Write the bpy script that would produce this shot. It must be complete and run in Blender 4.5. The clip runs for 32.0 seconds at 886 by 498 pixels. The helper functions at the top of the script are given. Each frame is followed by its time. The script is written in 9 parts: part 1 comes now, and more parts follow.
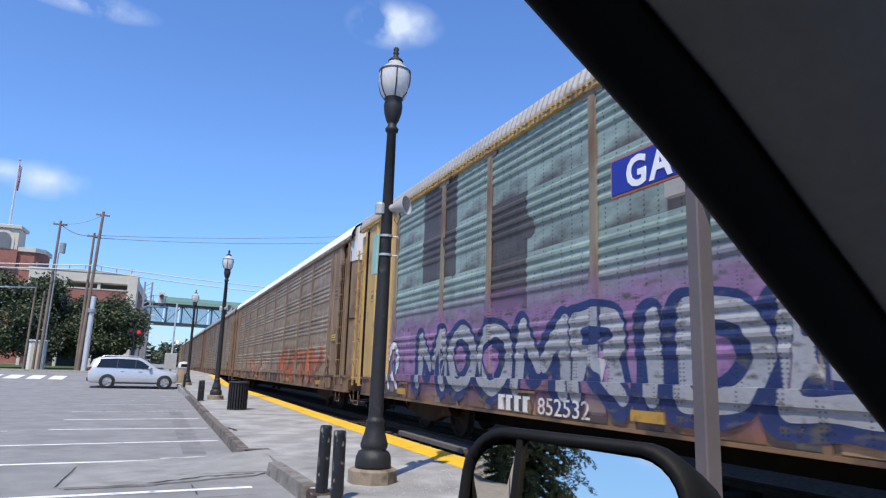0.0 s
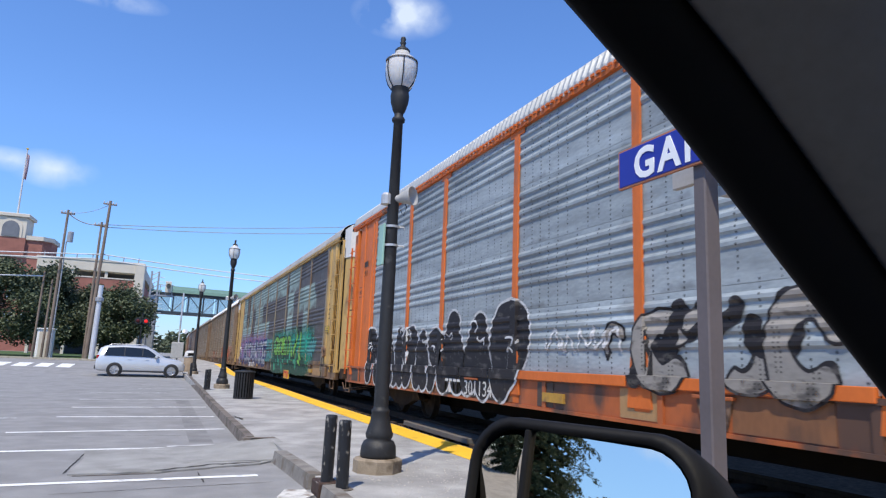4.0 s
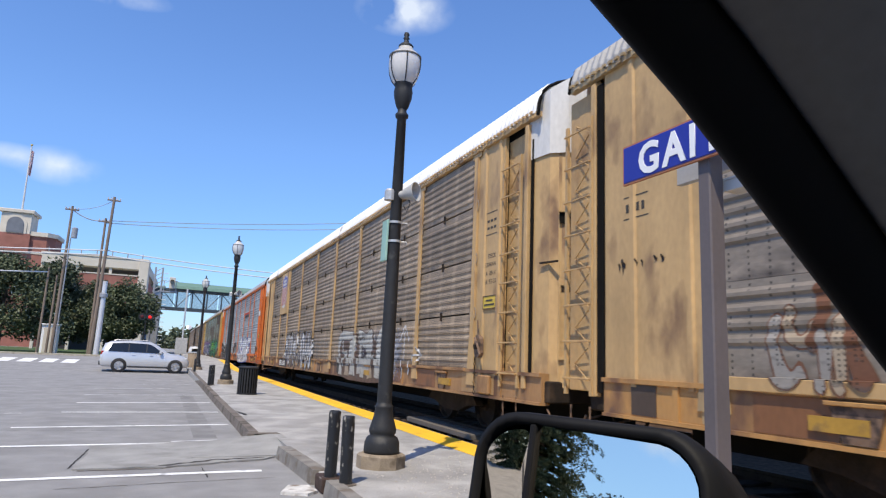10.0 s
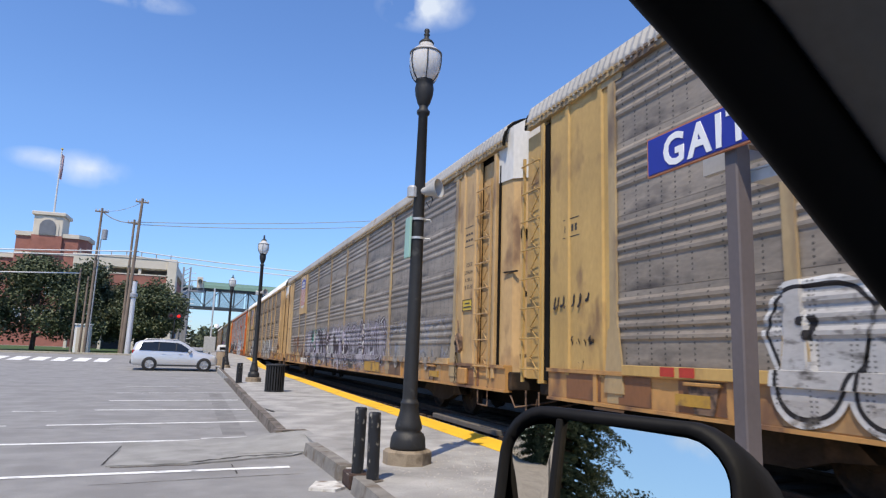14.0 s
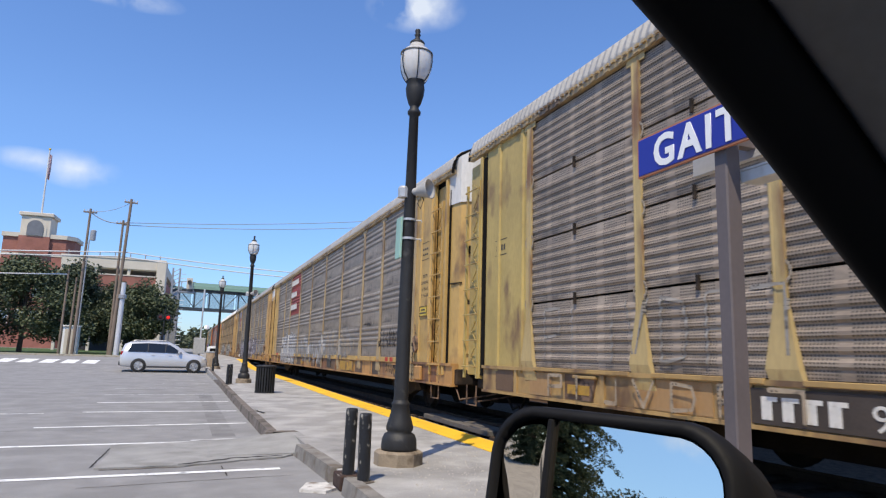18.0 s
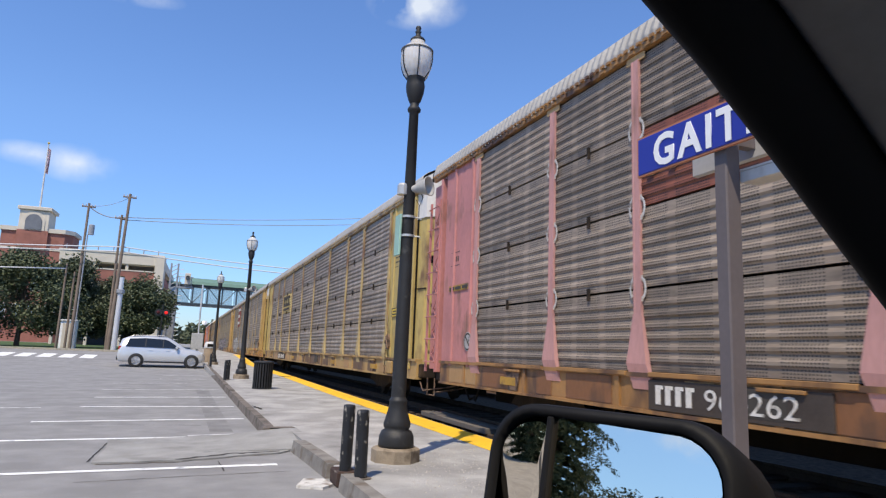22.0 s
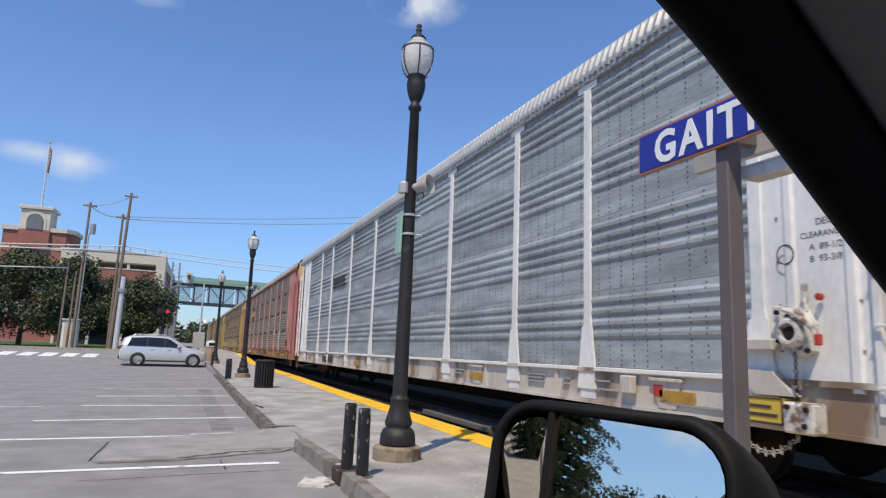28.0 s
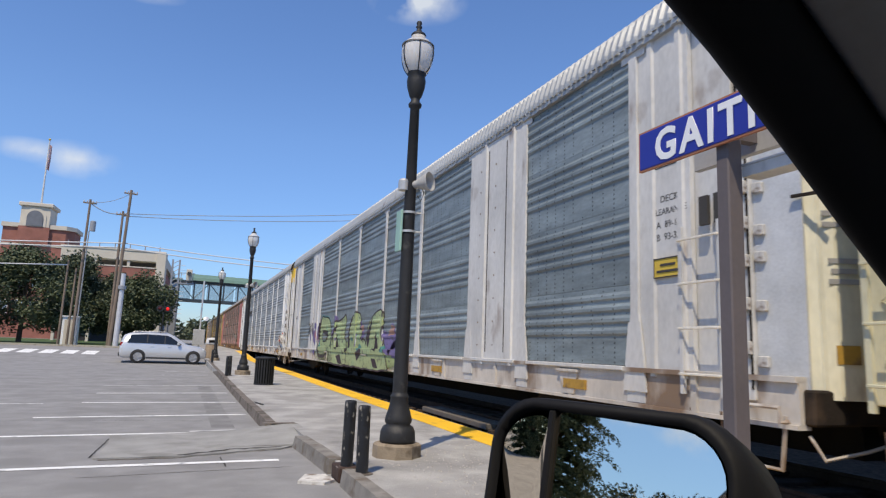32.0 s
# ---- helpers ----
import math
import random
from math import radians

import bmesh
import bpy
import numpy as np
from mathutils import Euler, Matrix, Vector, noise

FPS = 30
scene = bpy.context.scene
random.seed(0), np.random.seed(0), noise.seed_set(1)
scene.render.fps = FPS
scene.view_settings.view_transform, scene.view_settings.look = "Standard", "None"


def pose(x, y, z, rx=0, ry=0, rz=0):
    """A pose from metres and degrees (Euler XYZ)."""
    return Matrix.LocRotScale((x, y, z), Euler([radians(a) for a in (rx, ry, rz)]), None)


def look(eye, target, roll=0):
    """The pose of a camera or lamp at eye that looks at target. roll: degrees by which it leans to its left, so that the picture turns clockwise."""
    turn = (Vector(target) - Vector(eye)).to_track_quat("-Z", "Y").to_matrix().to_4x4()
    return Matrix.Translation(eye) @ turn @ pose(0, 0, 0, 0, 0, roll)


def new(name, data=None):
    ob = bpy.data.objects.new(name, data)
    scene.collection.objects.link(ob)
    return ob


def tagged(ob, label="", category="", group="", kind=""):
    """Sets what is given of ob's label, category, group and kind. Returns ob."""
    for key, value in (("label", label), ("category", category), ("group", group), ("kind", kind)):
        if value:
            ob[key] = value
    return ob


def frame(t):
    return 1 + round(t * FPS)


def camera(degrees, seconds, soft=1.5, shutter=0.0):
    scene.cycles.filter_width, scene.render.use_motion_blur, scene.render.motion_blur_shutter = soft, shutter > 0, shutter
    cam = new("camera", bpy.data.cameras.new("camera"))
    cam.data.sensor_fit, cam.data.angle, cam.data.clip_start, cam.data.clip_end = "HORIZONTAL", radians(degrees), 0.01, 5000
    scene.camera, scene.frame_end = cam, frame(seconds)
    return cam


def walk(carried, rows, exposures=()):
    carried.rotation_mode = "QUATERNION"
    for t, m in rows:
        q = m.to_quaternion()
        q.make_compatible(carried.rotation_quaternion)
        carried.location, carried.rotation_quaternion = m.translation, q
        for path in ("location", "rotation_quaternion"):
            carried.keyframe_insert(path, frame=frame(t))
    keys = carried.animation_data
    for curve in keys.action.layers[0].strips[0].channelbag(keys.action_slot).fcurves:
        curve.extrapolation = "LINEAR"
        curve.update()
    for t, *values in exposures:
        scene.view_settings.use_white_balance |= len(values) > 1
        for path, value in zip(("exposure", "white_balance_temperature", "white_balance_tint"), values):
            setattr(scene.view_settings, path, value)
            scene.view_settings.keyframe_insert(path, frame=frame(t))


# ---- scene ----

# ---- camera: hand-held inside a parked vehicle, nearly still ----
FOV = 2 * math.degrees(math.atan(784 / 1150))
cam = camera(FOV, 32.0, soft=1.25, shutter=0.1)


def held(x, y, z, yaw, tilt, roll):
    """Camera pose: yaw to the right of +y, tilt upwards, roll of the picture, in degrees."""
    a, b = radians(yaw), radians(tilt)
    way = Vector((math.sin(a) * math.cos(b), math.cos(a) * math.cos(b), math.sin(b)))
    return look((x, y, z), Vector((x, y, z)) + way, roll)


PATH = [
    (0, -0.0073, -0.0346, 1.5085, 23.45, 10.65, 1.88),
    (0.5, -0.0063, -0.0339, 1.5072, 23.36, 10.60, 1.68),
    (1, -0.0041, -0.0311, 1.5074, 23.30, 10.55, 1.67),
    (1.5, -0.0039, -0.0293, 1.5078, 23.24, 10.52, 1.80),
    (2, -0.0073, -0.0310, 1.5068, 23.18, 10.49, 1.94),
    (2.5, -0.0099, -0.0315, 1.5060, 23.13, 10.37, 2.04),
    (3, -0.0092, -0.0290, 1.5063, 23.07, 10.18, 2.14),
    (3.5, -0.0082, -0.0266, 1.5063, 22.98, 10.00, 2.29),
    (5.5, -0.0060, -0.0225, 1.5053, 22.88, 9.66, 2.12),
    (6, -0.0054, -0.0220, 1.5039, 22.85, 9.66, 2.03),
    (6.5, -0.0047, -0.0211, 1.5036, 22.84, 9.64, 2.04),
    (7, -0.0041, -0.0201, 1.5037, 22.83, 9.61, 2.12),
    (7.5, -0.0037, -0.0201, 1.5030, 22.82, 9.59, 2.15),
    (8, -0.0036, -0.0200, 1.5025, 22.82, 9.56, 2.13),
    (8.5, -0.0037, -0.0197, 1.5027, 22.84, 9.53, 2.15),
    (9, -0.0048, -0.0197, 1.5030, 22.82, 9.52, 2.23),
    (9.5, -0.0059, -0.0191, 1.5034, 22.76, 9.52, 2.32),
    (10, -0.0056, -0.0169, 1.5039, 22.69, 9.51, 2.38),
    (10.5, -0.0042, -0.0140, 1.5038, 22.63, 9.48, 2.35),
    (11, -0.0040, -0.0108, 1.5054, 22.45, 9.44, 2.38),
    (11.5, -0.0059, -0.0096, 1.5080, 21.98, 9.37, 2.56),
    (12, -0.0074, -0.0127, 1.5068, 21.38, 9.17, 2.49),
    (12.5, -0.0057, -0.0145, 1.5044, 20.93, 8.97, 2.16),
    (13, -0.0031, -0.0131, 1.5041, 20.68, 8.93, 1.96),
    (13.5, -0.0027, -0.0126, 1.5036, 20.57, 9.02, 1.94),
    (14, -0.0022, -0.0123, 1.5017, 20.61, 9.12, 1.92),
    (14.5, -0.0015, -0.0118, 1.4997, 20.74, 9.18, 1.85),
    (16.5, 0.0002, -0.0072, 1.4988, 21.25, 9.27, 1.81),
    (17, 0.0001, -0.0062, 1.5000, 21.34, 9.22, 1.73),
    (17.5, 0.0007, -0.0049, 1.5013, 21.39, 9.19, 1.75),
    (18, 0.0013, -0.0044, 1.5011, 21.41, 9.20, 1.75),
    (18.5, 0.0014, -0.0051, 1.5000, 21.42, 9.20, 1.68),
    (19, 0.0014, -0.0050, 1.5003, 21.41, 9.16, 1.70),
    (19.5, 0.0011, -0.0046, 1.5010, 21.39, 9.13, 1.87),
    (20, 0.0001, -0.0052, 1.5005, 21.37, 9.12, 1.99),
    (20.5, -0.0010, -0.0057, 1.4998, 21.40, 9.10, 2.00),
    (21, -0.0018, -0.0054, 1.5001, 21.45, 9.04, 2.07),
    (21.5, -0.0020, -0.0043, 1.5005, 21.50, 9.00, 2.20),
    (22, -0.0010, -0.0031, 1.5000, 21.54, 8.99, 2.23),
    (22.5, 0.0000, -0.0020, 1.5000, 21.55, 8.96, 2.13),
    (23, 0.0006, -0.0007, 1.5011, 21.52, 8.96, 2.14),
    (23.5, 0.0007, -0.0002, 1.5010, 21.48, 9.02, 2.29),
    (24, 0.0008, -0.0004, 1.4997, 21.46, 9.06, 2.36),
    (24.5, 0.0012, -0.0000, 1.4994, 21.45, 9.06, 2.37),
    (25, 0.0016, 0.0008, 1.4999, 21.43, 9.05, 2.44),
    (25.5, 0.0022, 0.0012, 1.4989, 21.43, 9.07, 2.46),
    (27.5, 0.0021, 0.0015, 1.4972, 21.43, 8.94, 2.29),
    (28, 0.0022, 0.0013, 1.4968, 21.44, 8.86, 2.13),
    (28.5, 0.0026, 0.0023, 1.4976, 21.46, 8.80, 2.12),
    (29, 0.0029, 0.0033, 1.4982, 21.47, 8.78, 2.14),
    (29.5, 0.0030, 0.0031, 1.4974, 21.47, 8.76, 2.06),
    (30, 0.0031, 0.0030, 1.4969, 21.47, 8.70, 1.97),
    (30.5, 0.0031, 0.0033, 1.4972, 21.48, 8.66, 1.96),
    (31, 0.0025, 0.0032, 1.4969, 21.48, 8.67, 1.98),
    (31.5, 0.0023, 0.0033, 1.4967, 21.47, 8.67, 2.04),
    (32, 0.0027, 0.0042, 1.4975, 21.45, 8.63, 2.18),
]
walk(cam, [(t, held(*p)) for t, *p in PATH], exposures=[(0, 0.0, 6150, 10), (3.5, 0.02, 6150, 10), (6, 0.03, 6250, 10), (9, 0.03, 6450, 10), (11.5, 0.06, 6550, 10), (14, -0.02, 6600, 10), (20, -0.02, 6650, 10), (23, 0.0, 6700, 10), (26, -0.12, 6750, 10), (28.5, -0.24, 6850, 10), (31, -0.2, 6900, 10), (32, -0.22, 6850, 10)])

# ---- world and sun ----
SUN_WAY = Vector((-0.65, -0.76, 1.60)).normalized()  # towards the sun
world = bpy.data.worlds.new("sky")
scene.world = world
world.use_nodes = True
wt = world.node_tree
wt.nodes.clear()
w_out = wt.nodes.new("ShaderNodeOutputWorld")
w_bg = wt.nodes.new("ShaderNodeBackground")
w_sky = wt.nodes.new("ShaderNodeTexSky")
w_sky.sky_type, w_sky.sun_disc = "NISHITA", False
w_sky.sun_elevation = math.asin(SUN_WAY.z)
w_sky.sun_rotation = math.atan2(SUN_WAY.x, SUN_WAY.y) % (2 * math.pi)
w_sky.air_density, w_sky.dust_density, w_sky.ozone_density = 1.2, 0.15, 3.5
w_bg.inputs["Strength"].default_value = 0.136
w_geo = wt.nodes.new("ShaderNodeTexCoord")
# small fair-weather clouds: a direction, a width and a height each (tangents)
CLOUDS = (((0.272, 0.829, 0.493), 0.060, 0.030), ((-0.150, 0.961, 0.228), 0.046, 0.022), ((-0.126, 0.886, 0.452), 0.075, 0.016),
          ((-0.20, 0.953, 0.232), 0.04, 0.014), ((-0.95, -0.10, 0.26), 0.07, 0.03), ((-0.95, 0.02, 0.27), 0.06, 0.025), ((-0.75, 0.35, 0.5), 0.2, 0.06), ((-0.8, -0.6, 0.35), 0.22, 0.07))
w_noise = wt.nodes.new("ShaderNodeTexNoise")
w_noise.inputs["Scale"].default_value, w_noise.inputs["Detail"].default_value = 14.0, 7.0
wt.links.new(w_geo.outputs["Generated"], w_noise.inputs["Vector"])


def w_math(op, a, b=None):
    n = wt.nodes.new("ShaderNodeMath")
    n.operation = op
    for i, v in enumerate((a, b)):
        if v is None:
            continue
        if isinstance(v, (int, float)):
            n.inputs[i].default_value = v
        else:
            wt.links.new(v, n.inputs[i])
    return n.outputs[0]


def w_dot(axis):
    n = wt.nodes.new("ShaderNodeVectorMath")
    n.operation = "DOT_PRODUCT"
    n.inputs[1].default_value = axis
    wt.links.new(w_geo.outputs["Generated"], n.inputs[0])
    return n.outputs["Value"]


cover = None
for way, wide, high in CLOUDS:
    c = Vector(way).normalized()
    side = c.cross(Vector((0, 0, 1))).normalized()
    up = side.cross(c)
    u = w_math("DIVIDE", w_dot(side), wide)
    v = w_math("DIVIDE", w_dot(up), high)
    d = w_math("SQRT", w_math("ADD", w_math("MULTIPLY", u, u), w_math("MULTIPLY", v, v)))
    inside = w_math("MULTIPLY", w_math("MAXIMUM", w_math("SUBTRACT", 1.25, d), 0.0), w_math("GREATER_THAN", w_dot(c), 0.0))
    if way[2] < 0.24 and way[1] > 0.9:
        inside = w_math("MULTIPLY", inside, 0.6)  # the low clouds are thin
    cover = inside if cover is None else w_math("MAXIMUM", cover, inside)
cover = w_math("MULTIPLY", cover, w_math("MAXIMUM", w_math("MULTIPLY", w_math("SUBTRACT", w_noise.outputs["Fac"], 0.40), 4.2), 0.0))
cover = w_math("MINIMUM", cover, 0.8)
w_mix = wt.nodes.new("ShaderNodeMix")
w_mix.data_type = "RGBA"
w_mix.inputs[7].default_value = (6.6, 7.1, 7.7, 1)
wt.links.new(cover, w_mix.inputs[0])
w_tint = wt.nodes.new("ShaderNodeMix")
w_tint.data_type, w_tint.blend_type = "RGBA", "MULTIPLY"
w_tint.inputs[0].default_value = 1.0
w_tint.inputs[7].default_value = (0.84, 1.05, 1.42, 1)
wt.links.new(w_sky.outputs[0], w_tint.inputs[6])
# a clear horizon: the sky pales only a little towards the ground
w_low = wt.nodes.new("ShaderNodeVectorMath")
w_low.operation = "MULTIPLY"
wt.links.new(w_tint.outputs[2], w_low.inputs[0])
w_rise = w_math("MINIMUM", w_math("MAXIMUM", w_math("DIVIDE", w_dot((0, 0, 1)), 0.30), 0.0), 1.0)
w_rgb = wt.nodes.new("ShaderNodeCombineXYZ")
for ch, base in (("X", 0.70), ("Y", 0.78), ("Z", 0.90)):
    wt.links.new(w_math("ADD", base, w_math("MULTIPLY", w_rise, 1 - base)), w_rgb.inputs[ch])
wt.links.new(w_rgb.outputs[0], w_low.inputs[1])
wt.links.new(w_low.outputs[0], w_mix.inputs[6])
wt.links.new(w_mix.outputs[2], w_bg.inputs["Color"])
wt.links.new(w_bg.outputs[0], w_out.inputs["Surface"])

sun = new("sun", bpy.data.lights.new("sun", "SUN"))
sun.data.energy, sun.data.angle, sun.data.color = 4.7, radians(0.53), (1.0, 0.89, 0.71)
sun.matrix_world = look(SUN_WAY * 60, (0, 0, 0))


# ---- materials ----
MATS = {}


def mat(name, base, rough=0.6, metal=0.0, vary=0.25, scale=3.0, fine=40.0, bump=0.0, bump_scale=60.0, dirt=None, dirt_amount=0.0,
        dirt_scale=1.2, spec=0.4, obj_vary=0.0, stretch=(1, 1, 1), emit=None, glass=False):
    """A surface: base colour with variation at two scales, blotches of dirt, fine relief, and a shift per object."""
    if name in MATS:
        return MATS[name]
    m = bpy.data.materials.new(name)
    m.use_nodes = True
    nt = m.node_tree
    bsdf = nt.nodes["Principled BSDF"]
    base = tuple(base[:3]) + (1,)
    tc = nt.nodes.new("ShaderNodeTexCoord")
    mp = nt.nodes.new("ShaderNodeMapping")
    mp.inputs["Scale"].default_value = stretch
    nt.links.new(tc.outputs["Object"], mp.inputs["Vector"])

    def noise_of(s, detail=4.0):
        n = nt.nodes.new("ShaderNodeTexNoise")
        n.inputs["Scale"].default_value, n.inputs["Detail"].default_value = s, detail
        nt.links.new(mp.outputs[0], n.inputs["Vector"])
        return n

    n1, n2 = noise_of(scale), noise_of(fine, 3.0)
    mixn = nt.nodes.new("ShaderNodeMath")
    mixn.operation = "MULTIPLY_ADD"
    mixn.inputs[1].default_value = 0.45
    nt.links.new(n2.outputs["Fac"], mixn.inputs[0])
    nt.links.new(n1.outputs["Fac"], mixn.inputs[2])
    rng = nt.nodes.new("ShaderNodeMapRange")
    rng.inputs["From Min"].default_value, rng.inputs["From Max"].default_value = 0.42, 1.02
    rng.inputs["To Min"].default_value, rng.inputs["To Max"].default_value = 1 - vary, 1 + vary
    nt.links.new(mixn.outputs[0], rng.inputs["Value"])
    value = rng.outputs[0]
    if obj_vary:
        info = nt.nodes.new("ShaderNodeObjectInfo")
        r2 = nt.nodes.new("ShaderNodeMapRange")
        r2.inputs["To Min"].default_value, r2.inputs["To Max"].default_value = 1 - obj_vary, 1 + obj_vary
        nt.links.new(info.outputs["Random"], r2.inputs["Value"])
        mul = nt.nodes.new("ShaderNodeMath")
        mul.operation = "MULTIPLY"
        nt.links.new(value, mul.inputs[0])
        nt.links.new(r2.outputs[0], mul.inputs[1])
        value = mul.outputs[0]
    hsv = nt.nodes.new("ShaderNodeHueSaturation")
    hsv.inputs["Color"].default_value = base
    nt.links.new(value, hsv.inputs["Value"])
    colour = hsv.outputs[0]
    if dirt is not None:
        n3 = noise_of(dirt_scale, 8.0)
        ramp = nt.nodes.new("ShaderNodeValToRGB")
        lo = 0.66 - 0.34 * dirt_amount
        ramp.color_ramp.elements[0].position, ramp.color_ramp.elements[1].position = lo, lo + 0.13
        nt.links.new(n3.outputs["Fac"], ramp.inputs["Fac"])
        mx = nt.nodes.new("ShaderNodeMix")
        mx.data_type = "RGBA"
        mx.inputs[7].default_value = tuple(dirt[:3]) + (1,)
        nt.links.new(ramp.outputs[0], mx.inputs[0])
        nt.links.new(colour, mx.inputs[6])
        colour = mx.outputs[2]
    nt.links.new(colour, bsdf.inputs["Base Color"])
    bsdf.inputs["Roughness"].default_value, bsdf.inputs["Metallic"].default_value = rough, metal
    bsdf.inputs["Specular IOR Level"].default_value = spec
    if bump:
        n4 = noise_of(bump_scale, 5.0)
        bp = nt.nodes.new("ShaderNodeBump")
        bp.inputs["Strength"].default_value, bp.inputs["Distance"].default_value = bump, 0.01
        nt.links.new(n4.outputs["Fac"], bp.inputs["Height"])
        nt.links.new(bp.outputs[0], bsdf.inputs["Normal"])
    if emit:
        bsdf.inputs["Emission Color"].default_value = tuple(emit[:3]) + (1,)
        bsdf.inputs["Emission Strength"].default_value = emit[3]
    MATS[name] = m
    return m


def panel_mat(name, base, rough=0.5, metal=0.0, streak=(0.05, 0.04, 0.035), amount=0.35, dense=True):
    """Perforated galvanised sheet: weathering in streaks, rows of small punched holes, and a shift per sheet."""
    if name in MATS:
        return MATS[name]
    m = mat(name, base, rough, metal, vary=0.32, scale=0.9, fine=14.0, dirt=streak, dirt_amount=amount, dirt_scale=0.8, obj_vary=0.13, stretch=(1, 0.8, 2.2))
    nt = m.node_tree
    bsdf = nt.nodes["Principled BSDF"]
    src = bsdf.inputs["Base Color"].links[0].from_socket
    tc = nt.nodes["Texture Coordinate"]
    sep = nt.nodes.new("ShaderNodeSeparateXYZ")
    nt.links.new(tc.outputs["Object"], sep.inputs[0])

    def calc(op, a, b=None):
        n = nt.nodes.new("ShaderNodeMath")
        n.operation = op
        for i, v in enumerate((a, b)):
            if v is None:
                continue
            if isinstance(v, (int, float)):
                n.inputs[i].default_value = v
            else:
                nt.links.new(v, n.inputs[i])
        return n.outputs[0]

    # long uneven streaks along the sheet, darker and lighter at random
    smear = nt.nodes.new("ShaderNodeTexNoise")
    smear.inputs["Scale"].default_value, smear.inputs["Detail"].default_value = 1.0, 6.0
    way = nt.nodes.new("ShaderNodeMapping")
    way.inputs["Scale"].default_value = (1, 0.8, 6.0)
    info = nt.nodes.new("ShaderNodeObjectInfo")
    shift = nt.nodes.new("ShaderNodeVectorMath")
    shift.operation = "ADD"
    place = nt.nodes.new("ShaderNodeVectorMath")
    place.operation = "SCALE"
    place.inputs[0].default_value = (3.0, 40.0, 17.0)
    nt.links.new(info.outputs["Random"], place.inputs["Scale"])
    nt.links.new(tc.outputs["Object"], shift.inputs[0])
    nt.links.new(place.outputs[0], shift.inputs[1])
    nt.links.new(shift.outputs[0], way.inputs["Vector"])
    nt.links.new(way.outputs[0], smear.inputs["Vector"])
    dark = nt.nodes.new("ShaderNodeMapRange")
    dark.inputs["From Min"].default_value, dark.inputs["From Max"].default_value = 0.34, 0.66
    dark.inputs["To Min"].default_value, dark.inputs["To Max"].default_value = 0.80, 1.16
    nt.links.new(smear.outputs["Fac"], dark.inputs["Value"])
    worn = nt.nodes.new("ShaderNodeVectorMath")
    worn.operation = "SCALE"
    nt.links.new(src, worn.inputs[0])
    nt.links.new(dark.outputs[0], worn.inputs["Scale"])
    src = worn.outputs[0]
    fy = calc("SUBTRACT", calc("FRACT", calc("DIVIDE", sep.outputs["Y"], 0.036 if dense else 0.046)), 0.5)
    fz = calc("SUBTRACT", calc("FRACT", calc("DIVIDE", sep.outputs["Z"], 0.031 if dense else 0.058)), 0.5)
    rr = calc("ADD", calc("MULTIPLY", fy, fy), calc("MULTIPLY", fz, fz))
    hole = calc("MULTIPLY", calc("LESS_THAN", rr, 0.085 if dense else 0.06), 0.88)
    # the holes come in groups, with plain sheet between
    if dense:
        group = calc("GREATER_THAN", calc("FRACT", calc("DIVIDE", sep.outputs["Y"], 0.62)), 0.22)
    else:
        spots = nt.nodes.new("ShaderNodeTexNoise")
        spots.inputs["Scale"].default_value, spots.inputs["Detail"].default_value = 3.5, 2.0
        nt.links.new(tc.outputs["Object"], spots.inputs["Vector"])
        group = calc("MULTIPLY", calc("LESS_THAN", calc("FRACT", calc("DIVIDE", sep.outputs["Y"], 0.23)), 0.2), calc("GREATER_THAN", spots.outputs["Fac"], 0.45))
    hole = calc("MULTIPLY", hole, group)
    # dents: the sheets are no longer quite flat
    dent = nt.nodes.new("ShaderNodeTexNoise")
    dent.inputs["Scale"].default_value, dent.inputs["Detail"].default_value = 2.2, 3.0
    nt.links.new(shift.outputs[0], dent.inputs["Vector"])
    bp = nt.nodes.new("ShaderNodeBump")
    bp.inputs["Strength"].default_value, bp.inputs["Distance"].default_value = 0.55, 0.05
    nt.links.new(dent.outputs["Fac"], bp.inputs["Height"])
    nt.links.new(bp.outputs[0], bsdf.inputs["Normal"])
    mx = nt.nodes.new("ShaderNodeMix")
    mx.data_type = "RGBA"
    mx.inputs[7].default_value = (0.012, 0.012, 0.012, 1)
    nt.links.new(hole, mx.inputs[0])
    nt.links.new(src, mx.inputs[6])
    nt.links.new(mx.outputs[2], bsdf.inputs["Base Color"])
    return m


# ---- mesh helpers ----
def link_mesh(name, bm, material, smooth=False):
    me = bpy.data.meshes.new(name)
    bm.normal_update()
    bm.to_mesh(me)
    bm.free()
    if smooth:
        me.polygons.foreach_set("use_smooth", [True] * len(me.polygons))
    me.materials.append(material)
    return me


def part(name, bm, material, parent, label="", smooth=False, at=None):
    """Links a bmesh (or a mesh shared with others) as one mesh object under a thing or a part."""
    me = bm if isinstance(bm, bpy.types.Mesh) else link_mesh(name, bm, material, smooth)
    ob = new(name, me)
    if me.materials[0] is not material:
        ob.material_slots[0].link = "OBJECT"
        ob.material_slots[0].material = material
    ob.parent = parent
    if at is not None:
        ob.matrix_basis = at
    if label:
        ob["label"] = label
    return ob


def thing(name, m, label, category, group="", kind=""):
    ob = new(name)
    ob.empty_display_size = 0.2
    ob.matrix_basis = m
    return tagged(ob, label, category, group, kind)


def solo(name, bm, material, label, category="", group="", kind="", m=None, smooth=False):
    ob = new(name, link_mesh(name, bm, material, smooth))
    if m is not None:
        ob.matrix_basis = m
    return tagged(ob, label, category, group, kind)


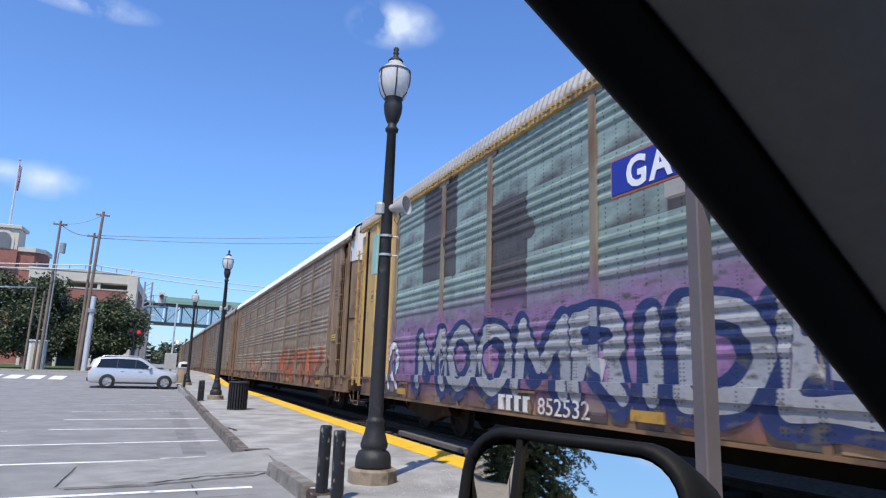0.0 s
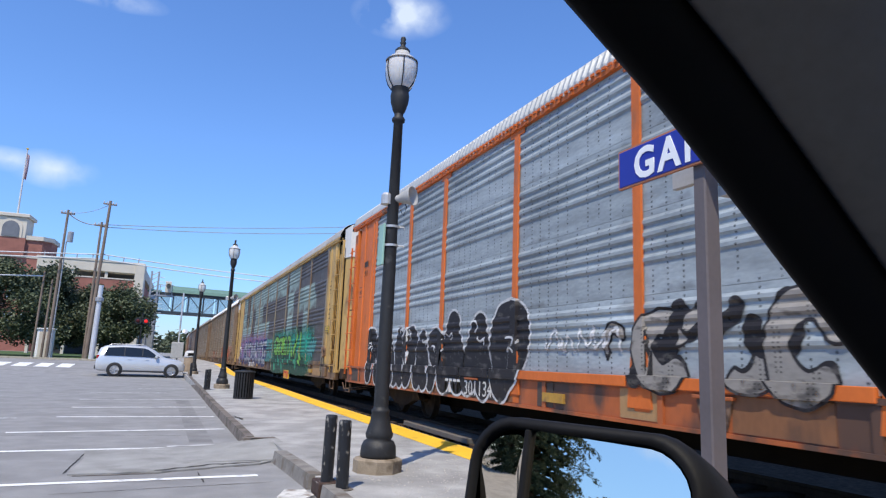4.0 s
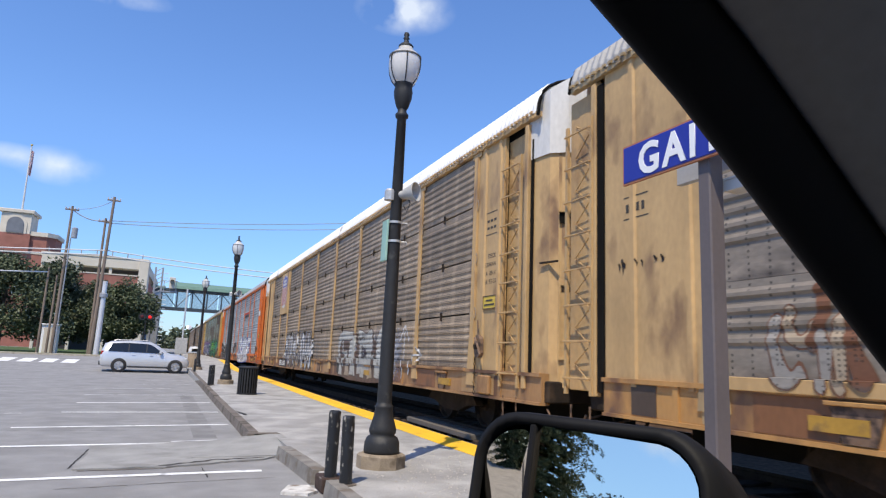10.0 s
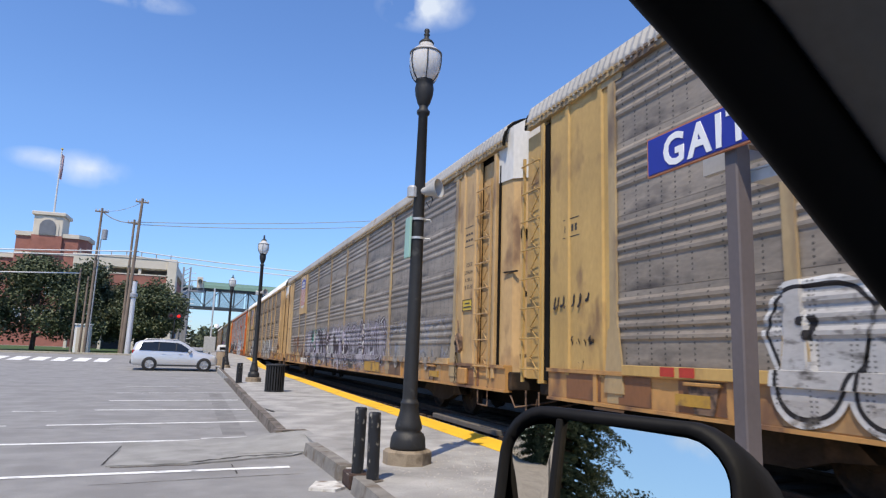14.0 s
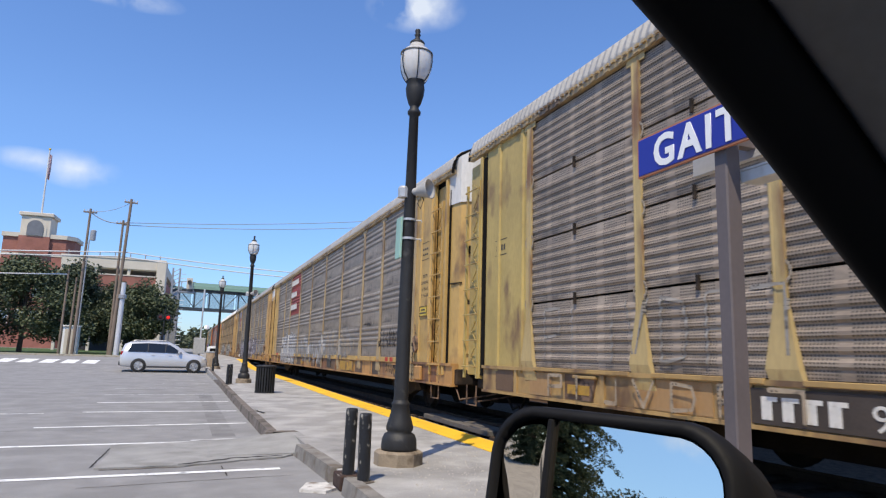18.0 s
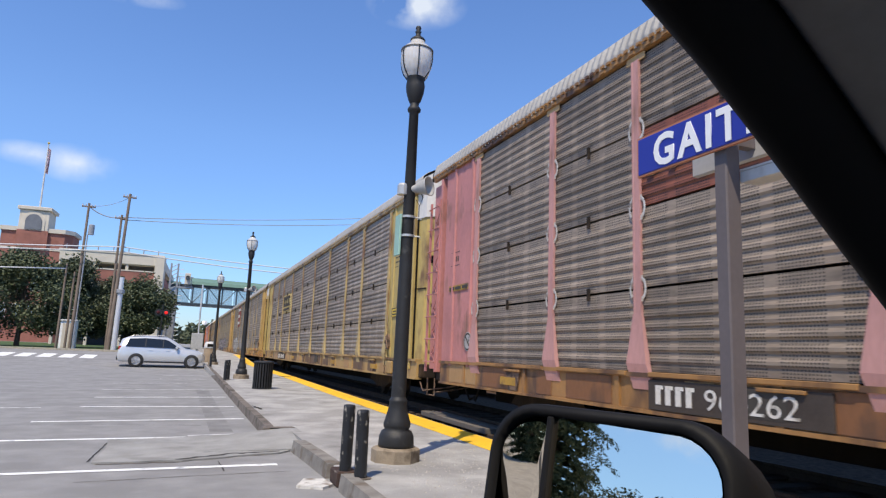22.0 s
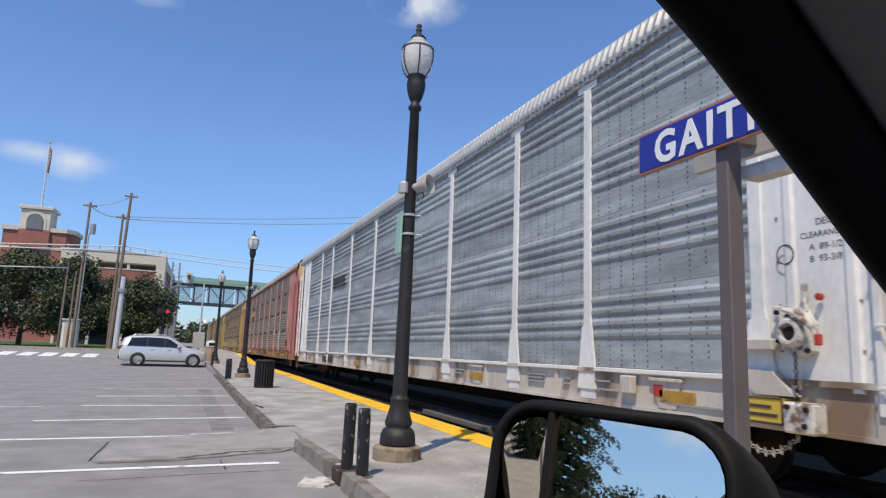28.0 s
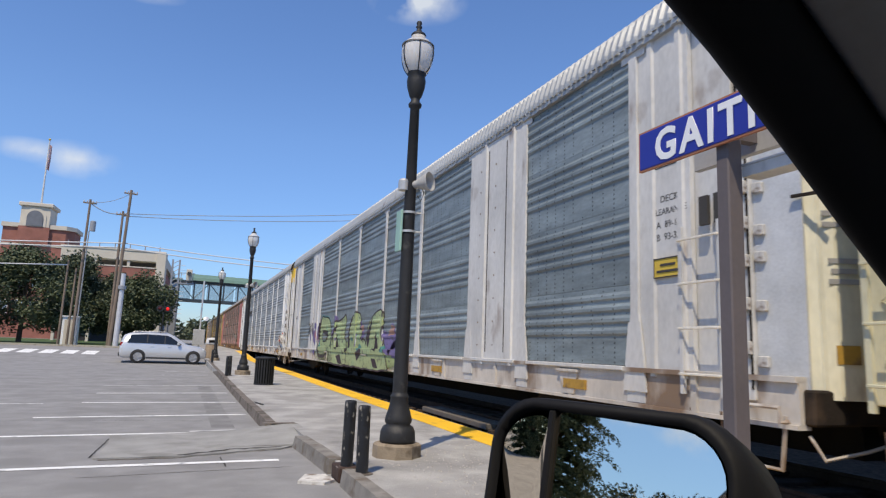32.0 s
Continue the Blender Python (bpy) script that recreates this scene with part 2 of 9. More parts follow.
def add_box(bm, x0, x1, y0, y1, z0, z1, bevel=0.0):
    """A box between two corners, with its edges rounded off a little."""
    vs = [bm.verts.new((x, y, z)) for x in (x0, x1) for y in (y0, y1) for z in (z0, z1)]
    fs = [bm.faces.new([vs[i] for i in q]) for q in ((0, 1, 3, 2), (4, 6, 7, 5), (0, 4, 5, 1), (2, 3, 7, 6), (0, 2, 6, 4), (1, 5, 7, 3))]
    if bevel:
        edges = list({e for f in fs for e in f.edges})
        bmesh.ops.bevel(bm, geom=edges, offset=bevel, segments=1, affect="EDGES", profile=0.5)
    return bm


def box(x0, x1, y0, y1, z0, z1, bevel=0.0):
    return add_box(bmesh.new(), x0, x1, y0, y1, z0, z1, bevel)


def add_lathe(bm, profile, seg=20, cx=0.0, cy=0.0, cz=0.0):
    """Turns (radius, height) pairs round the z axis."""
    rings = []
    for r, z in profile:
        if r < 1e-5:
            rings.append([bm.verts.new((cx, cy, cz + z))])
        else:
            rings.append([bm.verts.new((cx + r * math.cos(2 * math.pi * i / seg), cy + r * math.sin(2 * math.pi * i / seg), cz + z)) for i in range(seg)])
    for a, b in zip(rings, rings[1:]):
        for i in range(seg):
            j = (i + 1) % seg
            if len(a) == 1 and len(b) == 1:
                continue
            if len(a) == 1:
                bm.faces.new((a[0], b[j], b[i]))
            elif len(b) == 1:
                bm.faces.new((a[i], a[j], b[0]))
            else:
                bm.faces.new((a[i], a[j], b[j], b[i]))
    return bm


def lathe(profile, seg=20):
    return add_lathe(bmesh.new(), profile, seg)


def add_tube(bm, points, radius, seg=8, radius_end=None):
    """A round bar through points."""
    pts = [Vector(p) for p in points]
    rings = []
    for k, p in enumerate(pts):
        d = (pts[min(k + 1, len(pts) - 1)] - pts[max(k - 1, 0)]).normalized()
        a = d.cross(Vector((0, 0, 1)) if abs(d.z) < 0.9 else Vector((1, 0, 0))).normalized()
        b = d.cross(a)
        r = radius if radius_end is None else radius + (radius_end - radius) * k / (len(pts) - 1)
        rings.append([bm.verts.new(p + r * (math.cos(2 * math.pi * i / seg) * a + math.sin(2 * math.pi * i / seg) * b)) for i in range(seg)])
    for a, b in zip(rings, rings[1:]):
        for i in range(seg):
            j = (i + 1) % seg
            bm.faces.new((a[i], a[j], b[j], b[i]))
    bm.faces.new(rings[0][::-1])
    bm.faces.new(rings[-1])
    return bm


def tube(points, radius, seg=8, radius_end=None):
    return add_tube(bmesh.new(), points, radius, seg, radius_end)


def add_prism(bm, outline, axis, lo, hi):
    """An outline in the plane across an axis (0 x, 1 y, 2 z), pushed from lo to hi."""
    def at3(p, h):
        v = [p[0], p[1]]
        v.insert(axis, h)
        return v
    a = [bm.verts.new(at3(p, lo)) for p in outline]
    b = [bm.verts.new(at3(p, hi)) for p in outline]
    bm.faces.new(a[::-1])
    bm.faces.new(b)
    n = len(outline)
    for i in range(n):
        bm.faces.new((a[i], a[(i + 1) % n], b[(i + 1) % n], b[i]))
    bmesh.ops.recalc_face_normals(bm, faces=bm.faces)
    return bm


def prism(outline, axis, lo, hi):
    return add_prism(bmesh.new(), outline, axis, lo, hi)


def letters(text, size, depth=0.004, fat=0.0, stretch=(1, 1), space=1.0):
    """A flat mesh of lettering, in the x-y plane, left-aligned, standing on y = 0."""
    cu = bpy.data.curves.new("letters", "FONT")
    cu.body, cu.size, cu.extrude, cu.offset, cu.space_character = text, size, depth, fat, space
    cu.resolution_u = 3
    ob = bpy.data.objects.new("letters", cu)
    scene.collection.objects.link(ob)
    dg = bpy.context.evaluated_depsgraph_get()
    me = bpy.data.meshes.new_from_object(ob.evaluated_get(dg))
    bpy.data.objects.remove(ob)
    me.transform(Matrix.Diagonal((stretch[0], stretch[1], 1, 1)))
    return me


def lettered(name, text, size, material, parent, at, label="", depth=0.004, fat=0.0, stretch=(1, 1), space=1.0):
    me = letters(text, size, depth, fat, stretch, space)
    me.materials.clear()
    me.materials.append(material)
    return part(name, me, material, parent, label, at=at)


# ---- palette ----
M_ASPHALT = mat("asphalt", (0.265, 0.26, 0.255), 0.9, vary=0.20, scale=2.2, fine=45, bump=0.7, bump_scale=130, dirt=(0.225, 0.22, 0.215), dirt_amount=0.45, dirt_scale=0.9)
M_ASPHALT_OLD = mat("asphalt_patch", (0.31, 0.305, 0.29), 0.9, vary=0.20, scale=2.2, fine=50, bump=0.7, bump_scale=130, dirt=(0.24, 0.235, 0.22), dirt_amount=0.4, dirt_scale=1.7)
M_PAVE = mat("platform_asphalt", (0.35, 0.34, 0.325), 0.9, vary=0.5, scale=1.6, fine=75, bump=1.0, bump_scale=90, dirt=(0.31, 0.30, 0.287), dirt_amount=0.4, dirt_scale=0.9)
M_LINE = mat("road_paint", (0.80, 0.80, 0.78), 0.7, vary=0.15, scale=3, fine=60, dirt=(0.34, 0.34, 0.34), dirt_amount=0.25, dirt_scale=5)
M_YELLOW = mat("platform_yellow", (0.86, 0.50, 0.03), 0.65, vary=0.14, scale=1.5, fine=60, bump=0.4, bump_scale=90, dirt=(0.42, 0.25, 0.05), dirt_amount=0.2, dirt_scale=3)
M_KERB = mat("kerb_concrete", (0.17, 0.145, 0.125), 0.9, vary=0.3, scale=4, fine=70, bump=0.6, bump_scale=80, dirt=(0.09, 0.075, 0.06), dirt_amount=0.45, dirt_scale=2.5)
M_BALLAST = mat("ballast", (0.070, 0.046, 0.031), 0.95, spec=0.03, vary=0.6, scale=12, fine=30, bump=1.0, bump_scale=25)
M_RAIL = mat("rail_steel", (0.08, 0.052, 0.038), 0.85, 0.0, spec=0.08, vary=0.3, scale=4)
M_TIE = mat("tie_wood", (0.06, 0.045, 0.036), 0.9, spec=0.04, vary=0.35, scale=6)
M_CONC = mat("pale_concrete", (0.38, 0.34, 0.27), 0.9, vary=0.2, scale=5, fine=80, bump=0.5, bump_scale=90, dirt=(0.25, 0.22, 0.16), dirt_amount=0.35, dirt_scale=4)
M_IRON = mat("black_paint", (0.02, 0.0205, 0.022), 0.58, 0.0, vary=0.3, scale=5, fine=60, bump=0.15, bump_scale=60, dirt=(0.06, 0.058, 0.055), dirt_amount=0.15, dirt_scale=6)
M_GRASS = mat("grass", (0.06, 0.10, 0.03), 0.9, vary=0.4, scale=2, fine=40, bump=0.6)
# grime of the underframe; also fills slits and slots as their shade
M_DARK = mat("grime_and_gap_shade", (0.012, 0.011, 0.010), 0.9, spec=0.05, vary=0.3, scale=3)
M_DARK_STEEL = mat("running_gear_steel", (0.026, 0.021, 0.018), 0.85, 0.0, spec=0.12, vary=0.4, scale=5, dirt=(0.06, 0.042, 0.03), dirt_amount=0.3, dirt_scale=3)


def ease(a, b, v):
    k = min(max((v - a) / (b - a), 0.0), 1.0)
    return k * k * (3 - 2 * k)


def lot_z(y):
    """The car park is level; the street behind it climbs to the crossing."""
    return -0.08 * ease(24, 42, y) + 0.60 * ease(40, 56, y)


def deck_z(y):
    return 0.15 + 0.04 * ease(18, 30, y) + 0.42 * ease(42, 57, y)


GRADE = -0.0045  # the track falls slowly away from the station
TRACK_X = 6.35


def rail_z(y):
    return 0.30 + GRADE * y


def sheet(xs, ys, height):
    bm = bmesh.new()
    grid = [[bm.verts.new((x, y, height(x, y))) for x in xs] for y in ys]
    for a, b in zip(grid, grid[1:]):
        for i in range(len(xs) - 1):
            bm.faces.new((a[i], a[i + 1], b[i + 1], b[i]))
    return bm


def slab(xs, ys, height, down):
    """A sheet with skirts that reach down by a depth."""
    bm = sheet(xs, ys, height)
    rim = [e for e in bm.edges if e.is_boundary]
    r = bmesh.ops.extrude_edge_only(bm, edges=rim)
    for v in r["geom"]:
        if isinstance(v, bmesh.types.BMVert):
            v.co.z -= down
    bmesh.ops.recalc_face_normals(bm, faces=bm.faces)
    return bm


# ---- ground, platform, track ----
def ground_height(x, y):
    if x < 4.75:
        return lot_z(y)
    return min(-0.05 + GRADE * y if abs(y) < 300 else -1.4, lot_z(y) - 0.1) if x < 16 else lot_z(y) - 0.15


GX = [-2500, -900, -300, -120, -60, -30, -15, -8, -4, -1, 1.7, 4.74, 4.76, 8, 11, 15.9, 16.1, 30, 60, 120, 300, 900, 2500]
GY = [-2500, -900, -300, -120, -60, -30, -10, 0, 5, 10, 14, 17, 20, 24, 27, 30, 33, 36, 39, 40, 42, 44, 46, 48, 50, 52, 54, 56, 58, 60, 90, 130, 200, 299, 301, 900, 2500]
solo("ground", sheet(GX, GY, ground_height), M_ASPHALT, "worn grey asphalt of a car park and street", "ground", kind="structure")

DY = [-30, -10, 0, 3, 6, 9, 11.3, 15, 18, 21, 24, 27, 30, 33, 36, 42, 44, 46, 48, 50, 52, 54, 57, 70, 95]
def deck_height(x, y):
    return deck_z(y)


solo("platform", slab([1.80, 3, 4.2, 4.78], [y for y in DY if y <= 11.3], deck_height, 0.5), M_PAVE, "grey asphalt station platform beside the track", "platform", kind="structure")
solo("platform_far", slab([1.52, 3, 4.2, 4.78], [y for y in DY if y >= 11.3], deck_height, 0.5), M_PAVE, "grey asphalt platform stretching along the track", "platform", kind="structure")
solo("platform_edge_stripe", slab([4.20, 4.74], DY[:-2], lambda x, y: deck_z(y) + 0.008, 0.006), M_YELLOW,
     "bright yellow painted safety stripe along the platform edge", "platform stripe", kind="structure")
solo("track_bed", slab([4.80, 5.2, 7.5, 8.3, 11.5, 12.6], [-120, -60, -20, 0, 20, 40, 60, 100, 170, 240, 299],
                       lambda x, y: rail_z(y) - (0.16 if 5 < x < 12 else 0.32), 0.35), M_BALLAST, "dark crushed stone ballast under the tracks", "track bed", kind="structure")
track = thing("railway_track", pose(0, 0, 0), "steel rails on dark wooden ties in ballast", "track", kind="structure")


def rail_bm(x):
    bm = bmesh.new()
    prof = [(-0.07, -0.16), (0.07, -0.16), (0.02, -0.12), (0.02, -0.05), (0.036, -0.035), (0.036, 0), (-0.036, 0), (-0.036, -0.035), (-0.02, -0.05), (-0.02, -0.12)]
    a = [bm.verts.new((x + p, -110, rail_z(-110) + h)) for p, h in prof]
    b = [bm.verts.new((x + p, 290, rail_z(290) + h)) for p, h in prof]
    for i in range(len(prof)):
        bm.faces.new((a[i], a[(i + 1) % 10], b[(i + 1) % 10], b[i]))
    return bm


for rx in (TRACK_X - 0.755, TRACK_X + 0.755, TRACK_X + 3.3, TRACK_X + 4.81):
    part("rail", rail_bm(rx), M_RAIL, track)
tie_me = link_mesh("tie", box(-1.3, 1.3, -0.11, 0.11, -0.19, -0.12, 0.012), M_TIE)
for k in range(150):
    y = -12 + k * 0.52
    part("tie", tie_me, M_TIE, track, at=pose(TRACK_X, y, rail_z(y)))

# pale crossing panels laid beside the near rail
crossing = thing("crossing_panels", pose(0, 0, 0), "weathered pale timber crossing panels between platform and rail", "crossing panel", kind="structure")
M_PLANK = mat("grey_timber", (0.13, 0.115, 0.10), 0.85, vary=0.25, scale=3, fine=40, dirt=(0.12, 0.10, 0.09), dirt_amount=0.4, dirt_scale=3)
for k in range(2):
    part("plank", box(5.0 + 0.24 * k, 5.22 + 0.24 * k, 10.4, 13.6, rail_z(12) - 0.12, rail_z(12) - 0.02, 0.012), M_PLANK, crossing)

# kerbs
kerb = thing("kerb", pose(0, 0, 0), "stained concrete kerb between car park and platform", "kerb", kind="structure")


def kerb_run(pts, wide=0.17, m=None):
    n = 0
    for (x0, y0), (x1, y1) in zip(pts, pts[1:]):
        d = Vector((x1 - x0, y1 - y0, 0))
        length = d.length
        k = max(1, round(length / 1.5))
        for i in range(k):
            a, b = (i + 0.006) / k, (i + 0.994) / k
            ya, yb = y0 + (y1 - y0) * a, y0 + (y1 - y0) * b
            xa, xb = x0 + (x1 - x0) * a, x0 + (x1 - x0) * b
            side = Vector((d.y, -d.x, 0)).normalized() * wide
            bm = bmesh.new()
            top = random.uniform(-0.006, 0.012)
            corners = [(xa, ya), (xb, yb), (xb + side.x, yb + side.y), (xa + side.x, ya + side.y)]
            lo = [bm.verts.new((x, y, lot_z(y) - 0.05)) for x, y in corners]
            hi = [bm.verts.new((x + (0.03 if j in (0, 1) else 0), y, deck_z(y) + 0.012 + top)) for j, (x, y) in enumerate(corners)]
            bm.faces.new(hi)
            for j in range(4):
                bm.faces.new((lo[j], lo[(j + 1) % 4], hi[(j + 1) % 4], hi[j]))
            bmesh.ops.recalc_face_normals(bm, faces=bm.faces)
            part("kerb_stone", bm, m or M_KERB, kerb)


kerb_run([(1.42, 11.45), (1.44, 20.0), (1.52, 34.0), (1.6, 42.0)])
M_KERB_PALE = mat("worn_kerb_concrete", (0.22, 0.205, 0.185), 0.9, vary=0.3, scale=5, fine=60, bump=0.7, bump_scale=70, dirt=(0.15, 0.125, 0.10), dirt_amount=0.45, dirt_scale=4)
kerb_run([(1.72, 2.0), (1.70, 7.1)], m=M_KERB_PALE)
kerb_run([(1.70, 7.75), (1.66, 8.9), (1.62, 9.75)], 0.2, M_KERB_PALE)
solo("painted_kerb_end", prism([(1.30, 7.30), (1.56, 7.16), (1.70, 7.30), (1.66, 7.62), (1.44, 7.66)], 2, -0.02, 0.03), mat("broken_kerb_paint", (0.58, 0.56, 0.52), 0.85, vary=0.25, scale=6, dirt=(0.22, 0.17, 0.13), dirt_amount=0.35, dirt_scale=7), "white painted broken kerb end", "kerb", kind="structure")
kerb_run([(1.38, 11.3), (1.9, 11.3)][::-1], 0.15)

# asphalt ramp in the gap of the kerb, and a worn overlay with a broken edge
solo("asphalt_ramp", slab([0.5, 0.75, 1.0, 1.25, 1.5, 1.75, 1.95], [9.78, 9.95, 10.3, 10.8, 11.2, 11.35], lambda x, y: 0.026 + 0.126 * ease(0.5, 1.9, x) * (0.12 + 0.88 * ease(9.7, 10.8, y)), 0.06), M_ASPHALT_OLD,
     "patched grey asphalt ramp up to the platform", "ramp", kind="structure")
bm = bmesh.new()
rnd = random.Random(4)
front = [(-0.86 + 0.115 * k, 9.12 + 0.055 * max(0, k - 9) ** 0.9 + rnd.uniform(-0.03, 0.03)) for k in range(21)]
outline = front + [(1.62, 9.78), (1.62, 11.45), (0.24, 11.33), (-0.85, 11.05), (-0.80, 10.3)]
add_prism(bm, outline, 2, -0.02, 0.022)
solo("asphalt_overlay", bm, M_ASPHALT_OLD, "pale asphalt overlay with a broken edge", "asphalt patch", kind="structure")

# parking lines, each a little askew: ends, and a paint that thins out
M_LINE_FAINT = mat("worn_road_paint", (0.60, 0.60, 0.59), 0.8, vary=0.2, scale=3, fine=50, dirt=(0.30, 0.295, 0.29), dirt_amount=0.6, dirt_scale=4)
LINES = [(-6.0, 5.60, 1.45, 5.95, 0), (-6.5, 8.30, 1.30, 8.76, 0), (-6.0, 10.95, 0.24, 11.41, 0), (0.26, 11.42, 1.40, 11.62, 1), (-2.3, 13.63, 1.36, 14.10, 0), (-4.6, 13.35, -2.9, 13.55, 1), (-1.9, 16.58, 1.36, 16.80, 0), (-3.4, 16.22, -2.6, 16.28, 1),
         (-1.9, 19.20, 1.35, 19.68, 0), (-2.0, 22.15, 1.36, 22.72, 1), (-2.0, 25.30, 0.4, 26.10, 1), (-0.6, 28.9, 1.2, 29.4, 1), (-0.6, 32.2, 1.2, 33.0, 1)]
for x0, y0, x1, y1, faint in LINES:
    h = 0.027 if -0.8 < x0 and 9.8 < y0 < 11.5 else 0.005
    n = 6
    bm = bmesh.new()
    rows = [[bm.verts.new((x0 + (x1 - x0) * k / n, y0 + (y1 - y0) * k / n + q, lot_z(y0) + h)) for q in (-0.065, 0.065)] for k in range(n + 1)]
    for ra, rb in zip(rows, rows[1:]):
        bm.faces.new((ra[0], rb[0], rb[1], ra[1]))
    solo("parking_line", bm, M_LINE_FAINT if faint else M_LINE, "faded worn parking bay line" if faint else "white painted parking bay line", "parking line", "parking bay lines", kind="structure")
# crosswalk bars on the street
for k in range(9):
    x = -15.6 + k * 1.21
    solo("crosswalk_bar", slab([x, x + 0.80], [48.0, 49.5, 51.0], lambda a, q: lot_z(q) + 0.006, 0.003), M_LINE, "white painted crosswalk bar on the street", "crosswalk", "crosswalk bars", kind="structure")
# far kerb and verge of the street
solo("far_kerb", box(-60, 1.0, 57.0, 57.4, 0.4, 0.66, 0.02), M_CONC, "pale concrete kerb on the far side of the street", "kerb", kind="structure")
solo("grass_verge", slab([-60, -20, 1.0], [57.5, 70, 110], lambda x, y: 0.60, 0.1), M_GRASS, "grass verge behind the street", "grass", kind="structure")

# a cast box in the broken kerb, and cracks in the asphalt
solo("drain_box", box(1.72, 1.96, 7.22, 7.58, 0.0, 0.165, 0.015), mat("rusty_cast_iron", (0.055, 0.032, 0.024), 0.8, vary=0.4, scale=9), "small rusty iron box set in the kerb", "drain", kind="structure")
M_CRACK = mat("dark_crack", (0.045, 0.042, 0.038), 0.95, vary=0.4, scale=8)
M_RUT = mat("gravelly_rut", (0.13, 0.115, 0.10), 0.95, vary=0.45, scale=6, fine=50, bump=1.0, bump_scale=60)


def crack(pts, wide, seed, m, up=0.004, ragged=1.0):
    """A ragged open crack along a line."""
    rnd = random.Random(seed)
    bm = bmesh.new()
    row = None
    for (xa, ya), (xb, yb) in zip(pts, pts[1:]):
        n = max(2, int(math.hypot(xb - xa, yb - ya) / 0.09))
        d = Vector((ya - yb, xb - xa)).normalized()
        for k in range(n):
            f = k / n
            w = wide * rnd.uniform(0.25, 1.0)
            off = rnd.uniform(-0.5, 0.5) * wide * 1.2 * ragged
            x, y = xa + (xb - xa) * f + d.x * off, ya + (yb - ya) * f + d.y * off
            z = (deck_z(y) if x > 1.75 else lot_z(y)) + up
            new_row = (bm.verts.new((x - d.x * w, y - d.y * w, z)), bm.verts.new((x + d.x * w, y + d.y * w, z)))
            if row:
                bm.faces.new((row[0], new_row[0], new_row[1], row[1]))
            row = new_row
    solo("pavement_crack", bm, m, "ragged dark crack in the asphalt", "crack", "cracks in the asphalt", kind="structure")


crack([(0.1, 9.17), (0.45, 9.38), (0.75, 9.55), (1.55, 9.74)], 0.05, 1, M_CRACK, 0.0245)
crack([(-0.8, 9.06), (0.1, 9.10), (0.6, 9.36), (1.5, 9.62)], 0.035, 2, M_RUT, 0.005, 0.8)
crack([(0.60, 9.1), (0.62, 8.8), (0.64, 8.3)], 0.012, 3, M_CRACK)
crack([(-0.9, 8.0), (0.2, 8.15), (0.64, 8.2), (1.5, 8.3)], 0.012, 13, M_RUT)
crack([(-0.83, 11.1), (-0.87, 10.2), (-0.92, 9.15)], 0.012, 4, M_CRACK, 0.006)
crack([(-0.85, 11.08), (0.2, 11.34), (1.35, 11.55)], 0.010, 14, M_RUT, 0.026)
solo("asphalt_trench_patch", sheet([0.62, 0.80, 1.0], [12.0, 14.0, 17.0, 20.0, 23.0], lambda x, y: lot_z(y) + 0.002), mat("dark_asphalt_patch", (0.215, 0.21, 0.205), 0.9, vary=0.3, scale=2, fine=60, bump=0.6, bump_scale=130), "darker strip of patched asphalt", "asphalt patch", kind="structure")
crack([(-4.5, 13.0), (-1.5, 13.2), (0.6, 13.0)], 0.012, 8, M_CRACK)
crack([(1.62, 15.2), (1.78, 14.4)], 0.05, 9, M_CRACK, 0.165)

# loose grit on the platform
rnd = random.Random(15)
bm = bmesh.new()
for q in range(900):
    x, y, r = rnd.uniform(2.3, 4.15), 4.6 + 4.2 * rnd.random() ** 1.3, rnd.uniform(0.004, 0.012)
    top = bm.verts.new((x, y, 0.152 + r))
    ring = [bm.verts.new((x + r * 1.3 * math.cos(a + q), y + r * math.sin(a + q), 0.149)) for a in (0, 2.1, 4.2)]
    for i in range(3):
        bm.faces.new((ring[i], ring[(i + 1) % 3], top))
solo("grit", bm, mat("pale_grit", (0.42, 0.39, 0.35), 0.9, vary=0.4, scale=30), "loose pale grit scattered on the platform", "grit", kind="stuff")


# ---- the train: enclosed car carriers ----
POSTS = (2.3, 4.9, 6.8, 9.6, 12.4, 15.2, 18.0, 20.8, 22.8, 25.5)
Z_SILL, Z_DECK, Z_EAVE = 0.95, 1.39, 5.27
ROWS = 4
ROW_H = (Z_EAVE - 0.06 - Z_DECK - 0.02) / ROWS
CAR_PITCH = 28.6
SPEED = CAR_PITCH / 3.75
SHARED = {}


def shared(key, make):
    if key not in SHARED:
        bm = make()
        SHARED[key] = link_mesh(key, bm, M_DARK)
    return SHARED[key]


def ridges_of(rows):
    """Number, depth, foot and pitch of the ridges of a sheet: close together on slatted cars, else four above a plain band."""
    return (6, 0.019, 0.085, (ROW_H - 0.20) / 6) if rows else (4, 0.022, 0.36 * ROW_H, 0.15 * ROW_H)


